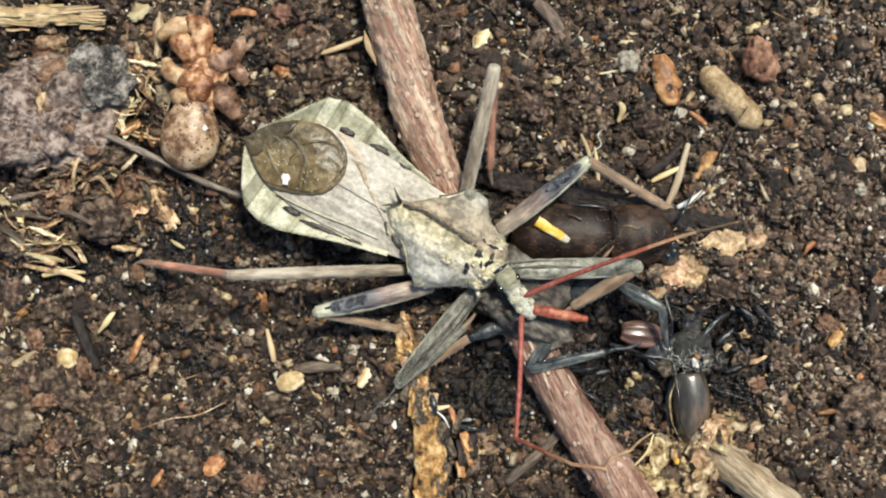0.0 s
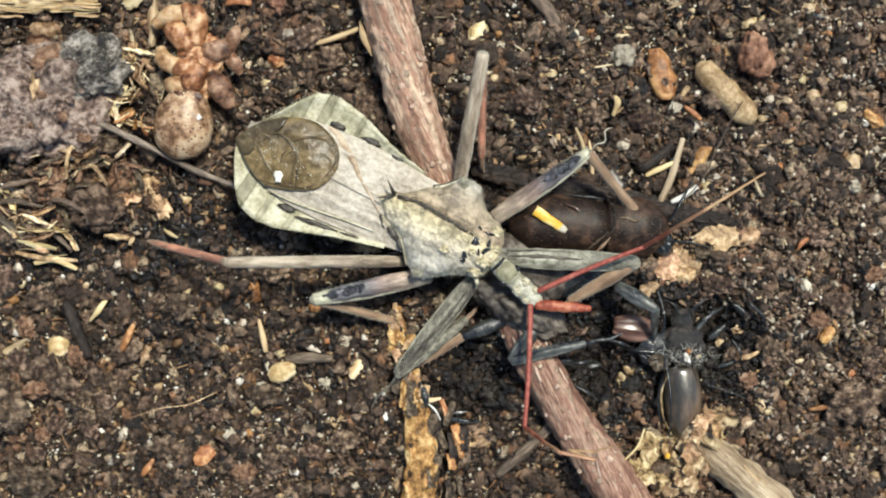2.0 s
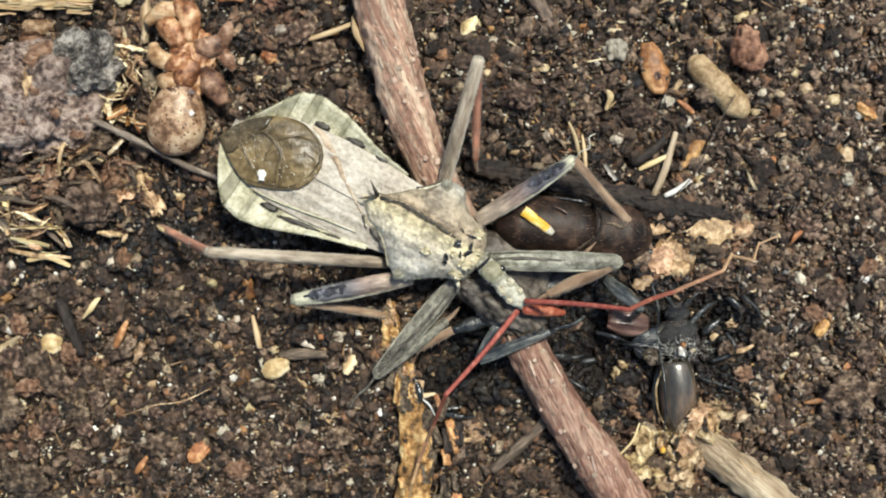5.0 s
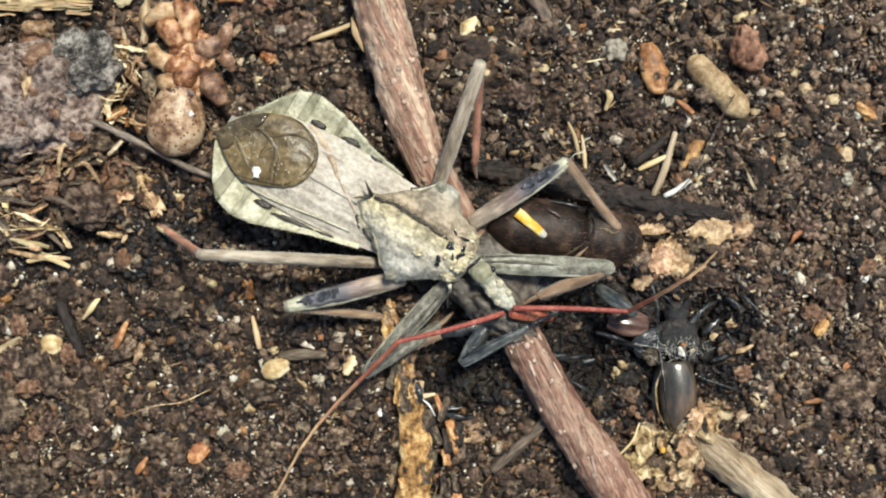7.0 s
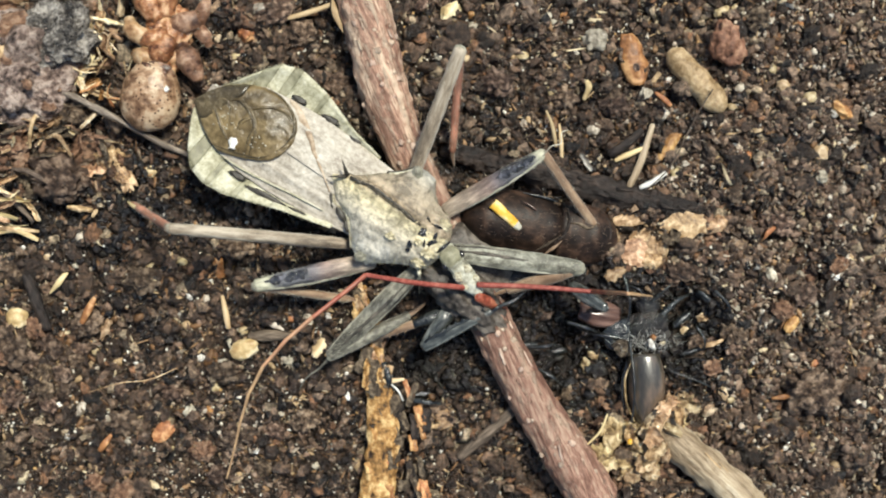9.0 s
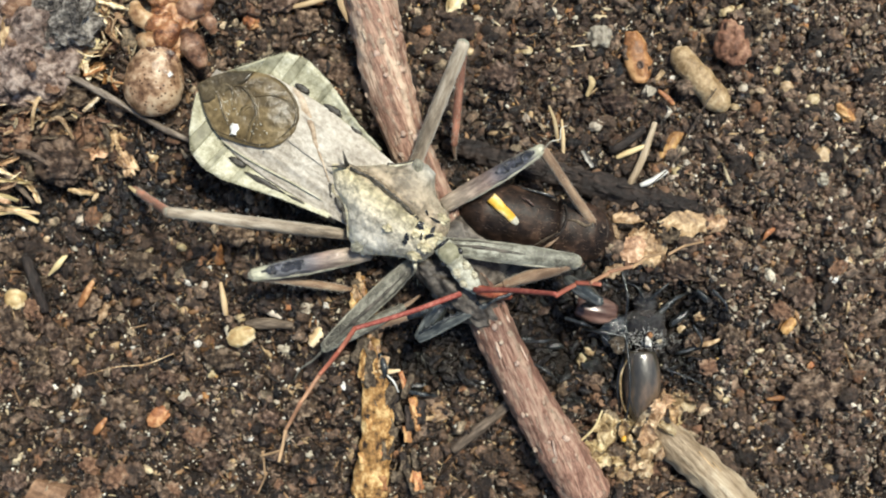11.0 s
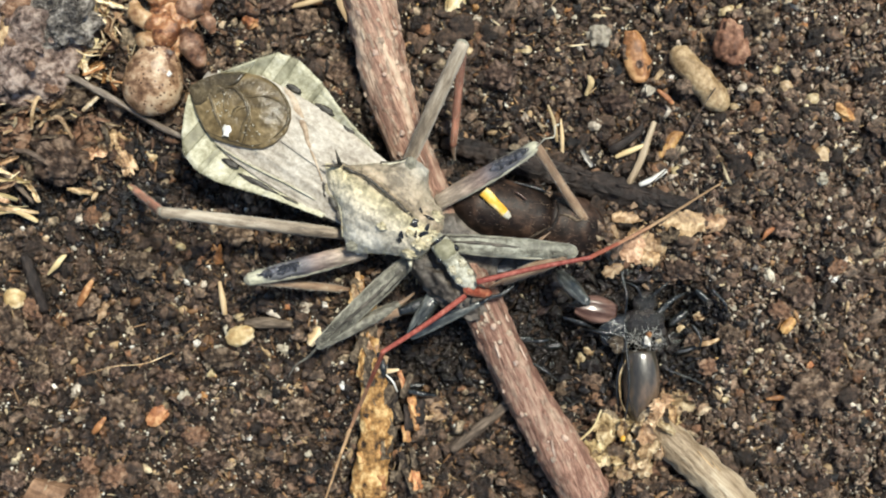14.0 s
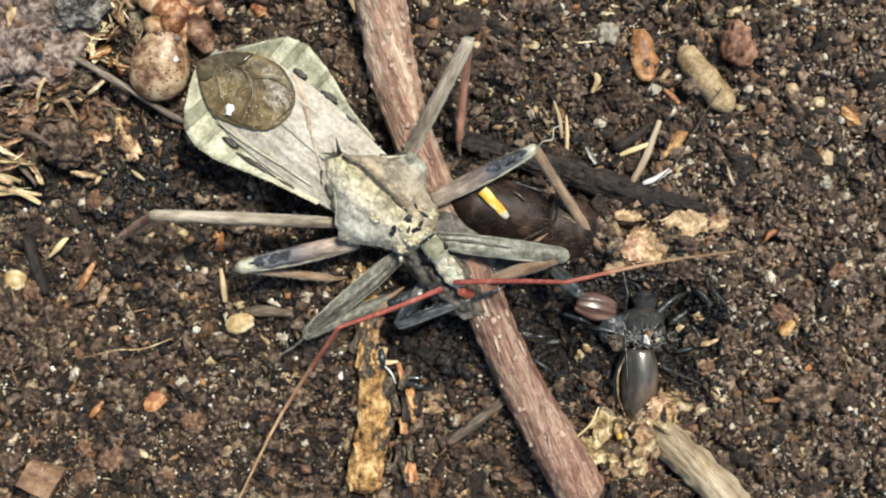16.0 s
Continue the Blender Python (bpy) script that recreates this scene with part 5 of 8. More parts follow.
lying("splinter", [G(35.2, 8.8, 0.6), G(35.7, 10.0, 0.9), G(36.2, 11.3, 0.6)], [0.4, 0.45, 0.3], LEAF_DRY, "tan twig bit on soil", "splinter", 14, 8, 0.6, 0.3, 100.0)
lying("splinter", [G(27.0, -10.7, 0.6), G(28.0, -10.4, 0.9), G(29.1, -10.0, 0.6)], [0.2, 0.28, 0.15], LEAF_DRY, "thin tan splinter on black soil", "splinter", 12, 8, 0.6, 0.3, 101.0)
lying("shred", [G(15.0, 12.4, 0.7), G(15.4, 13.5, 1.0), G(15.1, 14.3, 0.7)], [0.2, 0.3, 0.2], STRAW, "curled yellow straw shred on soil", "shred", 12, 8, 0.6, 0.3, 102.0)
lying("splinter", [G(34.0, -15.4, 0.6), G(35.0, -15.2, 0.8), G(35.8, -15.1, 0.6)], [0.12, 0.25, 0.12], CHIP_ORANGE, "tiny red-brown splinter on soil", "splinter", 10, 8, 0.6, 0.3, 103.0)
lying("shred", [G(-15.1, -9.0, 0.5), G(-14.0, -9.7, 0.8), G(-12.7, -10.5, 0.5)], [0.15, 0.4, 0.15], PEBBLE_GREY, "pale grey flaky shred", "shred", 12, 8, 0.5, 0.4, 104.0)
lying("splinter", [G(-29.6, -22.5, 0.6), G(-29.1, -21.8, 0.9), G(-28.6, -21.0, 0.6)], [0.25, 0.35, 0.2], CHIP_ORANGE, "orange wood splinter on soil", "splinter", 10, 8, 0.5, 0.3, 105.0)
lying("splinter", [G(-21.9, 22.7, 0.8), G(-20.8, 22.9, 1.1), G(-19.7, 22.7, 0.8)], [0.3, 0.4, 0.3], CHIP_ORANGE, "orange-brown wood splinter on soil", "splinter", 10, 8, 0.6, 0.3, 106.0)
lying("pebble", [G(-16.9, 19.6, 0.7), G(-15.5, 19.7, 1.1), G(-14.0, 19.3, 0.7)], [0.5, 0.65, 0.5], PEBBLE_GREY, "grey-brown elongated pebble on soil", "pebble", 16, 10, 0.7, 0.4, 107.0)
lying("shred", [G(32.7, -0.2, 0.6), G(33.0, 0.4, 0.9), G(33.7, 0.9, 0.6)], [0.12, 0.3, 0.12], CHIP_ORANGE, "orange leaf shred on soil", "shred", 10, 8, 0.5, 0.3, 108.0)

# shredded straw between the stone and the spider
def shreds(path, count, spread, reach, label, group, seed, materials):
    """Short curled strips of straw strewn along a path of (x, y) points."""
    g = np.random.default_rng(seed)
    way = np.array(path, float)
    for k in range(count):
        f = g.uniform(0, len(way) - 1)
        i = min(int(f), len(way) - 2)
        mid, run = way[i] + (way[i + 1] - way[i]) * (f - i) + g.normal(0, spread, 2), way[i + 1] - way[i]
        turn = math.atan2(run[1], run[0]) + g.normal(0, 0.55)
        l, z, m = g.uniform(*reach), max(ground_z(*mid), 0) + g.uniform(0.7, 2.0), materials[k % len(materials)]
        if k % 5 < 3:
            ob = flake("shred", *mid, l, min(l * g.uniform(0.16, 0.45), g.uniform(0.3, 0.8)), math.degrees(turn), m, label, "shred", float(seed + k), 0.0, g.uniform(-0.5, 0.5), 0.09, group, 1.0, (g.uniform(-35, 35), g.uniform(-28, 28)))
            ob.location.z = z * MM
            continue
        w = g.uniform(0.04, 0.11)
        d, s_ = np.array((math.cos(turn), math.sin(turn))), np.array((-math.sin(turn), math.cos(turn))) * g.normal(0, 0.1) * l
        pts = [(*(mid - d * l / 2), z - 0.4), (*(mid - d * l / 6 + s_), z + 0.1), (*(mid + d * l / 5 + s_ * 0.6), z + 0.15), (*(mid + d * l / 2 - s_ * 0.5), z - 0.3)]
        lying("shred", pts, [w * 0.6, w, w * 0.9, w * 0.4], m, label, "shred", 18, 6, 0.7, 0.5, float(seed + k), 2.0, group)


shreds([(-31.2, 18.9), (-30.6, 17.3), (-29.9, 15.8), (-30.9, 13.8), (-32.3, 12.4)], 26, 0.5, (1.0, 3.2), "torn curled strip of tan straw beside the stone", "straw shreds", 700, (SHRED, SHRED, CRUST, LEAF_DRY))
shreds([(-32.6, 12.2), (-31.0, 11.6), (-29.6, 10.6)], 14, 0.3, (0.8, 2.2), "torn curled strip of orange-tan straw beside the stem", "straw shreds", 760, (CHIP_ORANGE, SHRED))
shreds([(-39.0, 6.2), (-36.2, 7.8), (-33.5, 8.4), (-31.0, 7.4), (-29.8, 5.8)], 44, 0.9, (0.8, 2.6), "curled scrap of rotten brown leaf below the stem", "leaf scraps", 800, (LEAF_DRY, BARK_GREY, SHRED, STONE_RUST))
shreds([(-43.5, 3.0), (-41.5, 1.2), (-39.0, 0.2), (-36.0, -0.4)], 34, 0.9, (1.2, 4.2), "dry grass shred tangled on soil", "tangled grass blades", 850, (SHRED, LEAF_DRY, TWIG_GREY, STRAW))
flake("flake", -32.2, 13.3, 3.2, 0.8, 62, STRAW, "pale cream straw flake beside the stone", "flake", 90.0, 1.9, -0.2, 0.15, "flakes on the soil", 0.3)

flake("flake", 15.4, 6.4, 1.9, 0.5, -55, QUARTZ, "white torn papery flake on soil", "flake", 96.0, 1.2, 0.3, 0.05, "flakes on the soil", 0.8)

# the segmented tan pellet and the orange seed husk
px_, py_ = (25.8, 14.7)
pellet = part("pellet", tube([(-3.6, 0, 0), (-2.8, 0, 0.05), (0, 0, 0.1), (2.6, 0, 0), (3.6, 0, -0.1)], [0.7, 1.15, 1.3, 1.25, 0.75], 40, 16, 0.85, 0.22, 3.0, None, 1.1), PELLET)
place(pellet, px_, py_, ground_z(px_, py_) + 0.7, -46)
tagged(pellet, "tan oblong pellet with a dark seam", "pellet")
part("seam", tube([(1.35, -1.2, 0.3), (1.45, 0, 1.22), (1.35, 1.2, 0.3)], [0.08, 0.1, 0.08], 10, 6), TWIG_DARK, pellet, "thin dark seam")
for k, (x, y, l, w, turn, m, label) in enumerate((
        (-23.8, -20.6, 2.2, 1.6, 40, CHIP_ORANGE, "orange wood chip"),
        (-19.3, -4.7, 2.4, 1.2, -75, CHIP_ORANGE, "orange wood chip"), (23.4, 8.3, 3.0, 1.3, 55, CHIP_ORANGE, "orange-brown seed scale"),
        (2.0, 20.2, 2.2, 1.2, 60, STRAW, "tan leaf flake"), (-9.2, -12.0, 1.9, 1.0, 60, STRAW, "tan flake"), (39.8, 12.3, 2.2, 1.4, -40, CHIP_ORANGE, "orange-brown chip"),
        (24.8, 0.8, 4.4, 2.3, 8, LEAF_DRY, "pale brown dry leaf flake"), (28.1, 1.0, 2.2, 1.5, 20, LEAF_DRY, "pale brown dry leaf flake"), (21.4, -1.3, 2.6, 2.3, -40, LEAF_DRY, "brown curled leaf flake"),
        (23.0, -1.3, 2.4, 1.5, 60, LEAF_DRY, "brown curled leaf flake"), (19.8, 1.1, 3.2, 1.2, 5, LEAF_DRY, "brown narrow leaf flake"), (22.0, -2.7, 2.0, 1.6, 10, LEAF_DRY, "brown curled leaf flake"),
        (20.4, -1.9, 2.6, 2.4, 70, LEAF_DRY, "brown leaf flake")) + ((2.1, -18.5, 3.2, 1.9, -10, LEAF_DRY, "dull brown leaf flake"), (-29.7, -11.1, 2.0, 0.8, 70, LEAF_DRY, "brown sliver"),
        (-41.7, -10.3, 2.6, 0.7, 40, STRAW, "yellow straw flake"), 
        (-31.9, 11.9, 2.2, 1.2, 30, CHIP_ORANGE, "orange-brown flake"), (-29.0, 20.8, 4.2, 1.0, 85, WOOD_PALE, "grey-brown bark sliver"), (-30.8, 23.0, 2.2, 1.4, 30, STRAW, "pale tan flake"),
        (-39.5, 20.2, 3.0, 1.6, 0, LEAF_DRY, "pale brown flake"), (-32.5, 0.3, 2.4, 0.6, -5, LEAF_DRY, "brown sliver"), (-30.3, 5.0, 2.0, 1.8, 20, LEAF_DRY, "pinkish tan crumb flake"),
        (18.5, -4.0, 2.0, 1.2, 30, LEAF_DRY, "brown flake"), (-8.4, -0.5, 2.6, 1.4, 0, LEAF_DRY, "brown flake under the leg"), (35.6, -8.3, 1.8, 1.0, 60, CHIP_ORANGE, "orange-brown chip"))):
    flake("flake", x, y, l, w, turn, m, label + " on soil", "flake", 3.0 + k * 1.9, 1.15, -0.25 - 0.3 * (k % 2), 0.2, "flakes on the soil", 0.25 if m is CHIP_ORANGE else 0.6)

# rounded clods that stand out of the finer soil
g_ = np.random.default_rng(88)
for x0, y0, wide, deep, many in ((-32.0, -21.0, 10.0, 8.0, 30), (-38.0, -13.0, 5.0, 5.0, 10), (32.0, -9.0, 8.0, 8.0, 12), (-17.0, -24.0, 7.0, 4.0, 8)):
    for k in range(many):
        x, y, r = x0 + wide * g_.uniform(-1, 1), y0 + deep * g_.uniform(-1, 1), g_.uniform(0.55, 1.25)
        if math.hypot(x + 23.8, y + 20.6) < 2.2 or math.hypot(x + 33.5, y + 28.5) < 3.2 or math.hypot(x + 29.1, y + 21.8) < 1.8:
            continue
        m, tone = ((CLOD, "dark brown"), (STONE_RUST, "reddish brown"), (CLOD, "dark brown"))[k % 3]
        stone("clod", x, y, r, r * g_.uniform(0.65, 0.95), r * 0.75, g_.uniform(0, 360), m, tone + " knobbly clod standing out of the soil", "clod", 0.5, 500.0 + 3.1 * k + x0, 0.15, 4, "clods on the soil", 1.9)

# a thick curled seed husk, narrow at one end, bitten along one side
husk_rows = []
for i in range(15):
    u = i / 14
    half = 1.42 * math.sin(math.pi * (0.13 + 0.74 * u)) ** 0.9 * (0.88 + 0.18 * u)
    bite = 0.4 * math.exp(-((u - 0.45) / 0.12) ** 2)
    husk_rows.append([(5.0 * (u - 0.5) + 0.1 * math.sin(2.2 * v + 1), half * v - bite * max(v, 0) + 0.2 * math.sin(3 * u), 0.55 * (1 - v * v) + 0.35 * noise.noise(Vector((u * 5, v * 1.5, 3.0)))) for v in np.linspace(-1, 1, 11)])
husk = place(part("husk", slab(husk_rows, 0.3), HUSK), 19.55, 16.45, ground_z(19.55, 16.45) + 0.95, -76)
tagged(husk, "orange-brown curled seed husk lying on soil", "husk")
part("scar", lump(0.42, 0.3, 0.12, 0.35, 8.0, 3), CLOD, husk, "dark brown scar").matrix_basis = pose(0.9 * MM, 0.15 * MM, 0.58 * MM)

# an angular red-brown shard with one paler, sloping face
shard_rows = [[(3.3 * (i / 6 - 0.5) + 0.5 * (j / 6 - 0.5) + 0.1 * noise.noise(Vector((i, j * 0.7, 1.0))), 2.9 * (j / 6 - 0.5) - 0.25 * (i / 6) + (0.45 * (i / 6 - 0.5) if j == 6 else 0.0), 0.45 * (1 if j < 5 else 0.4) + 0.08 * noise.noise(Vector((i * 0.6, j * 0.6, 9.0)))) for j in range(7)] for i in range(7)]
shard = place(part("shard", slab(shard_rows, 1.2), SHARD, None, "", False), -33.55, -28.5, ground_z(-33.55, -28.5) + 0.9, -16, 9, -4)
tagged(shard, "angular flat red-brown shard on dark soil", "shard")

# tan crust crumbs at the end of the twig
for k, (x, y, r, h) in enumerate(((19.4, -19.0, 1.35, 1.2), (22.8, -18.5, 1.3, 1.5), (23.9, -16.6, 1.2, 1.5), (22.0, -20.9, 1.5, 1.2), (23.6, -20.4, 1.2, 1.6), (20.1, -22.0, 1.0, 1.0), (25.4, -16.1, 1.0, 1.2),
                                  (21.4, -18.8, 0.9, 1.0), (24.9, -17.7, 0.9, 1.8), (17.9, -21.4, 1.3, 1.6), (22.5, -22.2, 0.8, 1.2), (13.1, -22.2, 0.9, 0.8), (20.6, -23.1, 1.1, 1.0))):
    ob = part("crust_crumb", lump(r, r * 0.85, r * 0.7, 0.6, 130.0 + k * 3.1, 4, 1.6), CRUST)
    place(ob, x, y, ground_z(x, y) * 0.5 + h - 0.45, 37 * k, 20 * (k % 3))
    tagged(ob, "tan crusty crumb at the twig's end", "crumb", "crust crumbs")
HEAP = ((19.1, -19.2, 2.6, 1.9, 65, 1.9), (20.4, -18.8, 2.0, 1.0, 95, 2.2), (23.9, -16.2, 2.6, 1.6, 20, 2.4), (25.7, -15.9, 2.2, 1.3, -10, 2.0), (23.3, -17.7, 2.4, 1.3, 60, 2.6), (22.3, -19.0, 2.0, 1.4, 100, 2.2), (24.1, -18.6, 1.8, 1.0, 150, 2.6),
        (22.7, -20.5, 2.4, 1.2, 40, 2.0), (23.9, -20.6, 1.9, 0.9, 95, 2.3), (21.8, -21.7, 2.0, 1.5, 10, 1.8), (21.2, -20.2, 1.6, 1.0, 130, 2.0), (24.9, -17.1, 1.6, 1.2, 80, 2.6), (22.5, -22.8, 1.8, 1.3, 60, 1.6), (17.9, -21.7, 2.2, 1.8, 20, 2.2))
for k, (x, y, l, w, turn, h) in enumerate(HEAP):
    flake("flake", x, y, l, w, turn, (CRUST, CRUST, LEAF_DRY)[k % 3], "glossy curled tan flake in the heap at the twig's end", "flake", 210.0 + 2.3 * k, h, 0.5 if k % 2 else -0.5, 0.12, "flakes in the tan heap", 0.7, (18 * math.sin(5 * k), 22 * math.sin(3 * k + 1)))
LITTER = ((-34.9, 5.4, 2.0, 1.2, 10), (-33.0, 6.0, 1.8, 0.8, 60), (-36.5, 4.3, 1.9, 1.0, 110), (-31.4, 4.0, 2.2, 1.3, 20), (-38.2, 4.9, 2.2, 1.2, 70), (-33.8, 7.6, 1.6, 0.9, 0), (-40.9, 2.5, 2.4, 1.0, 15), (-42.5, 2.7, 2.0, 0.9, -10), (-37.6, 1.4, 2.0, 0.8, 30), (-30.6, 17.9, 1.8, 0.9, 80),
          (-30.3, 14.1, 2.4, 0.9, 50)) + ((-31.6, 11.6, 2.0, 1.0, 20), (-29.7, 16.8, 1.6, 0.8, 130), (-40.1, 19.2, 2.2, 1.2, 5), (-36.5, 19.8, 1.6, 0.9, 40), (20.9, -0.5, 2.0, 1.4, 20), (22.2, -1.9, 1.8, 1.1, 75), (23.8, -0.5, 1.7, 1.2, 30), (18.5, -0.5, 1.5, 1.0, 120),
          (-3.8, -11.6, 2.4, 1.4, 60), (-4.3, -8.9, 2.2, 1.2, 80), (1.6, -18.5, 2.0, 1.3, -15), (-1.4, -19.1, 1.6, 1.0, 90))
for k, (x, y, l, w, turn) in enumerate(LITTER):
    flake("flake", x, y, l, w, turn, (LEAF_DRY, STONE_RUST, BARK_GREY)[k % 3], ("dry brown leaf flake on soil", "rusty brown leaf flake on soil", "grey-brown bark flake on soil")[k % 3], "flake", 310.0 + 1.9 * k, 0.9, 0.45 if k % 2 else -0.45, 0.14, "flakes on the soil", 0.8, (22 * math.sin(4 * k), 24 * math.sin(2 * k + 1)))
sx, sy = (20.4, -19.8)
tagged(place(part("yellow_grain", lump(0.34, 0.3, 0.3, 0.15, 3.0, 2), YELLOW), sx, sy, ground_z(sx, sy) + 1.9), "tiny bright yellow grain on tan crumbs", "grain")


# ---- the dead amber spider ----
def build_spider():
    x, y = (-26.0, 13.0)
    sp = tagged(holder("spider", x, y, ground_z(x, y), 0), "dead amber spider with curled legs and speckled abdomen", "spider")
    at = lambda q, z: (q[0] - x, q[1] - y, z)
    bm = lump(2.75, 3.7, 2.3, 0.02, 3.0, 5)
    for v in bm.verts:
        v.co.x *= 1 - 0.2 * v.co.y / 3.7 - 0.1 * max(v.co.y / 3.7, 0) ** 2
        v.co += v.co.normalized() * 0.07 * noise.noise(v.co * 1.1)
    place(part("abdomen", bm, SPIDER_BELLY, sp, "speckled amber abdomen"), *at((-25.65, 11.35), 2.0), -8)
    # a white lump stands in for the highlight on the abdomen
    place(part("white_spot", lump(0.42, 0.34, 0.16, 0.5, 8.0, 3, 1.5), WHITE, sp, "small white patch painted as a highlight"), *at((-24.1, 11.5), 3.75), 30)
    place(part("cephalothorax", lump(2.1, 3.0, 1.4, 0.3, 6.0, 5, 1.3), SPIDER_SKIN, sp), *at((-24.3, 16.6), 1.9), 8)
    place(part("waist", lump(1.5, 1.0, 0.9, 0.35, 16.0, 4, 1.4), SPIDER_PINK, sp, "dark brown waist"), *at((-25.0, 13.3), 2.9), -15)
    S, P, D = SPIDER_SKIN, SPIDER_PALE, SPIDER_PINK
    legs = (((-28.5, 20.4), (-27.0, 21.2), (-25.7, 21.6), (0.5, 0.72, 0.66), P, 2.6), ((-25.7, 21.7), (-24.4, 20.8), (-24.6, 18.6), (0.72, 0.95, 0.8), S, 2.9), ((-27.0, 20.2), (-26.1, 19.4), (-25.0, 18.2), (0.7, 1.0, 0.8), S, 2.8),
            ((-27.9, 18.0), (-27.3, 16.9), (-26.3, 16.3), (0.5, 0.78, 0.66), P, 2.8), ((-26.6, 16.4), (-25.5, 16.2), (-24.5, 16.9), (0.6, 0.85, 0.6), S, 3.0), ((-27.2, 14.9), (-26.3, 14.5), (-25.3, 14.9), (0.5, 0.82, 0.75), P, 2.9),
            ((-25.6, 14.4), (-24.7, 15.1), (-24.1, 16.3), (0.7, 1.0, 0.8), S, 3.1), ((-24.0, 17.2), (-22.8, 17.9), (-21.6, 18.3), (0.6, 0.9, 0.75), D, 2.6), ((-21.6, 18.2), (-21.0, 19.3), (-20.7, 20.3), (0.66, 0.62, 0.3), D, 2.2),
            ((-23.0, 15.7), (-22.1, 14.3), (-21.2, 12.7), (0.65, 1.0, 0.55), D, 2.7), ((-21.9, 17.5), (-21.0, 16.9), (-20.5, 15.9), (0.55, 0.62, 0.3), D, 1.9), ((-24.6, 21.6), (-24.0, 23.2), (-23.6, 25.2), (0.3, 0.26, 0.16), D, 2.2))
    g = np.random.default_rng(9)
    for k, (a, b, c, r, m, z) in enumerate(legs):
        leg = part("leg", tube([at(a, z - 0.5), at(b, z), at(c, z - 0.2)], [1.15 * q for q in r], 26, 16, 0.9, 0.2, k * 3.0, None, 1.3), m, sp)
        bristles = None
        for _ in range(28):
            f = g.uniform(0, 1)
            q = Vector(at(a, z - 0.5)).lerp(Vector(at(b, z)), f) if g.random() < 0.5 else Vector(at(b, z)).lerp(Vector(at(c, z - 0.2)), f)
            d = Vector((g.normal(), g.normal(), abs(g.normal()))).normalized()
            bristles = spike(q + d * 0.5, q + d * g.uniform(1.0, 1.5), 0.022, bristles, 3)
        part("bristles", bristles, HAIR, leg, "fine pale bristles")
    return sp


build_spider()


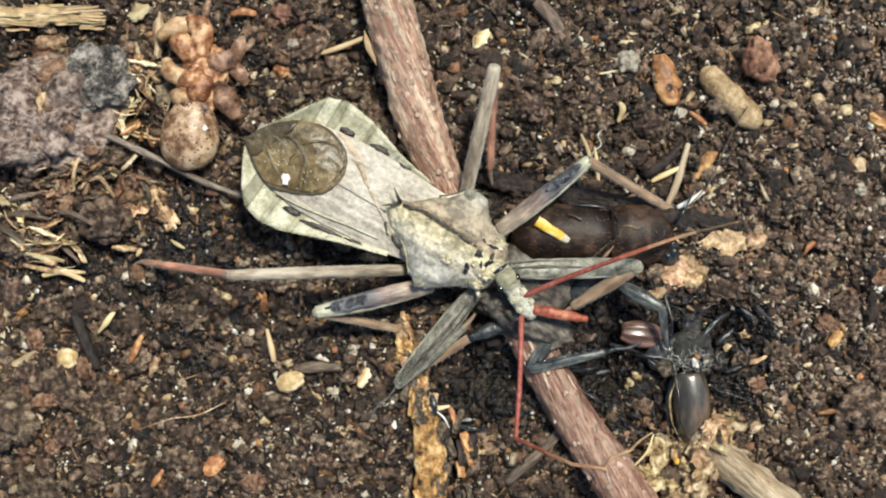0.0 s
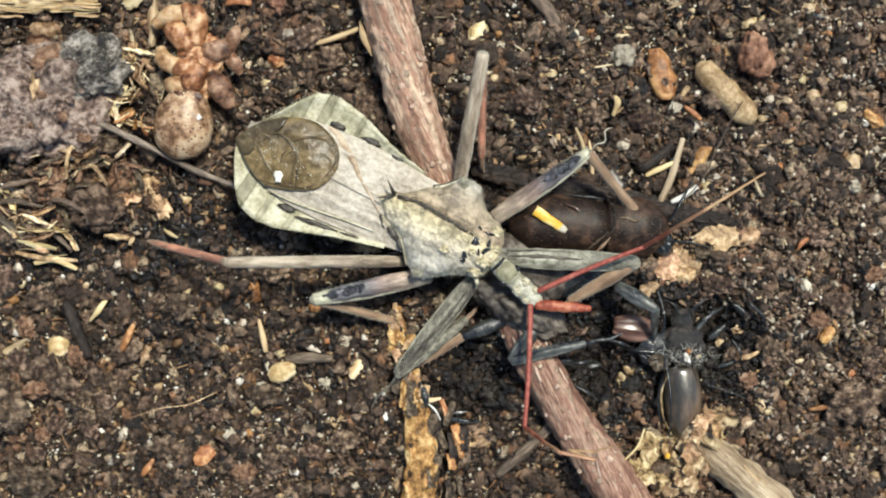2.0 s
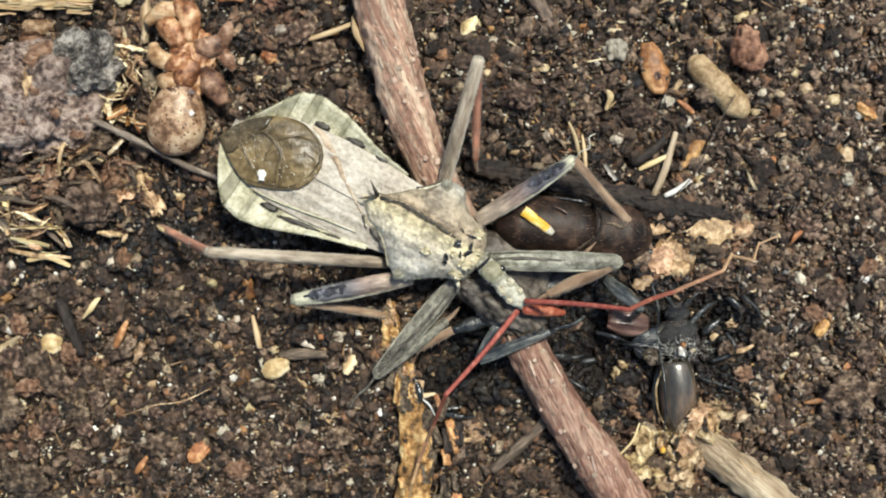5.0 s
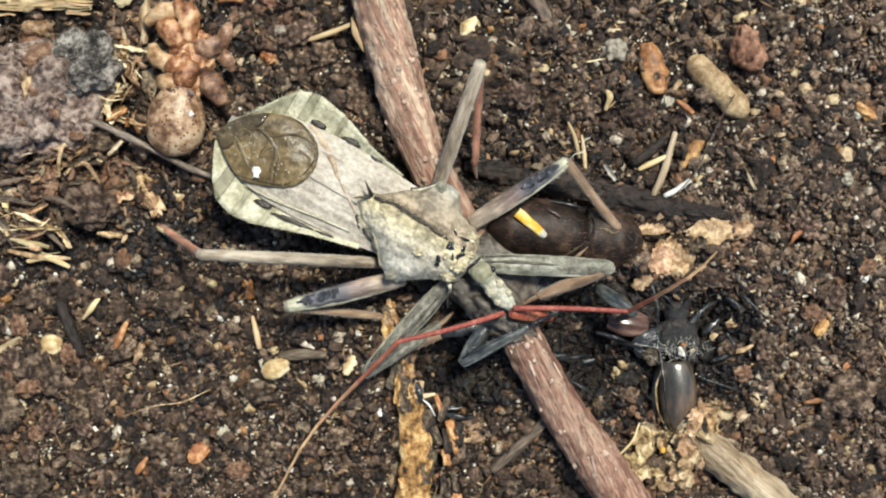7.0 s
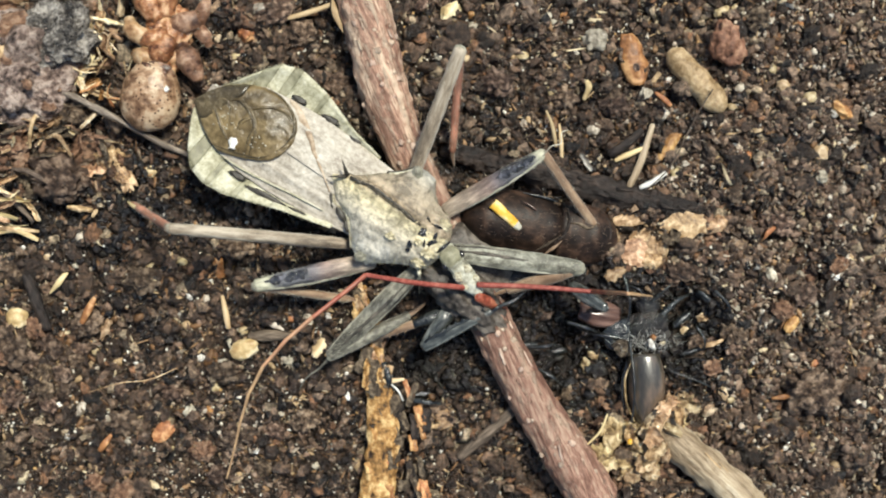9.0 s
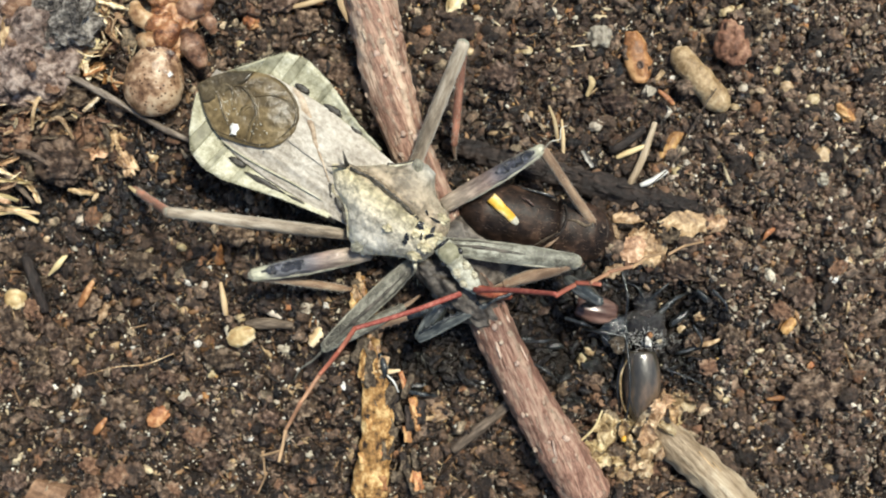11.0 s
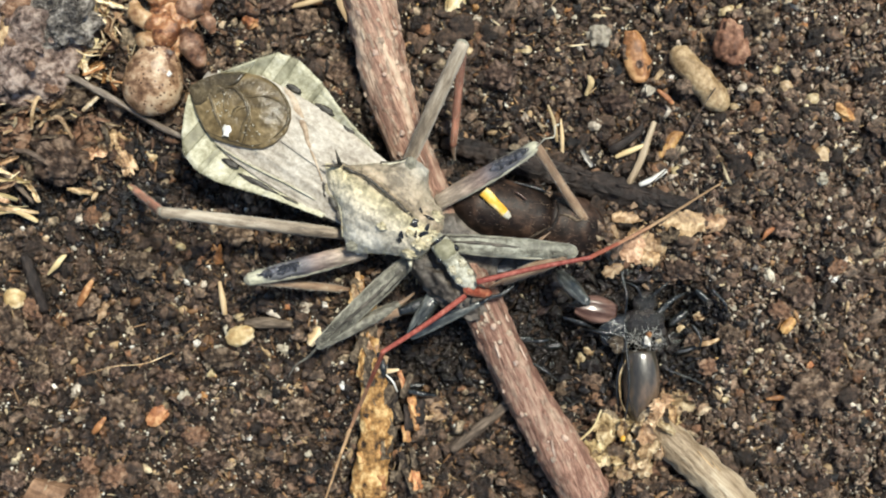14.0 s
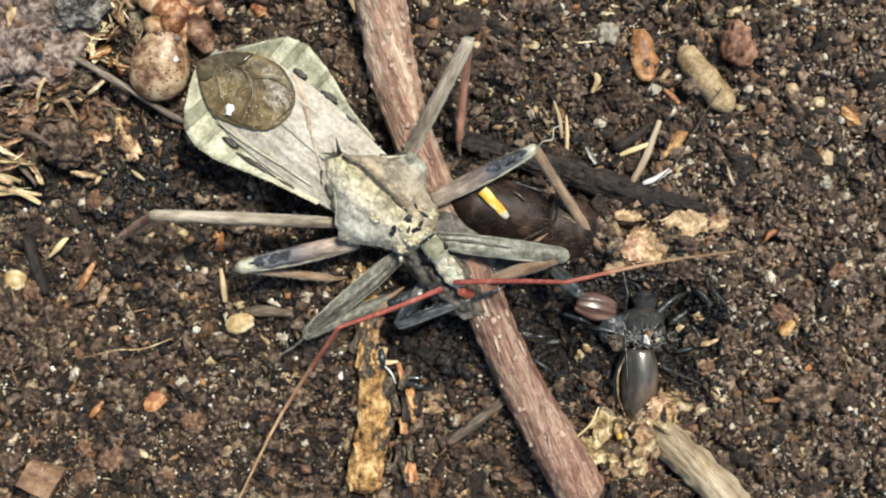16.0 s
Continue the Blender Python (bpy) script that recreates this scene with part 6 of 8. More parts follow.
# ---- the dead ground beetle ----
def build_dead_beetle():
    x, y = (21.8, -11.8)
    d = tagged(holder("beetle", x, y, 0.35, 6), "dead black ground beetle half buried in soil", "beetle")
    dome = []
    for q in np.linspace(0, 1, 24):
        w = 1.85 * math.sin(math.pi * (0.2 + 0.78 * q)) ** 0.5
        dome.append([Vector((w * math.cos(a) + 0.15 * math.sin(2.4 * q), -6.9 * q, (1.75 if math.sin(a) > 0 else 0.5) * math.sin(a) * w / 1.95 * (1.0 - 0.25 * q) + 0.05 * noise.noise(Vector((w * math.cos(a), 4 * q, 1))))) for a in np.linspace(0, 2 * math.pi, 28, False)])
    shell = part("wing_case", ring_mesh(dome), SHELL_DARK, d, "domed olive-brown wing case with a broad sheen")
    place(shell, -0.2, 0.3, 0.45, -3, 0, -6)
    part("seam", tube([(-0.95, -0.6, 1.42), (-1.15, -2.4, 1.4), (-0.95, -4.6, 1.25), (-0.3, -6.3, 0.75)], [0.04, 0.06, 0.06, 0.03], 20, 6), PREY_BLACK, shell, "fine dark seam")
    part("rim", tube([(-1.3, -0.8, 0.8), (-1.85, -2.4, 0.75), (-1.72, -4.6, 0.5), (-1.0, -6.4, 0.3)], [0.05, 0.11, 0.1, 0.05], 20, 6), CRUST, shell, "pale gold shell rim")
    place(part("thorax", lump(2.1, 1.8, 1.0, 0.25, 5.0, 4), HUMUS, d, "matt black thorax"), 0.3, 2.7, 0.1)
    place(part("head", lump(1.2, 1.1, 0.7, 0.3, 8.0, 3), HUMUS, d), 0.6, 4.7, -0.1)
    rows = [[(4.0 * (q - 0.5), 1.35 * math.cos(a) * (0.6 + 0.4 * math.sin(math.pi * q)), 0.75 * math.sin(a) * (0.6 + 0.4 * math.sin(math.pi * q)) + 0.045 * math.sin(8 * a)) for a in np.linspace(0.1, 3.04, 30)] for q in np.linspace(0, 1, 16)]
    place(part("shell_piece", slab(rows, 0.18), SHELL_RED, d, "ribbed reddish brown shell piece"), -4.2, 4.4, 0.35, -14, 0, 6)
    place(part("shell_piece", lump(1.7, 1.2, 0.6, 0.35, 12.0, 3), PREY_BLACK, d, "black shell piece"), -2.4, 2.4, 0.2, 30)
    skin = [[(1.5 * (i / 6 - 0.5) + 0.2 * math.sin(3 * j), 2.0 * (j / 6 - 0.5) * (1 - 0.3 * abs(i / 3 - 1)), 0.3 * noise.noise(Vector((i * 0.6, j * 0.6, 8)))) for j in range(7)] for i in range(7)]
    place(part("skin", slab(skin, 0.08), BARK_GREY, d, "thin grey dry skin"), -2.3, 1.0, 1.2, 25, 15, -20)
    for k, (a, b, c) in enumerate((((-1.0, 1.6, 0.6), (-3.6, 2.2, 1.0), (-5.6, 2.6, -0.2)), ((-1.3, 0.4, 0.4), (-2.4, -2.4, 0.9), (-2.3, -5.8, 0.2)),
                                   ((1.2, 3.2, 0.6), (3.2, 5.0, 0.7), (5.0, 5.6, -0.6)))):
        part("leg", tube([a, b, c], [0.3, 0.24, 0.1], 18, 8, 1, 0.5, k * 2.0, None, 2.0), PREY_BLACK, d).matrix_basis = pose(0, 0, -0.35 * MM)
    for s, e in ((0.2, (-1.6, 7.0, 0.8)), (0.8, (3.0, 6.8, 0.8))):
        part("feeler", tube([(s, 5.2, 0.9), ((s + e[0]) / 2 + 0.3, 6.4, 1.5), e], [0.12, 0.1, 0.06], 12, 6), PREY_BLACK, d)
    tuft = None
    g = np.random.default_rng(5)
    for k in range(150):
        a, r, ox, oy = g.uniform(0, 6.28), g.uniform(0.3, 1.1), g.normal(0.2, 1.3), g.normal(0.2, 0.5)
        tuft = spike((ox, 1.1 + oy, 1.3), (ox + r * math.cos(a), 1.1 + oy + r * math.sin(a), 1.3 + g.uniform(-0.3, 0.5)), 0.02, tuft, 3)
    place(part("grain", lump(0.3, 0.5, 0.3, 0.4, 4.0, 3), QUARTZ, d, "whitish grain in the tuft"), 0.3, 1.3, 1.8, 10)
    place(part("grain", lump(0.25, 0.3, 0.25, 0.4, 5.0, 3), CHIP_ORANGE, d, "orange grain in the tuft"), 0.55, 1.9, 1.7, 40)
    part("tuft", tuft, WHITE, d, "fine white fungus tuft")
    # black needles and crumbs lying round the dead beetle
    needle = lambda a, b, h, r0: lying("needle", [(*a, h), ((a[0] + b[0]) / 2 + 0.3, (a[1] + b[1]) / 2, h + 0.5), (*b, h - 0.3)], [r0, r0 * 0.9, r0 * 0.5], PREY_BLACK, "thin glossy black leg piece on wet soil", "fragment", 18, 7, 1.0, 0.3, r0 * 50, 1.5, "shell fragments")
    for a, b, h, r0 in (((19.1, -4.1), (19.7, -8.8), 2.4, 0.14), ((20.0, -10.4), (20.4, -19.0), 2.0, 0.12), ((24.1, -13.1), (28.6, -14.7), 0.5, 0.1), ((28.1, -5.3), (29.8, -7.8), 1.0, 0.16),
                        ((10.4, -11.3), (13.2, -10.9), 1.2, 0.22), ((11.0, -13.1), (13.9, -14.8), 0.8, 0.18), ((26.5, -8.8), (27.3, -11.2), 0.9, 0.14), ((-3.0, -13.2), (-2.6, -16.1), 1.8, 0.34), ((-0.8, -16.5), (2.5, -16.9), 1.4, 0.3), ((14.2, -8.8), (16.9, -9.6), 1.2, 0.2)):
        needle(a, b, h, r0)
    for k, (q, r0, m) in enumerate((((17.4, -14.7), 0.8, CLOD), ((18.1, -16.1), 0.7, LEAF_DRY), ((16.3, -13.1), 0.6, CRUST), ((16.9, -12.0), 0.45, CRUST), ((27.6, -7.9), 0.6, CRUST), ((25.3, -6.4), 0.3, QUARTZ), ((27.2, -6.0), 0.25, QUARTZ), ((27.8, -9.6), 0.28, QUARTZ), ((12.3, -8.3), 0.6, CLOD), ((14.5, -15.8), 0.7, CLOD), ((15.8, -10.5), 0.35, QUARTZ))):
        stone("crumb", *q, r0 * 1.2, r0 * 0.8, r0 * 0.6, 50 * k, m, "small ragged crumb on wet black soil", "crumb", 0.6, 400.0 + 3 * k, 0.1, 3, "crumbs on the soil", 1.6)
    # black shell bits and legs below the bug
    for k, (q, rx, ry, turn) in enumerate((((9.9, -11.3), 1.6, 0.5, 8), ((-2.5, -15.3), 0.6, 1.5, 10), ((0.5, -16.3), 1.5, 0.35, 0), ((13.7, -11.8), 1.0, 0.4, 10), ((25.7, -8.3), 1.3, 0.5, 40), ((27.6, -6.1), 1.1, 0.4, -40), ((26.5, -11.2), 1.4, 0.3, 20))):
        tagged(place(part("shell_fragment", lump(rx, ry, 0.45, 0.15, 40.0 + k, 3), PREY_BLACK), q[0], q[1], ground_z(*q) + 0.5, turn), "glossy black insect shell fragment on soil", "fragment", "shell fragments")


build_dead_beetle()


# ---- joint tables of what moves: seconds, then points in millimetres ----
BODY = [
    (0, -5.95, 3.93, -30.00),
    (0.5, -5.87, 3.98, -29.81),
    (1, -5.76, 3.94, -28.80),
    (1.5, -5.79, 3.86, -27.61),
    (2, -5.86, 3.89, -26.51),
    (2.5, -5.87, 3.78, -26.38),
    (3, -5.76, 3.52, -25.23),
    (3.5, -5.81, 3.63, -25.04),
    (4, -6.48, 3.25, -26.66),
    (6.5, -7.23, 3.35, -29.96),
    (7, -7.31, 3.35, -29.59),
    (7.5, -7.24, 3.38, -29.79),
    (8, -7.38, 3.56, -30.89),
    (8.5, -7.26, 3.50, -31.60),
    (9, -7.25, 3.54, -32.08),
    (11.5, -7.39, 3.47, -32.96),
    (12, -7.43, 3.51, -32.92),
    (12.5, -7.43, 3.49, -32.55),
    (13, -7.80, 3.39, -30.99),
    (13.5, -7.85, 3.44, -31.34),
    (14, -7.86, 3.45, -31.62),
    (14.5, -8.22, 3.53, -32.62),
    (15, -8.24, 3.51, -34.65),
    (15.5, -8.24, 3.56, -34.82),
    (16, -8.37, 3.56, -35.15),
]
LEG_LEFT_MID_HIP = (9.29, 3.08, 4.20)
LEG_LEFT_MID = [
    (0, (11.44, 8.14, 6.00), (19.87, 3.95, 0.80)),
    (1.5, (11.60, 8.34, 6.00), (19.72, 0.20, 0.80)),
    (3.5, (12.10, 7.45, 6.00), (20.23, -0.30, 0.80)),
    (7, (10.83, 6.97, 6.00), (17.62, -0.81, 0.80)),
    (9, (10.85, 6.69, 6.00), (17.74, -1.40, 0.80)),
    (12.5, (10.51, 6.62, 6.00), (17.61, -1.48, 0.80)),
    (14.5, (9.87, 6.72, 6.00), (16.66, -1.13, 0.80)),
    (16, (9.79, 6.20, 6.00), (16.97, -2.33, 0.80)),
]
LEG_LEFT_FORE_HIP = (11.12, -0.09, 4.20)
LEG_LEFT_FORE = [
    (0, (16.04, -1.43, 5.00), (10.22, -5.24, 3.50)),
    (1.5, (16.29, -1.54, 5.00), (10.71, -5.49, 3.50)),
    (3.5, (16.66, -1.72, 5.00), (10.34, -4.92, 3.50)),
    (7, (15.20, -2.67, 5.00), (7.80, -5.60, 3.50)),
    (9, (14.33, -3.59, 5.00), (8.82, -5.65, 3.50)),
    (12.5, (14.11, -3.26, 5.00), (8.41, -5.76, 3.50)),
    (14.5, (13.57, -2.37, 5.00), (7.92, -5.65, 3.50)),
    (16, (12.81, -3.30, 5.00), (6.92, -6.11, 3.50)),
]
LEG_RIGHT_FORE_HIP = (10.14, -2.89, 4.20)
LEG_RIGHT_FORE = [
    (0, (-6.06, -12.57, 4.00), (0.77, -6.62, 2.50)),
    (1.5, (-5.17, -12.31, 4.00), (-0.01, -8.12, 2.50)),
    (3.5, (-5.08, -11.95, 4.00), (0.65, -7.30, 2.50)),
    (7, (-7.36, -12.45, 4.00), (-1.12, -8.33, 2.50)),
    (9, (-8.14, -12.74, 4.00), (-0.51, -8.39, 2.50)),
    (12.5, (-8.13, -12.82, 4.00), (-1.14, -8.53, 2.50)),
    (14.5, (-8.86, -12.74, 4.00), (-1.63, -8.43, 2.50)),
    (16, (-9.76, -12.81, 4.00), (-2.35, -8.56, 2.50)),
]
LEG_RIGHT_MID_HIP = (6.25, -4.55, 3.80)
LEG_RIGHT_MID = [
    (0, (-13.01, -5.52, 6.50), (-5.42, -7.53, 0.80)),
    (1.5, (-12.87, -5.28, 6.50), (-5.41, -7.52, 0.80)),
    (3.5, (-12.77, -5.24, 6.50), (-5.26, -7.43, 0.80)),
    (7, (-13.76, -6.11, 6.50), (-5.46, -7.48, 0.80)),
    (9, (-13.86, -6.00, 6.50), (-5.38, -7.48, 0.80)),
    (12.5, (-13.94, -6.35, 6.50), (-5.54, -7.40, 0.80)),
    (14.5, (-14.36, -6.76, 6.50), (-6.29, -7.48, 0.80)),
    (16, (-14.55, -6.56, 6.50), (-7.07, -7.44, 0.80)),
]
LEG_LEFT_HIND_HIP = (4.97, 3.97, 4.20)
LEG_LEFT_HIND = [
    (0, (2.84, 15.76, 8.50), (2.72, 6.75, 1.00)),
    (1.5, (2.21, 16.42, 8.50), (2.51, 6.87, 1.00)),
    (3.5, (2.41, 15.50, 8.50), (2.61, 7.38, 1.00)),
    (7, (2.78, 15.14, 8.50), (2.55, 6.64, 1.00)),
    (9, (2.80, 15.04, 8.50), (2.68, 6.35, 1.00)),
    (12.5, (2.70, 15.07, 8.50), (2.68, 6.39, 1.00)),
    (14.5, (2.89, 15.05, 8.50), (2.72, 6.25, 1.00)),
    (16, (2.83, 15.10, 8.50), (2.79, 6.60, 1.00)),
]
LEG_RIGHT_HIND_HIP = (3.72, -4.38, 3.60)
LEG_RIGHT_HIND = [
    (0, (-20.02, -2.08, 9.50), (-31.42, -0.91, -0.20)),
    (1.5, (-19.56, -2.05, 9.50), (-30.09, -0.42, -0.20)),
    (3.5, (-20.05, -1.36, 9.50), (-27.35, 0.80, -0.20)),
    (7, (-21.97, -1.55, 9.50), (-27.31, 0.90, -0.20)),
    (9, (-21.65, -1.35, 9.50), (-27.23, 0.75, -0.20)),
    (12.5, (-21.52, -1.23, 9.50), (-27.20, 0.72, -0.20)),
    (14.6, (-22.43, -1.40, 9.50), (-27.57, 0.87, -0.20)),
    (15.0, (-21.42, -5.75, 5.50), (-33.80, -9.52, 3.00)),
    (15.3, (-22.84, -3.56, 7.50), (-32.52, -6.19, 1.00)),
    (16, (-22.55, -2.91, 9.50), (-28.40, -5.32, -0.20)),
]
ANTENNA_LEFT = [
    (0, (5.6, -4.1, 6.2), (13.9, -0.5, 11.1), (19.9, 1.3, 5.1), (24.1, 2.6, 11.3)),
    (0.5, (6.9, -3.9, 6.2), (15.9, -1.3, 10.6), (22.2, 0.5, 5.1), (25.5, 2.4, 11.7)),
    (1, (7.2, -4.7, 6.2), (15.7, -3.0, 11.7), (22.3, -0.8, 6.8), (26.3, 1.5, 12.8)),
    (1.5, (6.9, -5.2, 6.2), (11.9, -5.0, 15.2), (19.3, -0.7, 16.6), (25.8, 2.6, 18.5)),
    (2, (7.7, -4.2, 6.2), (17.0, -0.1, 7.7), (21.1, 3.1, 14.5), (27.0, 6.5, 11.0)),
    (2.5, (7.5, -3.8, 6.2), (16.7, 0.4, 7.8), (22.7, 3.0, 13.4), (28.8, 5.1, 9.3)),
    (3, (8.3, -5.0, 6.2), (15.0, -5.4, 14.0), (22.5, -1.7, 12.3), (28.1, 3.2, 14.0)),
    (3.5, (8.8, -5.0, 6.2), (16.2, -5.3, 13.4), (23.8, -1.8, 15.2), (30.5, 1.7, 14.1)),
    (4, (7.6, -5.3, 6.2), (14.8, -6.1, 13.6), (22.8, -3.3, 12.4), (29.1, 0.6, 14.3)),
    (6.5, (6.4, -6.3, 6.2), (16.3, -6.2, 8.9), (20.5, -3.5, 15.9), (25.8, -0.8, 11.1)),
    (7, (6.1, -6.3, 6.2), (16.3, -6.5, 7.7), (20.3, -3.3, 14.6), (24.0, -1.1, 8.4)),
    (7.5, (6.4, -6.4, 6.2), (16.5, -5.6, 7.9), (20.1, -3.9, 15.5), (22.7, -3.5, 8.4)),
    (8, (5.6, -4.7, 6.2), (15.8, -4.4, 7.7), (18.4, -4.0, 15.9), (21.6, -4.7, 9.0)),
    (8.5, (5.4, -5.8, 6.2), (15.6, -5.9, 7.7), (17.1, -5.3, 16.0), (20.4, -4.6, 9.2)),
    (9, (5.3, -5.4, 6.2), (15.5, -5.6, 7.8), (17.2, -5.4, 16.0), (20.6, -5.8, 9.2)),
    (11.5, (5.3, -6.7, 6.2), (10.5, -6.3, 15.1), (17.7, -3.1, 11.6), (24.4, -0.0, 13.4)),
    (12, (5.4, -6.6, 6.2), (10.4, -5.5, 15.2), (17.5, -2.9, 11.1), (24.1, 0.4, 12.8)),
    (12.5, (5.7, -6.5, 6.2), (12.8, -6.1, 13.7), (19.5, -2.9, 9.4), (25.9, 0.8, 11.1)),
    (13, (5.7, -6.2, 6.2), (15.1, -3.0, 8.8), (21.1, 0.7, 3.8), (27.0, 5.1, 5.6)),
    (13.5, (5.7, -6.5, 6.2), (15.4, -3.3, 7.5), (22.2, 0.4, 3.9), (26.9, 3.7, 8.9)),
    (14, (5.6, -5.8, 6.2), (15.4, -3.0, 7.5), (21.5, 0.2, 2.4), (27.5, 4.6, 4.2)),
    (14.5, (4.2, -5.7, 6.2), (10.8, -4.4, 14.0), (16.4, -3.2, 7.6), (23.4, -0.7, 9.2)),
    (15, (4.2, -6.2, 6.2), (13.2, -5.4, 11.1), (20.1, -3.9, 6.3), (25.5, -2.2, 11.4)),
    (15.5, (3.9, -6.1, 6.2), (13.2, -5.4, 10.4), (20.6, -4.0, 6.2), (26.2, -2.4, 11.1)),
    (16, (3.5, -6.6, 6.2), (13.0, -5.6, 10.1), (21.0, -3.2, 8.3), (27.1, -1.6, 12.6)),
]
ANTENNA_RIGHT = [
    (0, (5.5, -5.9, 6.2), (4.9, -16.7, 7.9), (10.7, -17.8, 16.0), (17.2, -16.2, 7.5)),
    (0.5, (5.8, -6.0, 6.2), (7.1, -16.7, 8.0), (11.8, -16.5, 16.0), (18.1, -14.3, 7.5)),
    (1, (6.5, -6.0, 6.2), (9.1, -16.5, 8.1), (13.7, -15.1, 16.0), (19.8, -11.4, 7.9)),
    (1.5, (6.5, -6.2, 6.2), (9.2, -16.7, 8.1), (13.4, -15.4, 16.0), (19.1, -11.5, 7.7)),
    (2, (7.0, -5.5, 6.2), (6.5, -16.4, 7.8), (9.6, -17.3, 16.0), (14.8, -18.1, 6.6)),
    (2.5, (6.8, -5.2, 6.2), (6.3, -13.8, 13.1), (11.4, -19.4, 4.4), (14.4, -16.9, 14.4)),
    (3, (7.7, -5.9, 6.2), (8.2, -16.7, 8.0), (12.4, -16.5, 16.0), (16.7, -15.5, 6.1)),
    (3.5, (8.1, -6.0, 6.2), (9.7, -16.7, 8.0), (12.3, -16.2, 16.0), (15.9, -13.4, 6.2)),
    (4, (7.6, -6.4, 6.2), (7.1, -14.9, 13.1), (10.7, -19.5, 3.2), (13.0, -17.9, 13.6)),
    (4.2, (7.0, -6.7, 6.2), (3.9, -13.9, 13.8), (5.9, -19.1, 3.8), (7.3, -19.3, 14.5)),
    (5.2, (6.2, -6.6, 6.2), (-0.9, -13.1, 11.4), (-4.7, -20.8, 3.7), (-6.1, -24.3, 13.8)),
    (6.5, (5.5, -6.6, 6.2), (-5.1, -8.6, 8.1), (-12.5, -16.7, 4.6), (-16.2, -22.3, 13.1)),
    (7, (5.1, -6.8, 6.2), (-4.1, -9.0, 11.8), (-11.6, -16.9, 7.9), (-14.5, -22.3, 16.0)),
    (7.5, (5.6, -6.4, 6.2), (-3.1, -6.5, 12.9), (-10.7, -14.1, 8.7), (-14.5, -22.8, 13.9)),
    (8, (4.3, -5.0, 6.2), (-3.8, -3.5, 13.4), (-12.0, -11.4, 15.2), (-14.0, -21.0, 10.8)),
    (8.5, (4.3, -6.0, 6.2), (-5.0, -5.9, 12.1), (-12.7, -14.1, 14.3), (-15.9, -23.3, 9.7)),
    (9, (4.0, -5.7, 6.2), (-4.5, -4.7, 13.1), (-12.6, -12.5, 15.3), (-15.7, -22.5, 12.5)),
    (11.5, (4.0, -7.2, 6.2), (-5.1, -11.4, 10.7), (-8.5, -17.6, 16.0), (-12.1, -26.2, 10.5)),
    (12, (4.2, -7.2, 6.2), (-5.5, -11.9, 8.3), (-9.3, -18.5, 16.0), (-12.4, -26.4, 9.3)),
    (12.5, (4.5, -7.2, 6.2), (-2.6, -11.9, 13.2), (-5.0, -17.9, 3.6), (-8.0, -26.1, 9.9)),
    (13, (4.7, -7.3, 6.2), (-1.9, -10.8, 14.3), (-4.5, -18.2, 5.9), (-6.5, -25.3, 13.8)),
    (13.5, (4.7, -7.3, 6.2), (-2.5, -11.3, 13.5), (-6.4, -19.0, 6.0), (-7.8, -25.2, 14.8)),
    (14, (4.5, -7.2, 6.2), (-2.3, -12.0, 13.4), (-5.1, -19.9, 5.5), (-6.5, -25.2, 14.9)),
    (14.5, (3.4, -6.1, 6.2), (-4.7, -8.1, 13.3), (-10.9, -16.5, 8.6), (-13.4, -24.8, 15.1)),
    (15, (3.2, -6.8, 6.2), (-5.7, -10.0, 11.9), (-12.1, -18.8, 8.4), (-13.9, -24.8, 16.0)),
    (15.5, (2.8, -6.7, 6.2), (-6.4, -11.4, 10.0), (-12.1, -20.4, 5.6), (-13.4, -25.7, 15.0)),
    (16, (2.3, -7.3, 6.2), (-6.2, -11.1, 12.1), (-11.0, -19.7, 6.1), (-13.2, -26.3, 14.4)),
]
PREY_FORE = [
    (0, (9.74, -6.05, 3.00), (6.38, -11.02, 3.60), (13.53, -9.22, 4.30)),
    (1.5, (9.45, -6.07, 3.00), (5.66, -11.09, 3.60), (12.78, -9.07, 4.30)),
    (3.5, (7.23, -6.02, 3.00), (4.34, -10.88, 3.60), (11.08, -8.95, 4.30)),
    (7, (4.57, -6.58, 3.00), (1.53, -11.39, 3.60), (7.76, -7.97, 4.30)),
    (9, (3.89, -6.47, 3.00), (0.90, -11.05, 3.60), (6.86, -7.77, 4.30)),
    (12.5, (3.20, -6.27, 3.00), (0.37, -11.26, 3.60), (6.66, -7.67, 4.30)),
    (14.5, (2.33, -5.87, 3.00), (-0.27, -11.06, 3.60), (5.78, -7.84, 4.30)),
    (16, (1.54, -5.92, 3.00), (-1.31, -11.04, 3.60), (5.07, -8.08, 4.30)),
]
PREY_MID = [
    (0, (14.98, -3.14, 3.20), (18.98, -5.45, 4.40), (19.79, -10.43, 1.20)),
    (1.5, (15.18, -3.84, 3.20), (18.69, -5.83, 4.40), (19.29, -9.19, 1.20)),
    (3.5, (15.36, -3.22, 3.20), (17.55, -5.26, 4.40), (18.22, -7.81, 1.20)),
    (7, (14.13, -4.53, 3.20), (15.81, -5.79, 4.40), (16.09, -7.51, 1.20)),
    (9, (14.09, -5.21, 3.20), (15.54, -6.16, 4.40), (16.02, -7.61, 1.20)),
    (12.5, (13.64, -4.90, 3.20), (15.13, -5.81, 4.40), (15.38, -7.52, 1.20)),
    (14.5, (13.13, -4.52, 3.20), (14.13, -5.73, 4.40), (14.36, -7.71, 1.20)),
    (16, (12.31, -4.32, 3.20), (13.60, -5.48, 4.40), (14.12, -7.15, 1.20)),
]
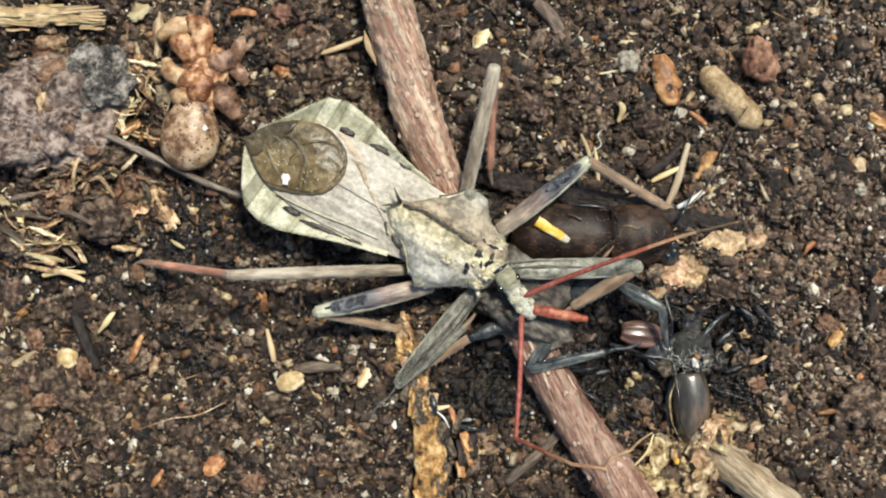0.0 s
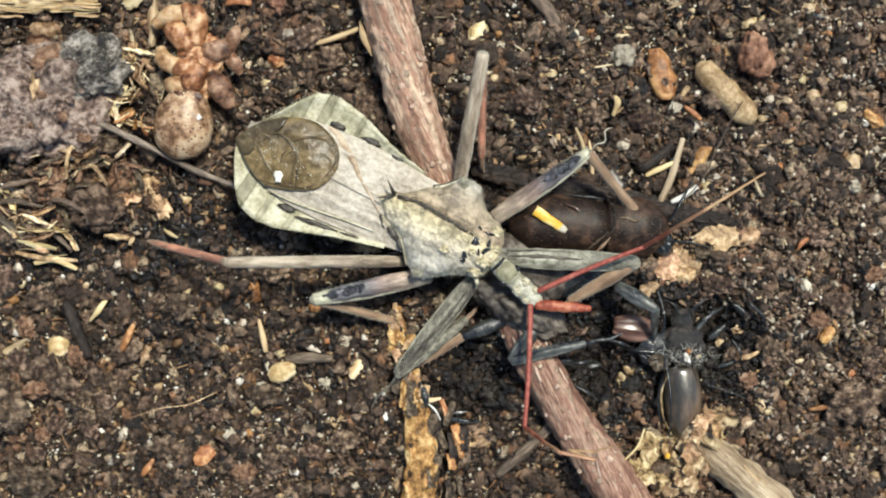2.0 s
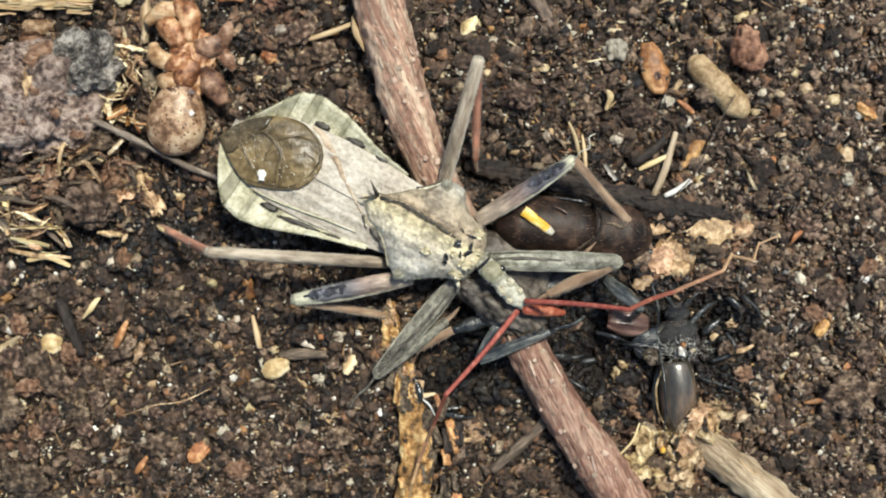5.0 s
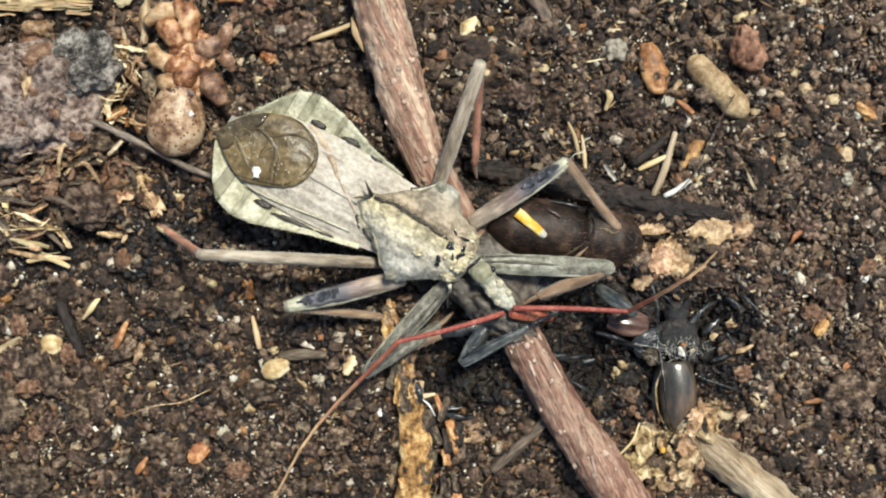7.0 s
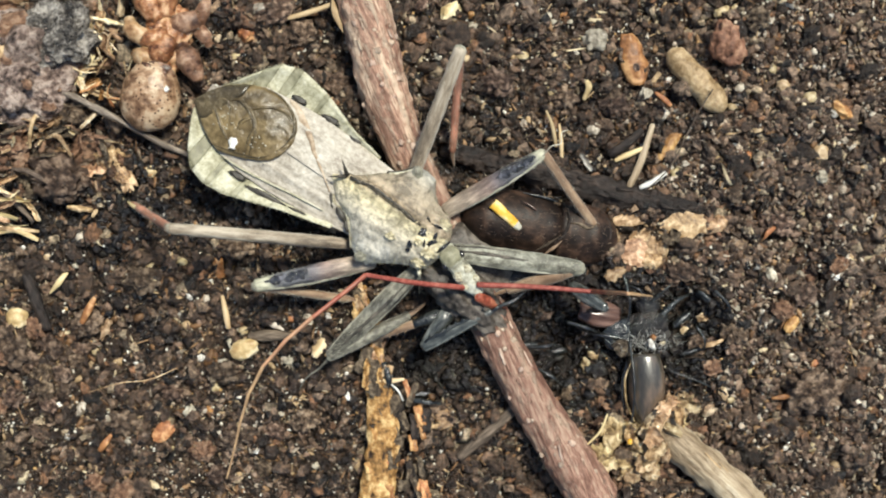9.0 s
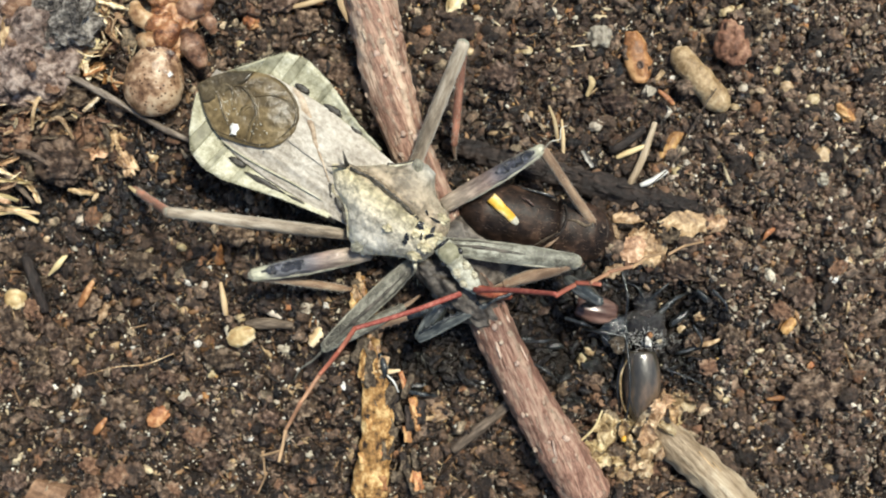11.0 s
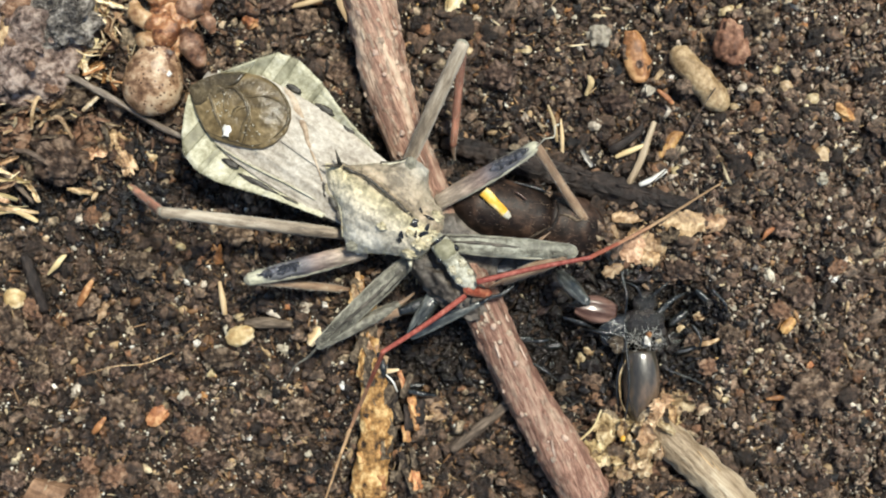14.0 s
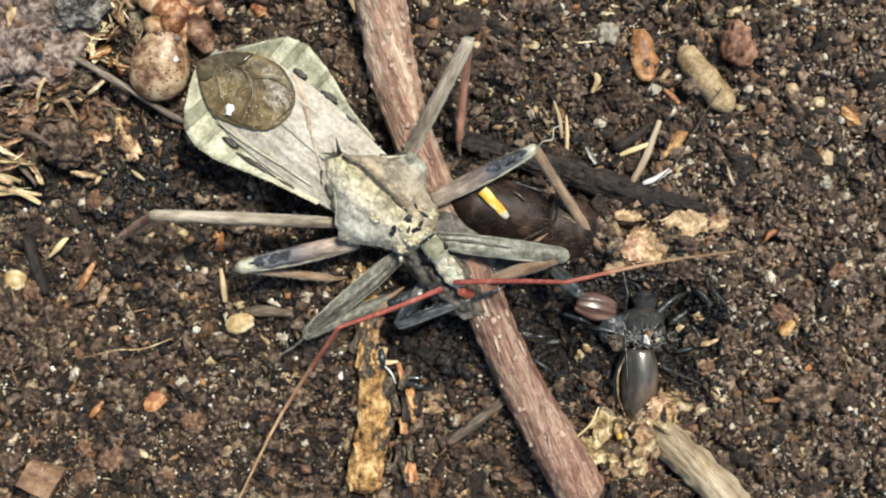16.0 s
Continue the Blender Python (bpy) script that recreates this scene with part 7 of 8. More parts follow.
PREY_HIND = [
    (0, (5.27, -6.34, 2.60), (1.30, -7.92, 2.80), (-3.78, -11.25, 1.40)),
    (1.5, (5.26, -6.96, 2.60), (1.32, -8.61, 2.80), (-3.43, -11.74, 1.40)),
    (3.5, (5.94, -6.47, 2.60), (1.18, -8.33, 2.80), (-3.61, -11.40, 1.40)),
    (7, (4.17, -7.77, 2.60), (-0.06, -8.83, 2.80), (-4.87, -10.98, 1.40)),
    (9, (4.21, -7.69, 2.60), (-0.47, -9.42, 2.80), (-5.21, -11.28, 1.40)),
    (12.5, (3.57, -7.69, 2.60), (-1.06, -9.56, 2.80), (-5.25, -11.26, 1.40)),
    (14.5, (3.06, -7.32, 2.60), (-1.32, -8.92, 2.80), (-5.76, -10.89, 1.40)),
    (16, (2.04, -7.37, 2.60), (-1.77, -9.02, 2.80), (-6.41, -11.38, 1.40)),
]
HEAD = [
    (0, 11.05, -0.10, -25.1),
    (1.5, 11.45, -0.81, -18.5),
    (3.5, 11.63, -0.52, -11.4),
    (4, 11.76, -0.31, -17.1),
    (7, 11.34, -0.12, -19.3),
    (9, 10.99, 0.09, -17.9),
    (12.5, 11.43, -0.11, -14.2),
    (14.5, 11.30, 0.19, -19.9),
    (16, 11.19, -0.14, -14.1),
]
BEAK = [
    (0, (6.68, -5.30, 5.60), (11.68, -6.22, 5.60)),
    (1, (6.97, -5.94, 5.60), (12.12, -6.37, 5.60)),
    (1.5, (7.16, -5.62, 5.60), (12.06, -5.89, 5.60)),
    (3.5, (8.87, -5.10, 5.60), (14.02, -5.49, 5.60)),
    (4, (7.68, -6.31, 5.60), (11.71, -6.64, 2.36)),
    (7, (5.87, -6.82, 5.60), (9.99, -7.47, 2.58)),
    (9, (5.35, -6.47, 5.60), (8.23, -7.86, 1.80)),
    (12.5, (5.75, -6.53, 5.60), (9.36, -6.54, 1.95)),
    (14.5, (4.25, -6.59, 5.60), (6.79, -7.22, 1.80)),
    (16, (4.08, -7.33, 5.60), (6.22, -8.09, 1.80)),
]
PREY = [
    (0, 8.35, 1.91, 0.0, 0.0, 0.0),
    (0.5, 8.51, 1.91, 0.0, -0.2, 0.5),
    (1, 8.60, 2.00, 0.0, -0.5, 1.0),
    (1.5, 8.62, 2.13, 0.0, -0.8, 1.8),
    (2, 8.54, 2.25, 0.0, -1.0, 2.6),
    (2.5, 8.67, 2.15, 0.0, -1.3, 3.4),
    (3, 8.86, 2.13, 0.0, -1.7, 4.2),
    (3.5, 8.70, 2.12, 0.0, -2.0, 5.0),
    (4, 8.16, 1.69, 0.0, -2.8, 5.7),
    (6.5, 6.97, 1.48, 0.0, -7.0, 9.0),
    (7, 6.94, 1.46, 0.0, -7.1, 9.1),
    (7.5, 7.07, 1.42, 0.0, -7.2, 9.1),
    (8, 6.94, 1.34, 0.0, -7.3, 9.2),
    (8.5, 7.11, 1.09, 0.0, -7.4, 9.2),
    (9, 6.99, 1.08, 0.0, -7.5, 9.3),
    (11.5, 6.74, 1.00, 0.0, -8.1, 9.5),
    (12, 6.76, 0.98, 0.0, -8.2, 9.6),
    (12.5, 6.71, 1.16, 0.0, -8.3, 9.6),
    (13, 6.37, 1.47, 0.0, -8.4, 9.7),
    (13.5, 6.25, 1.51, 0.0, -8.5, 9.7),
    (14, 6.10, 1.50, 0.0, -8.6, 9.8),
    (14.5, 5.81, 1.44, 0.0, -8.7, 9.8),
    (15, 5.77, 1.04, 0.0, -8.8, 9.9),
    (15.5, 5.75, 0.98, 0.0, -8.9, 9.9),
    (16, 5.66, 1.02, 0.0, -9.0, 10.0),
]


# ---- the captured beetle ----
def build_prey():
    p = tagged(holder("captured_beetle", PREY[0][1], PREY[0][2], 0, 0), "captured glossy brown-black beetle with a yellow spot, held by the bug", "beetle")
    def shell(x0, x1, widths, height, lean, seed):
        """A domed shell along X; widths: rows of (share of the length, half width)."""
        rings = []
        for f in np.linspace(0.01, 0.99, 34):
            w = smooth_at(widths, f)
            rings.append([Vector((x0 + (x1 - x0) * f, lean + w * math.cos(a), 2.0 + (height if math.sin(a) > 0 else 1.4) * math.sin(a) * (w / max(q[1] for q in widths)) ** 0.7 + 0.16 * noise.noise(Vector((f * 4, math.cos(a) * 2, seed))) * max(math.sin(a), 0))) for a in np.linspace(0, 2 * math.pi, 30, False)])
        return ring_mesh(rings)

    part("wing_case", shell(-3.6, 6.2, ((0, 0.6), (0.06, 1.4), (0.2, 2.5), (0.4, 3.0), (0.7, 3.05), (0.86, 2.75), (0.94, 2.1), (1, 0.7)), 2.45, -0.4, 3.0), PREY_BROWN, p, "domed brown-black wing case")
    part("thorax", shell(5.2, 11.6, ((0, 1.6), (0.1, 2.7), (0.3, 3.0), (0.6, 2.9), (0.8, 2.3), (0.93, 1.5), (1, 0.6)), 2.1, -0.4, 7.0), PREY_BROWN, p, "crumpled brown-black shoulder shell")
    place(part("head", lump(1.1, 1.3, 0.9, 0.3, 9.0, 4, 1.3), PREY_BLACK, p, "glossy black head"), 11.3, -1.9, 1.3)
    place(part("belly", lump(5.0, 3.0, 1.6, 0.2, 11.0, 4), PREY_GREY, p, "dusty grey-brown belly"), -2.4, -4.4, 1.8, -20)
    place(part("belly", lump(4.3, 2.3, 1.6, 0.3, 19.0, 5, 1.5), PREY_GREY, p, "wrinkled brown-black belly"), -2.4, -8.0, 3.0, -28)
    place(part("belly_plate", lump(3.0, 1.3, 0.8, 0.12, 14.0, 3), PREY_BLACK, p), 3.6, -5.0, 2.0, 40)
    spot = [[(-1.7 + 3.4 * i / 10 + 0.05 * math.sin(9 * i + 3 * j), (0.5 - 0.014 * i) * (j / 2 - 1) * (1 + 0.05 * math.sin(5 * i + j)), 0.1 - 0.1 * (j / 2 - 1) ** 2 - 0.22 * (i / 5 - 1) ** 2) for j in range(5)] for i in range(11)]
    place(part("spot", slab(spot, 0.3), YELLOW, p, "bright yellow spot"), 0.1, 0.0, 4.62, -32, 4, 2)
    tip = [[(1.15 + 0.65 * i / 4, 0.4 * (j / 2 - 1) * (1 - 0.1 * i), 0.14 - 0.1 * (j / 2 - 1) ** 2 - 0.22 * (0.68 + 0.075 * i) ** 2) for j in range(5)] for i in range(5)]
    place(part("spot_end", slab(tip, 0.2), HAIR, p, "cream end of the spot"), 0.1, 0.0, 4.62, -32, 4, 2)
    for line, m, label in ((((1.6, 2.45, 3.0), (2.6, 2.4, 3.3), (4.2, 2.3, 3.4), (5.2, 2.1, 3.3)), PREY_BLACK, "dark shell edge"), (((5.5, 2.4, 2.9), (6.2, 0.9, 3.9), (6.0, -0.6, 4.0), (5.2, -1.7, 3.7), (4.2, -2.6, 3.1)), TWIG_DARK, "dull brown shell edge"),
                           (((6.3, 0.4, 4.0), (7.2, 0.45, 4.1), (8.2, 0.2, 4.1), (8.9, 0.7, 4.0)), BARK_GREY, "dusty brown crease"), (((9.3, 2.1, 2.9), (10.4, 0.8, 3.4), (10.2, -1.0, 3.5), (8.6, -2.3, 3.2)), TWIG_DARK, "dull brown shell edge"),
                           (((1.5, 1.5, 4.3), (2.0, 1.4, 4.4), (2.8, 1.0, 4.5)), SHELL_RED, "reddish brown streak"), (((5.6, -0.9, 4.1), (4.7, -1.7, 4.2), (3.6, -2.7, 3.6)), BARK_GREY, "thin tan leg piece"), (((5.8, -1.4, 4.0), (5.2, -2.1, 4.0), (4.4, -3.0, 3.4)), TIBIA_PALE, "thin tan leg piece")):
        part("ridge", tube(line, [0.05] + [0.13] * (len(line) - 2) + [0.05], 22, 7, 0.7, 0.6, 4), m, p, label)
    g = np.random.default_rng(23)
    down = None
    for _ in range(260):
        q = Vector((g.uniform(-2.5, 10.5), g.uniform(-2.2, 2.4), 0))
        q.z = 2.0 + 2.35 * math.sqrt(max(1 - ((q.y + 0.4) / 3.0) ** 2, 0)) * (1.0 if q.x < 5.5 else 0.85)
        down = spike(q, q + Vector((g.uniform(0.1, 0.4), g.uniform(-0.15, 0.15), 0.3)), 0.018, down, 3)
    part("hairs", down, TIBIA_PALE, p, "sparse fine brown hairs")
    part("feeler", tube([(12.0, -1.6, 1.8), (14.2, -1.7, 2.4), (17.0, -2.8, 1.2)], [0.13, 0.11, 0.06], 16, 6), PREY_BLACK, p)
    part("feeler", tube([(11.6, 0.2, 1.9), (12.6, 2.0, 2.6), (14.0, 4.6, 1.5)], [0.13, 0.11, 0.06], 16, 6), PREY_BLACK, p)
    limbs = {}
    femur = tube([(0, 0, 0), (2.2, 0, 0.1), (4.8, 0, 0), (5.9, 0, 0)], [0.45, 0.75, 0.68, 0.5], 20, 12, 0.8, 0.06, 1)
    limbs["fore"] = [part("femur", femur, SHIN_SHEEN, p)]
    shin = tube([(0, 0, 0), (1.2, 0, 0), (4.5, 0, 0), (7.0, 0, 0)], [0.5, 0.55, 0.5, 0.3], 20, 10, 0.9, 0.06, 2)
    limbs["fore"].append(part("tibia", shin, SHIN_SHEEN, p, "toothed black shin, grey sheen painted in"))
    saw = tube([(0.3, 0.38, 0.25), (3.5, 0.42, 0.25), (6.6, 0.25, 0.2)], [0.16, 0.2, 0.1], 18, 7)
    for k in range(9):
        saw = spike((0.7 + 0.7 * k, 0.42, 0.25), (1.15 + 0.7 * k, 0.86 + 0.08 * math.sin(5 * k), 0.35), 0.2, saw, 5)
    part("teeth", saw, PREY_BLACK, limbs["fore"][1], "black saw teeth")
    part("tarsus", tube([(0, 0, 0), (1.2, 0.05, 0.1), (2.4, -0.1, 0), (3.6, 0.1, -0.3)], [0.26, 0.2, 0.2, 0.1], 18, 7, 1, 0.4, 3, None, 2.5), PREY_BLACK, limbs["fore"][1], "thin black foot").matrix_basis = pose(6.9 * MM, 0, 0)
    limbs["mid"] = [part("femur", tube([(0, 0, 0), (2.0, 0, 0), (4.2, 0, 0)], [0.5, 0.75, 0.45], 14, 10, 0.9, 0.05, 3), SHIN_SHEEN, p)]
    limbs["mid"].append(part("tibia", tube([(0, 0, 0), (2.4, 0, 0), (4.6, 0, 0)], [0.42, 0.38, 0.16], 14, 10, 0.9, 0.05, 4), SHIN_SHEEN, p))
    limbs["hind"] = [part("femur", tube([(0, 0, 0), (2.6, 0, 0), (4.9, 0, 0)], [0.6, 0.75, 0.4], 14, 10, 0.9, 0.05, 5), PREY_BLACK, p)]
    hs = tube([(0, 0, 0), (3.0, 0, 0), (5.8, 0, 0)], [0.42, 0.4, 0.2], 14, 10, 0.9, 0.05, 6)
    for k in range(6):
        hs = spike((0.8 + 0.8 * k, 0.25, 0.1), (1.2 + 0.8 * k, 0.7, 0.2), 0.09, hs, 4)
    limbs["hind"].append(part("tibia", hs, TIBIA_PALE, p, "grey-brown spiny shin"))
    return p, limbs


# ---- the wheel bug ----
FEELER = {"left": (10.3, 8.6, 7.6), "right": (11.0, 11.5, 10.8)}
K = 0.0515
# half widths along the body, left side and right side, in body units of K millimetres
RIM = {1: ((-290, -4), (-268, 24), (-251, 50), (-226, 86), (-204, 112), (-181, 119), (-164, 122), (-112, 113), (-33, 85), (62, 66)),
       -1: ((-290, 30), (-278, 62), (-255, 106), (-233, 131), (-199, 141), (-162, 138), (-118, 124), (-62, 105), (3, 88), (62, 74))}
WING_EDGE = {1: ((-290, 2), (-262, 28), (-205, 62), (-150, 69), (-91, 74), (-30, 72), (62, 66)),
             -1: ((-296, 30), (-262, 58), (-211, 80), (-165, 90), (-105, 90), (-60, 87), (0, 82), (62, 72))}
BANDS = {1: ((-270, -228, 0), (-228, -205, 1), (-205, -183, 0), (-183, -166, 1), (-166, -112, 0), (-112, -103, 1), (-103, -44, 0), (-44, 30, 0)),
         -1: ((-286, -250, 0), (-250, -228, 1), (-228, -198, 0), (-198, -189, 1), (-189, -148, 0), (-148, -139, 1), (-139, -80, 0), (-80, 30, 0))}


def smooth_at(table, u):
    xs, ys = zip(*table)
    return float(np.interp(u, xs, ys))


def hairy(bm, length, r, count, reach, seed):
    """Adds short fine hairs round a limb."""
    g = np.random.default_rng(seed)
    for _ in range(count):
        x, a = g.uniform(0.05, 0.97) * length, g.uniform(0, 2 * math.pi)
        d = Vector((0.5, math.cos(a), math.sin(a)))
        s = Vector((x, math.cos(a) * r * 0.8, math.sin(a) * r * 0.8))
        spike(s, s + d * reach * g.uniform(0.4, 1.4), 0.015, bm, 3)
    return bm


def limb(name, length, radii, material, parent, label="", flat=1.0, hairs=60, seed=1, bow=0.0, ridge=False):
    n = len(radii)
    pts = [(length * k / (n - 1), bow * math.sin(math.pi * k / (n - 1)), 0) for k in range(n)]
    bm = tube(pts, radii, 26, 12, flat, 0.1, seed * 2.0, None, 1.5)
    ob = part(name, bm, material, parent, label)
    if ridge:
        for s in (-1, 1):
            line = [(length * (0.06 + 0.9 * k / (n - 1)), s * radii[k] * 0.86, 0.3 * radii[k] * flat) for k in range(n)]
            part("pale_edge", tube(line, [0.08] + [0.13] * (n - 2) + [0.1], 20, 7, 1, 0.5, seed + s), LEG_EDGE, ob, "pale grey-green edge")
    part("hairs", hairy(bmesh.new(), length, sum(radii) / n, hairs, 0.34, seed), HAIR, ob, "fine pale hairs")
    return ob


def build_bug():
    b = tagged(holder("wheel_bug", BODY[0][1], BODY[0][2], 0, BODY[0][3]), "cream-grey wheel bug with red feelers feeding on a beetle", "insect")
    # abdomen below the wings
    rings = []
    for u in np.linspace(-282, 92, 26):
        a_, b_ = (smooth_at(RIM[s], min(u, 62)) * 0.86 for s in (1, -1))
        mid, w = (a_ - b_) / 2, (a_ + b_) / 2
        rings.append([Vector((u * K, (mid + w * math.cos(a)) * K, 3.9 + (0.75 if math.sin(a) > 0 else 1.9) * math.sin(a))) for a in np.linspace(0, 2 * math.pi, 20, False)])
    part("abdomen", ring_mesh(rings), RIM_OLIVE, b, "olive-grey broad abdomen")
    # upturned rim plates
    for side in (1, -1):
        for k, (u0, u1, dark) in enumerate(BANDS[side]):
            rows = []
            for i in range(9):
                u = u0 + (u1 - u0) * i / 8
                inner = smooth_at(WING_EDGE[side], u) - 14
                outer = max(smooth_at(RIM[side], u), inner + 6) + 1.6 * noise.noise(Vector((u * 0.09, side, 3)))
                rows.append([((u + 5 * (j / 6 - 0.5) * side) * K, side * K * (inner + (outer - inner) * j / 6), 4.75 + 0.02 * k + 0.8 * (j / 6) ** 1.6 + 0.22 * noise.noise(Vector((u * 0.05, j * 0.5, side)))) for j in range(7)])
            part("rim_plate", slab(rows, 0.2), RIM_OLIVE if dark else RIM_PALE, b, "olive banded rim plate" if dark else "cream rim plate")
    # dark dashes beside the wings; those at negative v paint the shadow between wing and rim
    for u, v, l, wd in ((-144, 76, 15, 5.5), (-78, 78, 17, 5.5), (-22, 73, 12, 4), (-160, -96, 15, 5), (-98, -97, 36, 4.5), (-34, -89, 20, 3)):
        place(part("dash", lump(l * K, wd * K, 0.1, 0.45, u, 3, 1.8), CREST, b, "black dash, marking and painted shade"), u * K, v * K, 5.3, 4 if v > 0 else 7)

    def on_wing(u, v):
        return 5.29 + 0.75 * (1 - min(abs(v) / (smooth_at(WING_EDGE[1 if v > 0 else -1], u) + 1), 1.0) ** 2) * min(1, (u + 320) / 160)

    # fore wings, the one over the other
    for side, lift in ((-1, 0.0), (1, 0.14)):
        rows = []
        for u in np.linspace(-276 if side > 0 else -286, 70, 34):
            w = smooth_at(WING_EDGE[side], min(u, 62))
            vs = np.linspace(-14, w, 40)
            rows.append([(u * K, side * v * K, 5.15 + lift + 0.75 * (1 - (v / (w + 1)) ** 2) * min(1, (u + 320) / 160) + 0.10 * math.exp(-((v - w * 0.55) / 5) ** 2) + 0.09 * noise.noise(Vector((u * 0.05, v * 0.08, side)))
                          + 0.035 * math.cos((w - v) * 0.6) * math.exp(-(w - v) / 16)) for v in vs])
        part("fore_wing", slab(rows, 0.12), WING, b, "pinkish grey leathery fore wing")
    part("seam", tube([(u * K, v * K, on_wing(u, v) + 0.02) for u, v in ((-160, 68), (-142, 62), (-115, 48), (-86, 29), (-68, 13), (-39, -6), (-8, -28))], [0.06, 0.34, 0.34, 0.24, 0.16, 0.1, 0.05], 40, 9, 0.28, 0.25, 3), SEAM_TAN, b, "tan raised wing seam")
    part("vein", tube([(u * K, v * K, on_wing(u, v) + 0.02) for u, v in ((-205, -83), (-160, -82), (-109, -76), (-56, -68), (0, -62))], [0.04, 0.1, 0.1, 0.1, 0.05], 30, 6, 0.6, 0.3, 5), RIM_PALE, b, "pale lengthwise wing vein")
    up = ((-296, -27), (-284, -2), (-266, 23), (-236, 47), (-205, 60), (-184, 63), (-163, 61), (-142, 54), (-125, 43), (-114, 28), (-108, 8))
    low = ((-296, -29), (-284, -40), (-256, -60), (-232, -73), (-211, -79), (-188, -73), (-166, -65), (-142, -54), (-126, -43), (-114, -25), (-108, -2))
    rows = []
    for u in np.linspace(-296, -108, 30):
        hi, lo = smooth_at(up, u), smooth_at(low, u)
        rows.append([(u * K, K * (lo + (hi - lo) * j / 18), on_wing(u, lo + (hi - lo) * j / 18) + 0.17 + 0.14 * noise.noise(Vector((u * 0.035, j * 0.3, 2))) + 0.06 * noise.noise(Vector((u * 0.1, j * 0.8, 5)))) for j in range(19)])
    mem = part("wing_membrane", slab(rows, 0.1), MEMBRANE, b, "glossy olive-brown wing membrane")
    rows = []
    for u in np.linspace(-295, -228, 14):
        hi, lo = smooth_at(up, u) - 1, smooth_at(low, u) + 1
        cut = 1.0 if u < -270 else 1.0 - 0.75 * (u + 270) / 42
        rows.append([(u * K, K * (lo + (hi - lo) * (1 - cut * (1 - j / 9))), on_wing(u, lo + (hi - lo) * j / 9) + 0.27 + 0.14 * noise.noise(Vector((u * 0.035, j * 0.6, 2)))) for j in range(10)])
    part("membrane_fold", slab(rows, 0.06), MEMBRANE_DARK, mem, "dark grey overlapping membrane tip")
    edge = [(u * K, v * K, on_wing(u, v) + 0.2) for u, v in ((-195, 62), (-169, 61), (-138, 48), (-118, 25), (-117, 4), (-125, -25), (-146, -50), (-190, -66), (-225, -75))]
    part("membrane_edge", tube(edge, [0.03, 0.08, 0.1, 0.12, 0.09, 0.07, 0.07, 0.06, 0.03], 50, 6, 0.7, 0.5, 5), MEMBRANE_DARK, mem, "dark front edge")
    for k, arc in enumerate((((-267, -17), (-250, -25), (-227, -43), (-207, -54)), ((-252, 1), (-233, 14), (-215, 13), (-197, 6), (-175, -13), (-169, -31), (-161, -54)), ((-205, 12), (-194, 23), (-175, 36), (-149, 42), (-131, 34)),
                             ((-202, -30), (-206, -17), (-200, -5), (-190, 2)), ((-195, 10), (-181, -8), (-178, -28), (-171, -52)), ((-272, -10), (-252, 2), (-236, -4), (-222, -26)))):
        for off, m, rad in ((0.0, MEMBRANE_DARK, 0.1), (3.2, MEMBRANE, 0.13)):
            line = [((u + off) * K, (v + off * 0.5) * K, on_wing(u, v) + 0.2) for u, v in arc]
            part("membrane_vein", tube(line, [rad * 0.4] + [rad] * (len(arc) - 2) + [rad * 0.4], 26, 8, 0.9, 0.3, k), m, mem, "raised vein")
    chip = [[(0.5 * (i / 3 - 1) * (1 + 0.3 * math.sin(3 * j)), 0.22 * (j - 1.5) * (1 + 0.3 * math.sin(5 * i)), 0.05 * math.sin(i + j)) for j in range(4)] for i in range(7)]
    place(part("chip", slab(chip, 0.08), WHITE, b, "tiny white flake stuck on the membrane"), -195 * K, -53 * K, on_wing(-195, -53) + 0.5, 115)
    g = np.random.default_rng(44)
    dust = None
    for k in range(34):
        u, v = (g.normal(-228, 12), g.normal(-28, 12)) if k < 22 else ((g.normal(-160, 8), g.normal(-40, 12)) if k < 34 else (g.uniform(-250, -130), g.uniform(-40, 40)))
        p0 = Vector((u * K, v * K, on_wing(u, v) + 0.22))
        dust = spike(p0, p0 + Vector((g.uniform(-0.25, 0.25), g.uniform(-0.25, 0.25), 0.12)), g.uniform(0.03, 0.08), dust, 5)
    part("dust", dust, HAIR, mem, "pale specks of dust")
    # scutellum and pronotum
    left = ((-20, 3), (0, 14), (22, 30), (44, 48), (57, 57), (72, 66), (84, 82), (95, 95), (115, 99), (134, 95), (145, 78), (155, 67), (176, 55), (194, 52), (206, 40), (215, 22))
    right = ((-20, 8), (-3, 24), (8, 37), (32, 42), (48, 52), (60, 66), (77, 88), (95, 97), (117, 98), (128, 88), (140, 80), (160, 67), (180, 57), (196, 55), (206, 46), (215, 24))
    rise = ((-20, 0.9), (0, 1.3), (44, 1.9), (92, 2.4), (130, 2.45), (156, 2.2), (176, 1.95), (194, 1.7), (206, 1.3), (215, 0.8))

    def shield_z(u, v):
        """The height of the shoulder shield over a point of the body's plan."""
        w = smooth_at(left if v > 0 else right, u)
        q = Vector((u * K, v * K, 0))
        dome = max(1 - min(abs(v) / w, 1.0) ** 2.4, 0.0) ** 0.62
        fold = 0.4 * noise.noise(q * 0.8 + Vector((0, 0, 4))) + 0.34 * abs(noise.noise(q * 1.6)) + 0.12 * noise.noise(q * 3.6)
        keel = 0.22 * math.exp(-((v - 42 + 0.12 * u) / 7) ** 2) + 0.25 * math.exp(-((v + 40 - 0.1 * u) / 8) ** 2) if 20 < u < 165 else 0.0
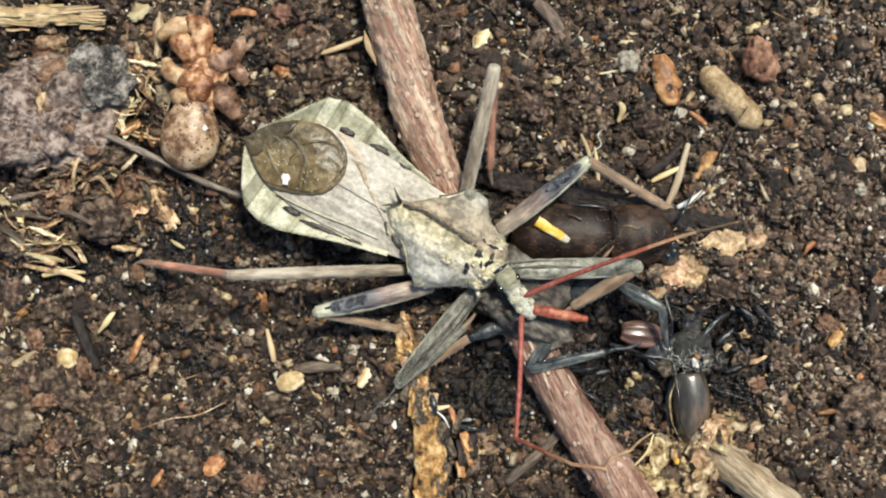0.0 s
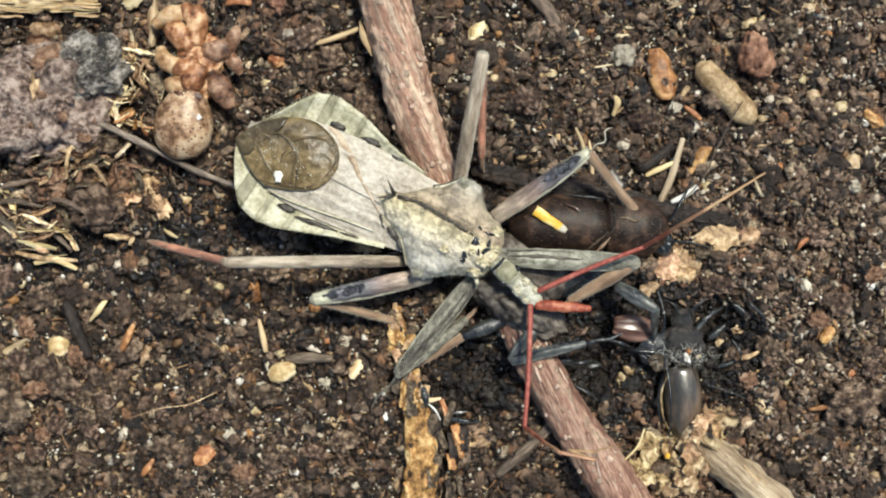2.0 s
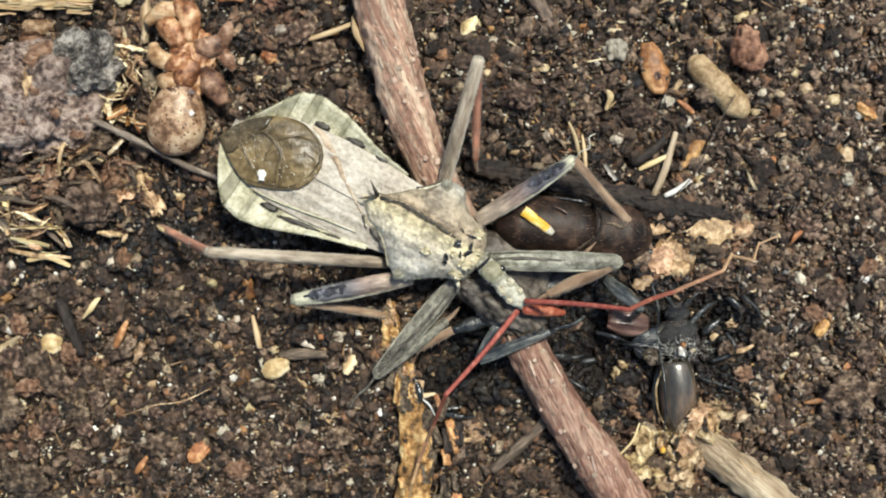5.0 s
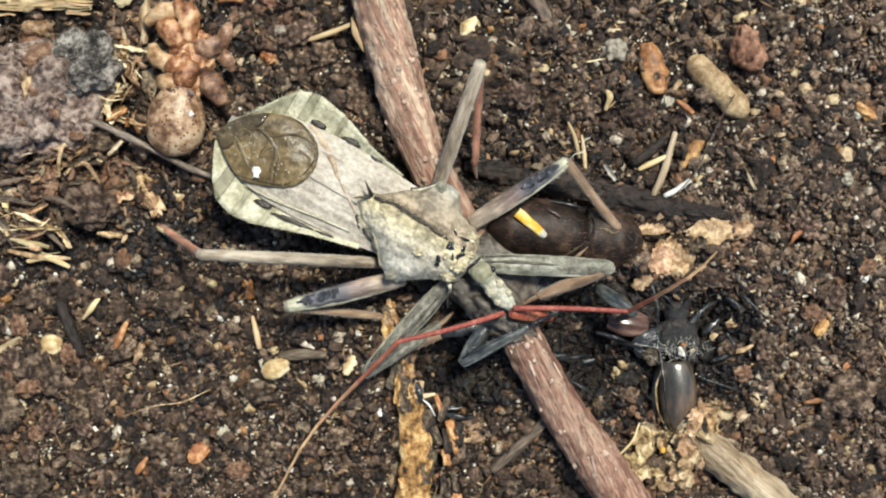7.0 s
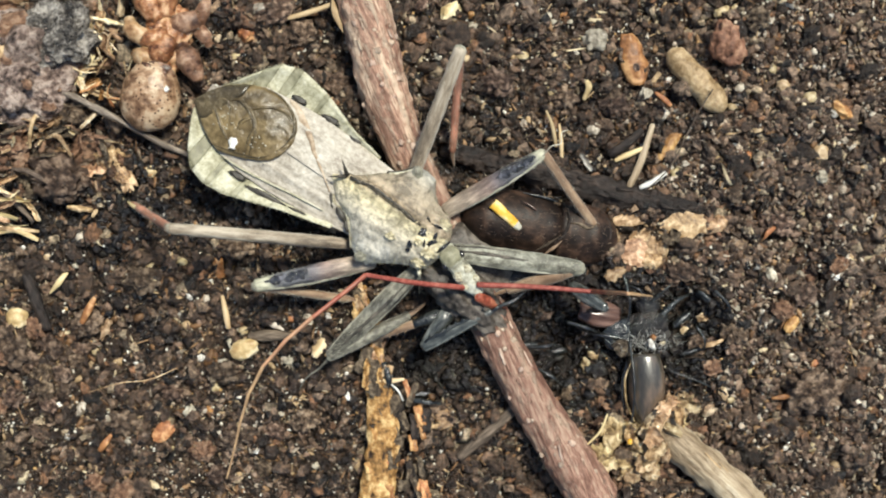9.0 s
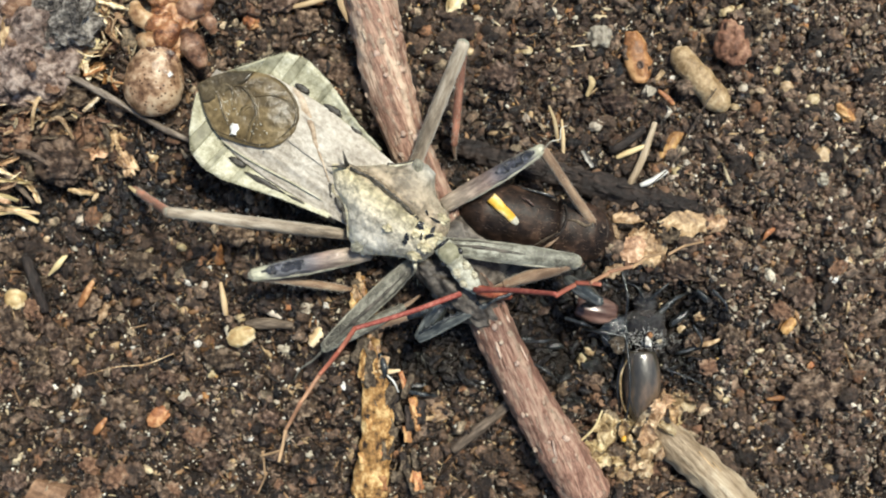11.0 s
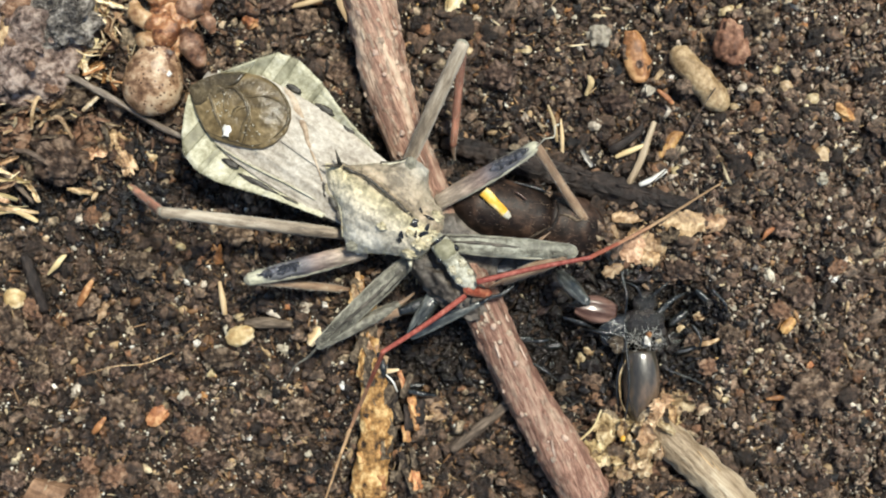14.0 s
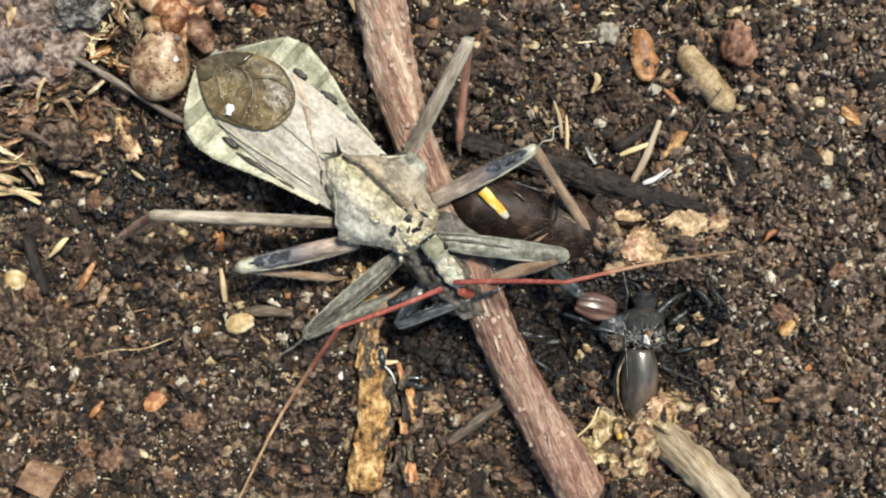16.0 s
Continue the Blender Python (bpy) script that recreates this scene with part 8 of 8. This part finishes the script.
        waist = -0.5 * math.exp(-((u - 164) / 9) ** 2)
        return 5.3 + smooth_at(rise, u) * dome + (fold + keel + waist) * dome

    rings = []
    for u in np.linspace(-20, 215, 120):
        jag = 2.6 * noise.noise(Vector((u * 0.16, 1, 0))) + (3.5 * noise.noise(Vector((u * 0.3, 7, 0))) if u < 80 else 0)
        wl, wr = smooth_at(left, u) + 2.0 * noise.noise(Vector((u * 0.12, 5, 2))), smooth_at(right, u) + jag
        ring = []
        for a in np.linspace(0, math.pi, 49):
            v = (wl if math.cos(a) > 0 else wr) * math.cos(a)
            ring.append(Vector((u * K, v * K, shield_z(u, v))))
        for a in np.linspace(math.pi, 2 * math.pi, 12)[1:-1]:
            v = (wl if math.cos(a) > 0 else wr) * math.cos(a) * 0.97
            ring.append(Vector((u * K, v * K, 5.25 + 1.6 * math.sin(a) * min(1, (u + 40) / 60))))
        rings.append(ring)
    part("pronotum", ring_mesh(rings), SHIELD, b, "cream shoulder shield, tan on one side, with a yellowish ridge")
    for u, v, turn in ((101, -90, 60), (102, 86, -60)):
        place(part("shoulder_knob", lump(0.62, 0.5, 0.5, 0.3, 3.0 + u + v, 4, 1.2), LEG_EDGE, b, "bluish grey shoulder knob"), u * K, v * K, shield_z(u, v) + 0.1, turn)
    for u, v, r in ((125, -33, 0.36), (192, 36, 0.46), (190, -44, 0.46), (203, 8, 0.36), (196, -22, 0.5), (172, -14, 0.3)):
        place(part("tubercle", lump(r * 1.2, r * 0.9, r * 0.6, 0.6, u + v, 4, 1.6), SHIELD, b), u * K, v * K, shield_z(u, v))
    part("spur", spike((196 * K, -52 * K, 5.5), (212 * K, -69 * K, 5.6), 0.3, None, 7), CUTICLE, b, "small pale spur")
    # hind margins: a pale wavy lip; dark lumps before it paint a gap's shade
    lip = ((-19, -9), (-3, -24), (8, -38), (32, -42), (48, -52), (60, -66), (77, -88))
    part("margin", tube([(u * K, v * K, 5.75) for u, v in lip], [0.05, 0.1, 0.14, 0.1, 0.14, 0.1, 0.05], 44, 7, 0.7, 0.8, 2.0, None, 2.0), CUTICLE, b, "pale wavy hind margin")
    for u, v, l, wd, turn in ((2, -37, 0.75, 0.22, -50), (30, -50, 0.8, 0.26, -25), (50, -62, 0.55, 0.18, -45)):
        place(part("margin_gap", lump(l, wd, 0.14, 0.4, 9.0 + u, 3, 1.5), CREST, b, "dark patch painted as the gap's shade"), u * K, v * K, 5.72, turn)
    part("margin", tube([(u * K, v * K, 5.7) for u, v in ((57, 58), (68, 66), (81, 79), (95, 97))], [0.16, 0.08, 0.07, 0.05], 26, 7, 0.8, 0.7, 4.0), CREST, b, "dark hind margin")
    part("margin", tube([(u * K, v * K, 5.85) for u, v in ((60, 57), (72, 65), (85, 78), (97, 95))], [0.06, 0.1, 0.1, 0.06], 26, 7, 0.8, 0.6, 6.0), CUTICLE, b, "pale lip")
    for k, (u, v, a_, b_, turn) in enumerate(((169, 4, 0.46, 0.4, 20), (191, -1, 0.5, 0.2, 60), (190, 10, 0.34, 0.16, 100), (161, 30, 0.4, 0.13, -30), (182, 27, 0.5, 0.12, 10), (158, -24, 0.46, 0.2, -30), (162, -35, 0.26, 0.18, 10), (191, -44, 0.16, 0.12, 80), (180, -10, 0.3, 0.13, 120))):
        place(part("pit", lump(a_, b_, 0.16, 0.5, 3.0 + k, 4, 1.6), EYE, b, "black glossy mark"), u * K, v * K, shield_z(u, v) + 0.06, turn)
    g = np.random.default_rng(17)
    fuzz = None
    for _ in range(1500):
        u = g.uniform(10, 212)
        q = g.uniform(-1, 1)
        q = math.copysign(abs(q) ** 0.5, q)
        v = q * smooth_at(left if q > 0 else right, u) * 0.99
        p0 = Vector((u * K, v * K, shield_z(u, v) - 0.02))
        fuzz = spike(p0, p0 + Vector((g.uniform(-0.05, 0.22), g.uniform(-0.12, 0.12) + 0.26 * q ** 3, g.uniform(0.05, 0.22))), 0.018, fuzz, 3)
    for _ in range(420):
        u, side = g.uniform(-268, 20), g.choice((-1, 1))
        p0 = Vector((u * K, side * smooth_at(RIM[side], u) * K * 0.985, 5.45))
        fuzz = spike(p0, p0 + Vector((g.uniform(-0.2, 0.1), side * g.uniform(0.1, 0.28), g.uniform(-0.05, 0.2))), 0.025, fuzz, 3)
    part("fuzz", fuzz, RIM_PALE, b, "fine pale hairs along the edges")
    # toothed crest along the back
    line = lambda f: (2 + 154 * f, float(np.interp(f, (0, 0.16, 0.34, 0.52, 0.72, 0.92, 1), (12, 15, 22, 19, 18, 13, 12))))
    rows, teeth = [], None
    for i in range(31):
        f = i / 30
        u, v = line(f)
        z = shield_z(u, v)
        h = z + 0.1 + 0.4 * math.sin(math.pi * (0.1 + 0.85 * f))
        rows.append([Vector((u * K, v * K - 0.36, z - 0.2)), Vector((u * K, v * K - 0.1, h - 0.06)), Vector((u * K, v * K, h)), Vector((u * K, v * K + 0.1, h - 0.06)), Vector((u * K, v * K + 0.36, z - 0.2))])
        if i > 1:
            teeth = spike((u * K + 0.06 * math.sin(7 * i), v * K + 0.04 * math.sin(5 * i), h - 0.16), (u * K + 0.1 * math.sin(4 * i), v * K + 0.07 * math.sin(11 * i), h + 0.2 + 0.06 * math.sin(3 * i)), 0.15 + 0.04 * math.sin(9 * i), teeth, 7)
    crest = part("crest", ring_mesh(rows), SHIELD, b, "low half-wheel crest")
    spine = spike((3 * K, 13 * K, 7.0), (-20 * K, 31 * K, 7.7), 0.24, teeth, 6)
    spine = spike((3 * K, 11 * K, 7.0), (-24 * K, -10 * K, 7.5), 0.2, spine, 6)
    top = [(u * K, v * K, shield_z(u, v) + 0.08 + 0.4 * math.sin(math.pi * (0.1 + 0.85 * f))) for f in np.linspace(0, 1, 11) for u, v in [line(f)]]
    part("crest_edge", tube(top, [0.16, 0.15] + [0.12] * 7 + [0.14, 0.08], 90, 8, 0.8, 0.9, 3, None, 3.5), CREST, crest, "blackish worn crest edge")
    part("teeth", spine, CREST, crest, "black crest teeth")
    # head, keyed apart
    head = part("head", hairy(tube([(-0.4, 0, 0), (0.3, 0, 0), (1.3, 0, 0.1), (2.1, 0, 0), (2.9, 0, 0.1), (4.2, 0, -0.05), (5.3, 0, -0.2)], [0.75, 0.9, 0.95, 0.84, 0.92, 0.84, 0.5], 40, 20, 0.9, 0.14, 4, None, 1.8), 5.0, 0.9, 60, 0.3, 3), HEAD_GREY, b, "narrow grey-green head")
    for side in (1, -1):
        place(part("eye", lump(0.36, 0.3, 0.4, 0.05, 2.0, 3), EYE, head, "black eye"), 1.35, side * 0.92, 0.35)
        if side > 0:
            place(part("crown", lump(1.15, 0.98, 0.8, 0.06, 12.0, 4), RIM_OLIVE, head, "smooth olive-grey crown"), 0.95, 0, 0.28)
            part("collar", tube([(-0.15, -0.75, 0.35), (-0.2, 0.0, 0.82), (-0.15, 0.75, 0.35)], [0.12, 0.18, 0.12], 16, 8), EYE, head, "black collar")
        place(part("cheek", lump(0.5, 0.42, 0.35, 0.4, 6.0 + side, 4, 1.5), CUTICLE, head, "pale bluish knob"), 2.75, side * 0.5, 0.62, 20 * side)
        place(part("feeler_base", lump(0.42, 0.36, 0.36, 0.1, 5.0, 2), CUTICLE, head), 3.9, side * 0.62, 0.5)
    beak = part("beak", tube([(0, 0, 0), (1.6, 0, 0.1), (3.6, 0, 0), (4.9, 0, 0)], [0.44, 0.52, 0.46, 0.26], 18, 10, 0.9, 0.25, 2), BEAK_RED, b, "red curved beak")
    limbs = {}
    spec = {"left_mid": (10.3, (0.75, 0.85, 0.75, 0.55), LEG_TWO, 12.0, (0.48, 0.46, 0.48, 0.38), TIBIA_PALE, 0.9), "left_fore": (12.6, (0.72, 0.95, 0.96, 0.92, 0.7), LEG_GREEN, 7.0, (0.5, 0.65, 0.6, 0.4), TIBIA_PALE, 0.8),
            "right_fore": (11.3, (0.7, 0.92, 0.9, 0.78, 0.55), LEG_DARK, 8.2, (0.5, 0.62, 0.6, 0.4), LEG_DARK, 0.8), "right_mid": (10.9, (0.75, 0.9, 0.8, 0.6), LEG_TWO, 9.6, (0.42, 0.42, 0.42, 0.34), TIBIA_PALE, 0.9),
            "left_hind": (12.6, (0.6, 0.68, 0.66, 0.6), LEG, 11.0, (0.42, 0.4, 0.38, 0.32), TIBIA_RED, 1.0), "right_hind": (16.6, (0.52, 0.6, 0.56, 0.5), LEG, 13.2, (0.44, 0.4, 0.38, 0.32), TIBIA_RED, 1.0)}
    for k, (key, (l1, r1, m1, l2, r2, m2, flat)) in enumerate(spec.items()):
        f = limb("femur", l1, r1, m1, b, "", flat, 440, 10 + k, 0.0, "fore" in key)
        if "mid" in key:
            s = 1 if key == "left_mid" else -1
            part("pale_edge", tube([(l1 * q, -s * r1[1] * w, 0.25) for q, w in ((0.1, 0.75), (0.4, 0.85), (0.7, 0.78), (0.95, 0.5))], [0.1, 0.17, 0.16, 0.1], 22, 7, 0.8, 0.6, k), LEG_EDGE, f, "pale hairy lower edge")
            part("wet_band", tube([(l1 * q, s * 0.12, 0.5 * r1[1] * flat) for q in (0.5, 0.6, 0.72, 0.84, 0.93)], [0.2, 0.48, 0.44, 0.46, 0.2], 34, 10, 0.8, 0.28, 2.0 + k, None, 2.2), WET_BAND, f, "glossy blue-black band")
        place(part("knee", lump(r1[-1] * 0.95, r1[-1] * 0.86, r1[-1] * 0.8, 0.25, 60.0 + k, 3), LEG_EDGE, f, "pale knobbly knee"), l1 - 0.15, 0, 0)
        t = limb("tibia", l2, r2, m2, b, "", 1.0, 360, 20 + k)
        part("tarsus", tube([(0, 0, 0), (0.9, 0.05, -0.05), (2.0, 0.25, -0.2)], [0.24, 0.2, 0.1], 10, 6), TIBIA_PALE, t, "short thin foot").matrix_basis = pose((l2 - 0.1) * MM, 0, 0)
        if "fore" in key:
            far = 0.72 if key == "left_fore" else 0.94
            part("groove", tube([(1.2, 0.15, r1[1] * 0.70), (l1 * far * 0.4, 0.2, r1[1] * 0.74), (l1 * far * 0.7, 0.12, r1[2] * 0.74), (l1 * far, 0.05, r1[3] * 0.66)], [0.08, 0.2, 0.16, 0.05], 26, 7, 0.6, 0.6, 3), CREST, f, "dark groove")
            part("groove", tube([(1.0, 0.62 * r1[1], r1[1] * 0.5), (l1 * 0.3, 0.72 * r1[1], r1[1] * 0.46), (l1 * 0.55, 0.7 * r1[2], r1[2] * 0.46)], [0.06, 0.12, 0.04], 22, 6, 0.6, 0.6, 5), CREST, f, "dark groove")
        if key == "right_fore":
            part("bristle", tube([(0, 0, 0), (1.6, 0.1, -0.4), (3.2, -0.1, -1.2), (4.6, 0.2, -2.0)], [0.14, 0.1, 0.08, 0.04], 16, 6), LEG_DARK, f, "thin dark bristle").matrix_basis = pose((l1 - 0.1) * MM, 0, 0)
        if key == "left_mid":
            part("thread", tube([(-0.1, 0.1, 0.4), (-0.5, 0.9, 0.9), (-0.2, 1.7, 1.0), (-0.9, 2.3, 0.9), (-0.6, 3.0, 0.6)], [0.05, 0.06, 0.05, 0.05, 0.03], 30, 5), HAIR, t, "fine pale curled thread")
        limbs[key] = [f, t]
    feelers = {}
    for side in ("left", "right"):
        stem, mid, tip = FEELER[side]
        feelers[side] = [part("feeler_stem", tube([(0, 0, 0), (stem / 2, 0.12, 0.1), (stem, 0, 0)], [0.27, 0.23, 0.2], 22, 8, 1, 0.08, 3), FEELER_RED, b, "red stiff feeler segment")]
        for k in range(4):
            r0, r1 = 0.21 - 0.012 * k, 0.198 - 0.012 * k
            feelers[side].append(part("feeler_middle", tube([(0, 0, 0), (mid / 8, 0.02, 0), (mid / 4, 0, 0)], [r0, (r0 + r1) / 2, r1], 10, 8, 1, 0.08, 5 + k), (FEELER_MID, FEELER_MID, FEELER_MID_END, FEELER_MID_END)[k], b, "red to orange feeler segment"))
        for k in range(4):
            r0, r1 = 0.16 - 0.02 * k, 0.14 - 0.02 * k
            feelers[side].append(part("feeler_tip", tube([(0, 0, 0), (tip / 8, 0.02, 0), (tip / 4, 0, 0)], [r0, (r0 + r1) / 2, r1], 10, 8, 1, 0.08, 7 + k), FEELER_TIP, b, "thin orange feeler end"))
    return b, head, beak, limbs, feelers


prey, prey_limbs = build_prey()
bug, bug_head, bug_beak, bug_limbs, bug_feelers = build_bug()


# ---- motion ----
def between(table, t):
    """The table's points at t seconds, eased between its rows."""
    if t <= table[0][0]:
        return [Vector(p) for p in table[0][1:]]
    for a, b in zip(table, table[1:]):
        if t <= b[0]:
            f = (t - a[0]) / (b[0] - a[0])
            return [Vector(p).lerp(Vector(q), f) for p, q in zip(a[1:], b[1:])]
    return [Vector(p) for p in table[-1][1:]]


def level(table, t):
    return [float(np.interp(t, [r[0] for r in table], [r[k] for r in table])) for k in range(1, len(table[0]))]


def aim(a, b):
    """The pose (metres) at a with X towards b and Z as upright as can be."""
    x = (b - a).normalized()
    y = Vector((0, 0, 1)).cross(x)
    y = y.normalized() if y.length > 1e-4 else Vector((0, 1, 0))
    m = Matrix((x, y, x.cross(y))).transposed().to_4x4()
    m.translation = a * MM
    return m


def bowed(pts):
    """Base, stem end, middle and tip of a feeler, with points of a smooth bow put between the last three."""
    p = [Vector(q) for q in pts]
    c, _ = curve([q[:] for q in p[1:]], [1, 1, 1], 9)
    return [p[0]] + [Vector(q) for q in c]


def motions():
    times = sorted({r[0] for r in BODY} | {4.2, 4.8, 5.2, 5.8, 9.8, 10.6, 14.6, 14.8, 15.0, 15.15, 15.3})
    body = {t: pose(x * MM, y * MM, 0, 0, 0, a) for t in times for x, y, a in [level(BODY, t)]}
    held = {t: pose(x * MM, y * MM, z * MM, 0, p, a) for t in times for x, y, z, a, p in [level(PREY, t)]}
    walk(bug, [(t, body[t]) for t in times])
    walk(prey, [(t, held[t]) for t in times])
    walk(bug_head, [(t, pose(x * MM, y * MM, 6.1 * MM, 0, 8, a)) for t in times for x, y, a in [level(HEAD, t)]])
    walk(bug_beak, [(t, body[t].inverted() @ aim(*between(BEAK, t))) for t in times])

    def jointed(owner, pieces, table, lengths, base=None):
        rows = [[] for _ in pieces]
        for t in times:
            pts = between(table, t)
            if base:
                pts = [owner[t] @ (Vector(base) * MM) / MM] + pts
            start = pts[0]
            for k in range(len(pieces)):
                m = aim(start, pts[k + 1])
                rows[k].append((t, owner[t].inverted() @ m))
                start = m @ Vector((lengths[k] * MM, 0, 0)) / MM
        for ob, r in zip(pieces, rows):
            walk(ob, r)

    jointed(body, bug_limbs["left_mid"], LEG_LEFT_MID, (10.3, 12.0), LEG_LEFT_MID_HIP)
    jointed(body, bug_limbs["left_fore"], LEG_LEFT_FORE, (12.6, 7.0), LEG_LEFT_FORE_HIP)
    jointed(body, bug_limbs["right_fore"], LEG_RIGHT_FORE, (11.3, 8.2), LEG_RIGHT_FORE_HIP)
    jointed(body, bug_limbs["right_mid"], LEG_RIGHT_MID, (10.9, 9.6), LEG_RIGHT_MID_HIP)
    jointed(body, bug_limbs["left_hind"], LEG_LEFT_HIND, (12.6, 11.0), LEG_LEFT_HIND_HIP)
    jointed(body, bug_limbs["right_hind"], LEG_RIGHT_HIND, (16.6, 13.2), LEG_RIGHT_HIND_HIP)
    for side, table in (("left", ANTENNA_LEFT), ("right", ANTENNA_RIGHT)):
        stem, mid, tip = FEELER[side]
        jointed(body, bug_feelers[side], [(r[0], *bowed(r[1:])) for r in table], (stem, *[mid / 4] * 4, *[tip / 4] * 4))
    jointed(held, prey_limbs["fore"], PREY_FORE, (5.9, 7.0))
    jointed(held, prey_limbs["mid"], PREY_MID, (4.2, 4.6))
    jointed(held, prey_limbs["hind"], PREY_HIND, (4.9, 5.8))


motions()
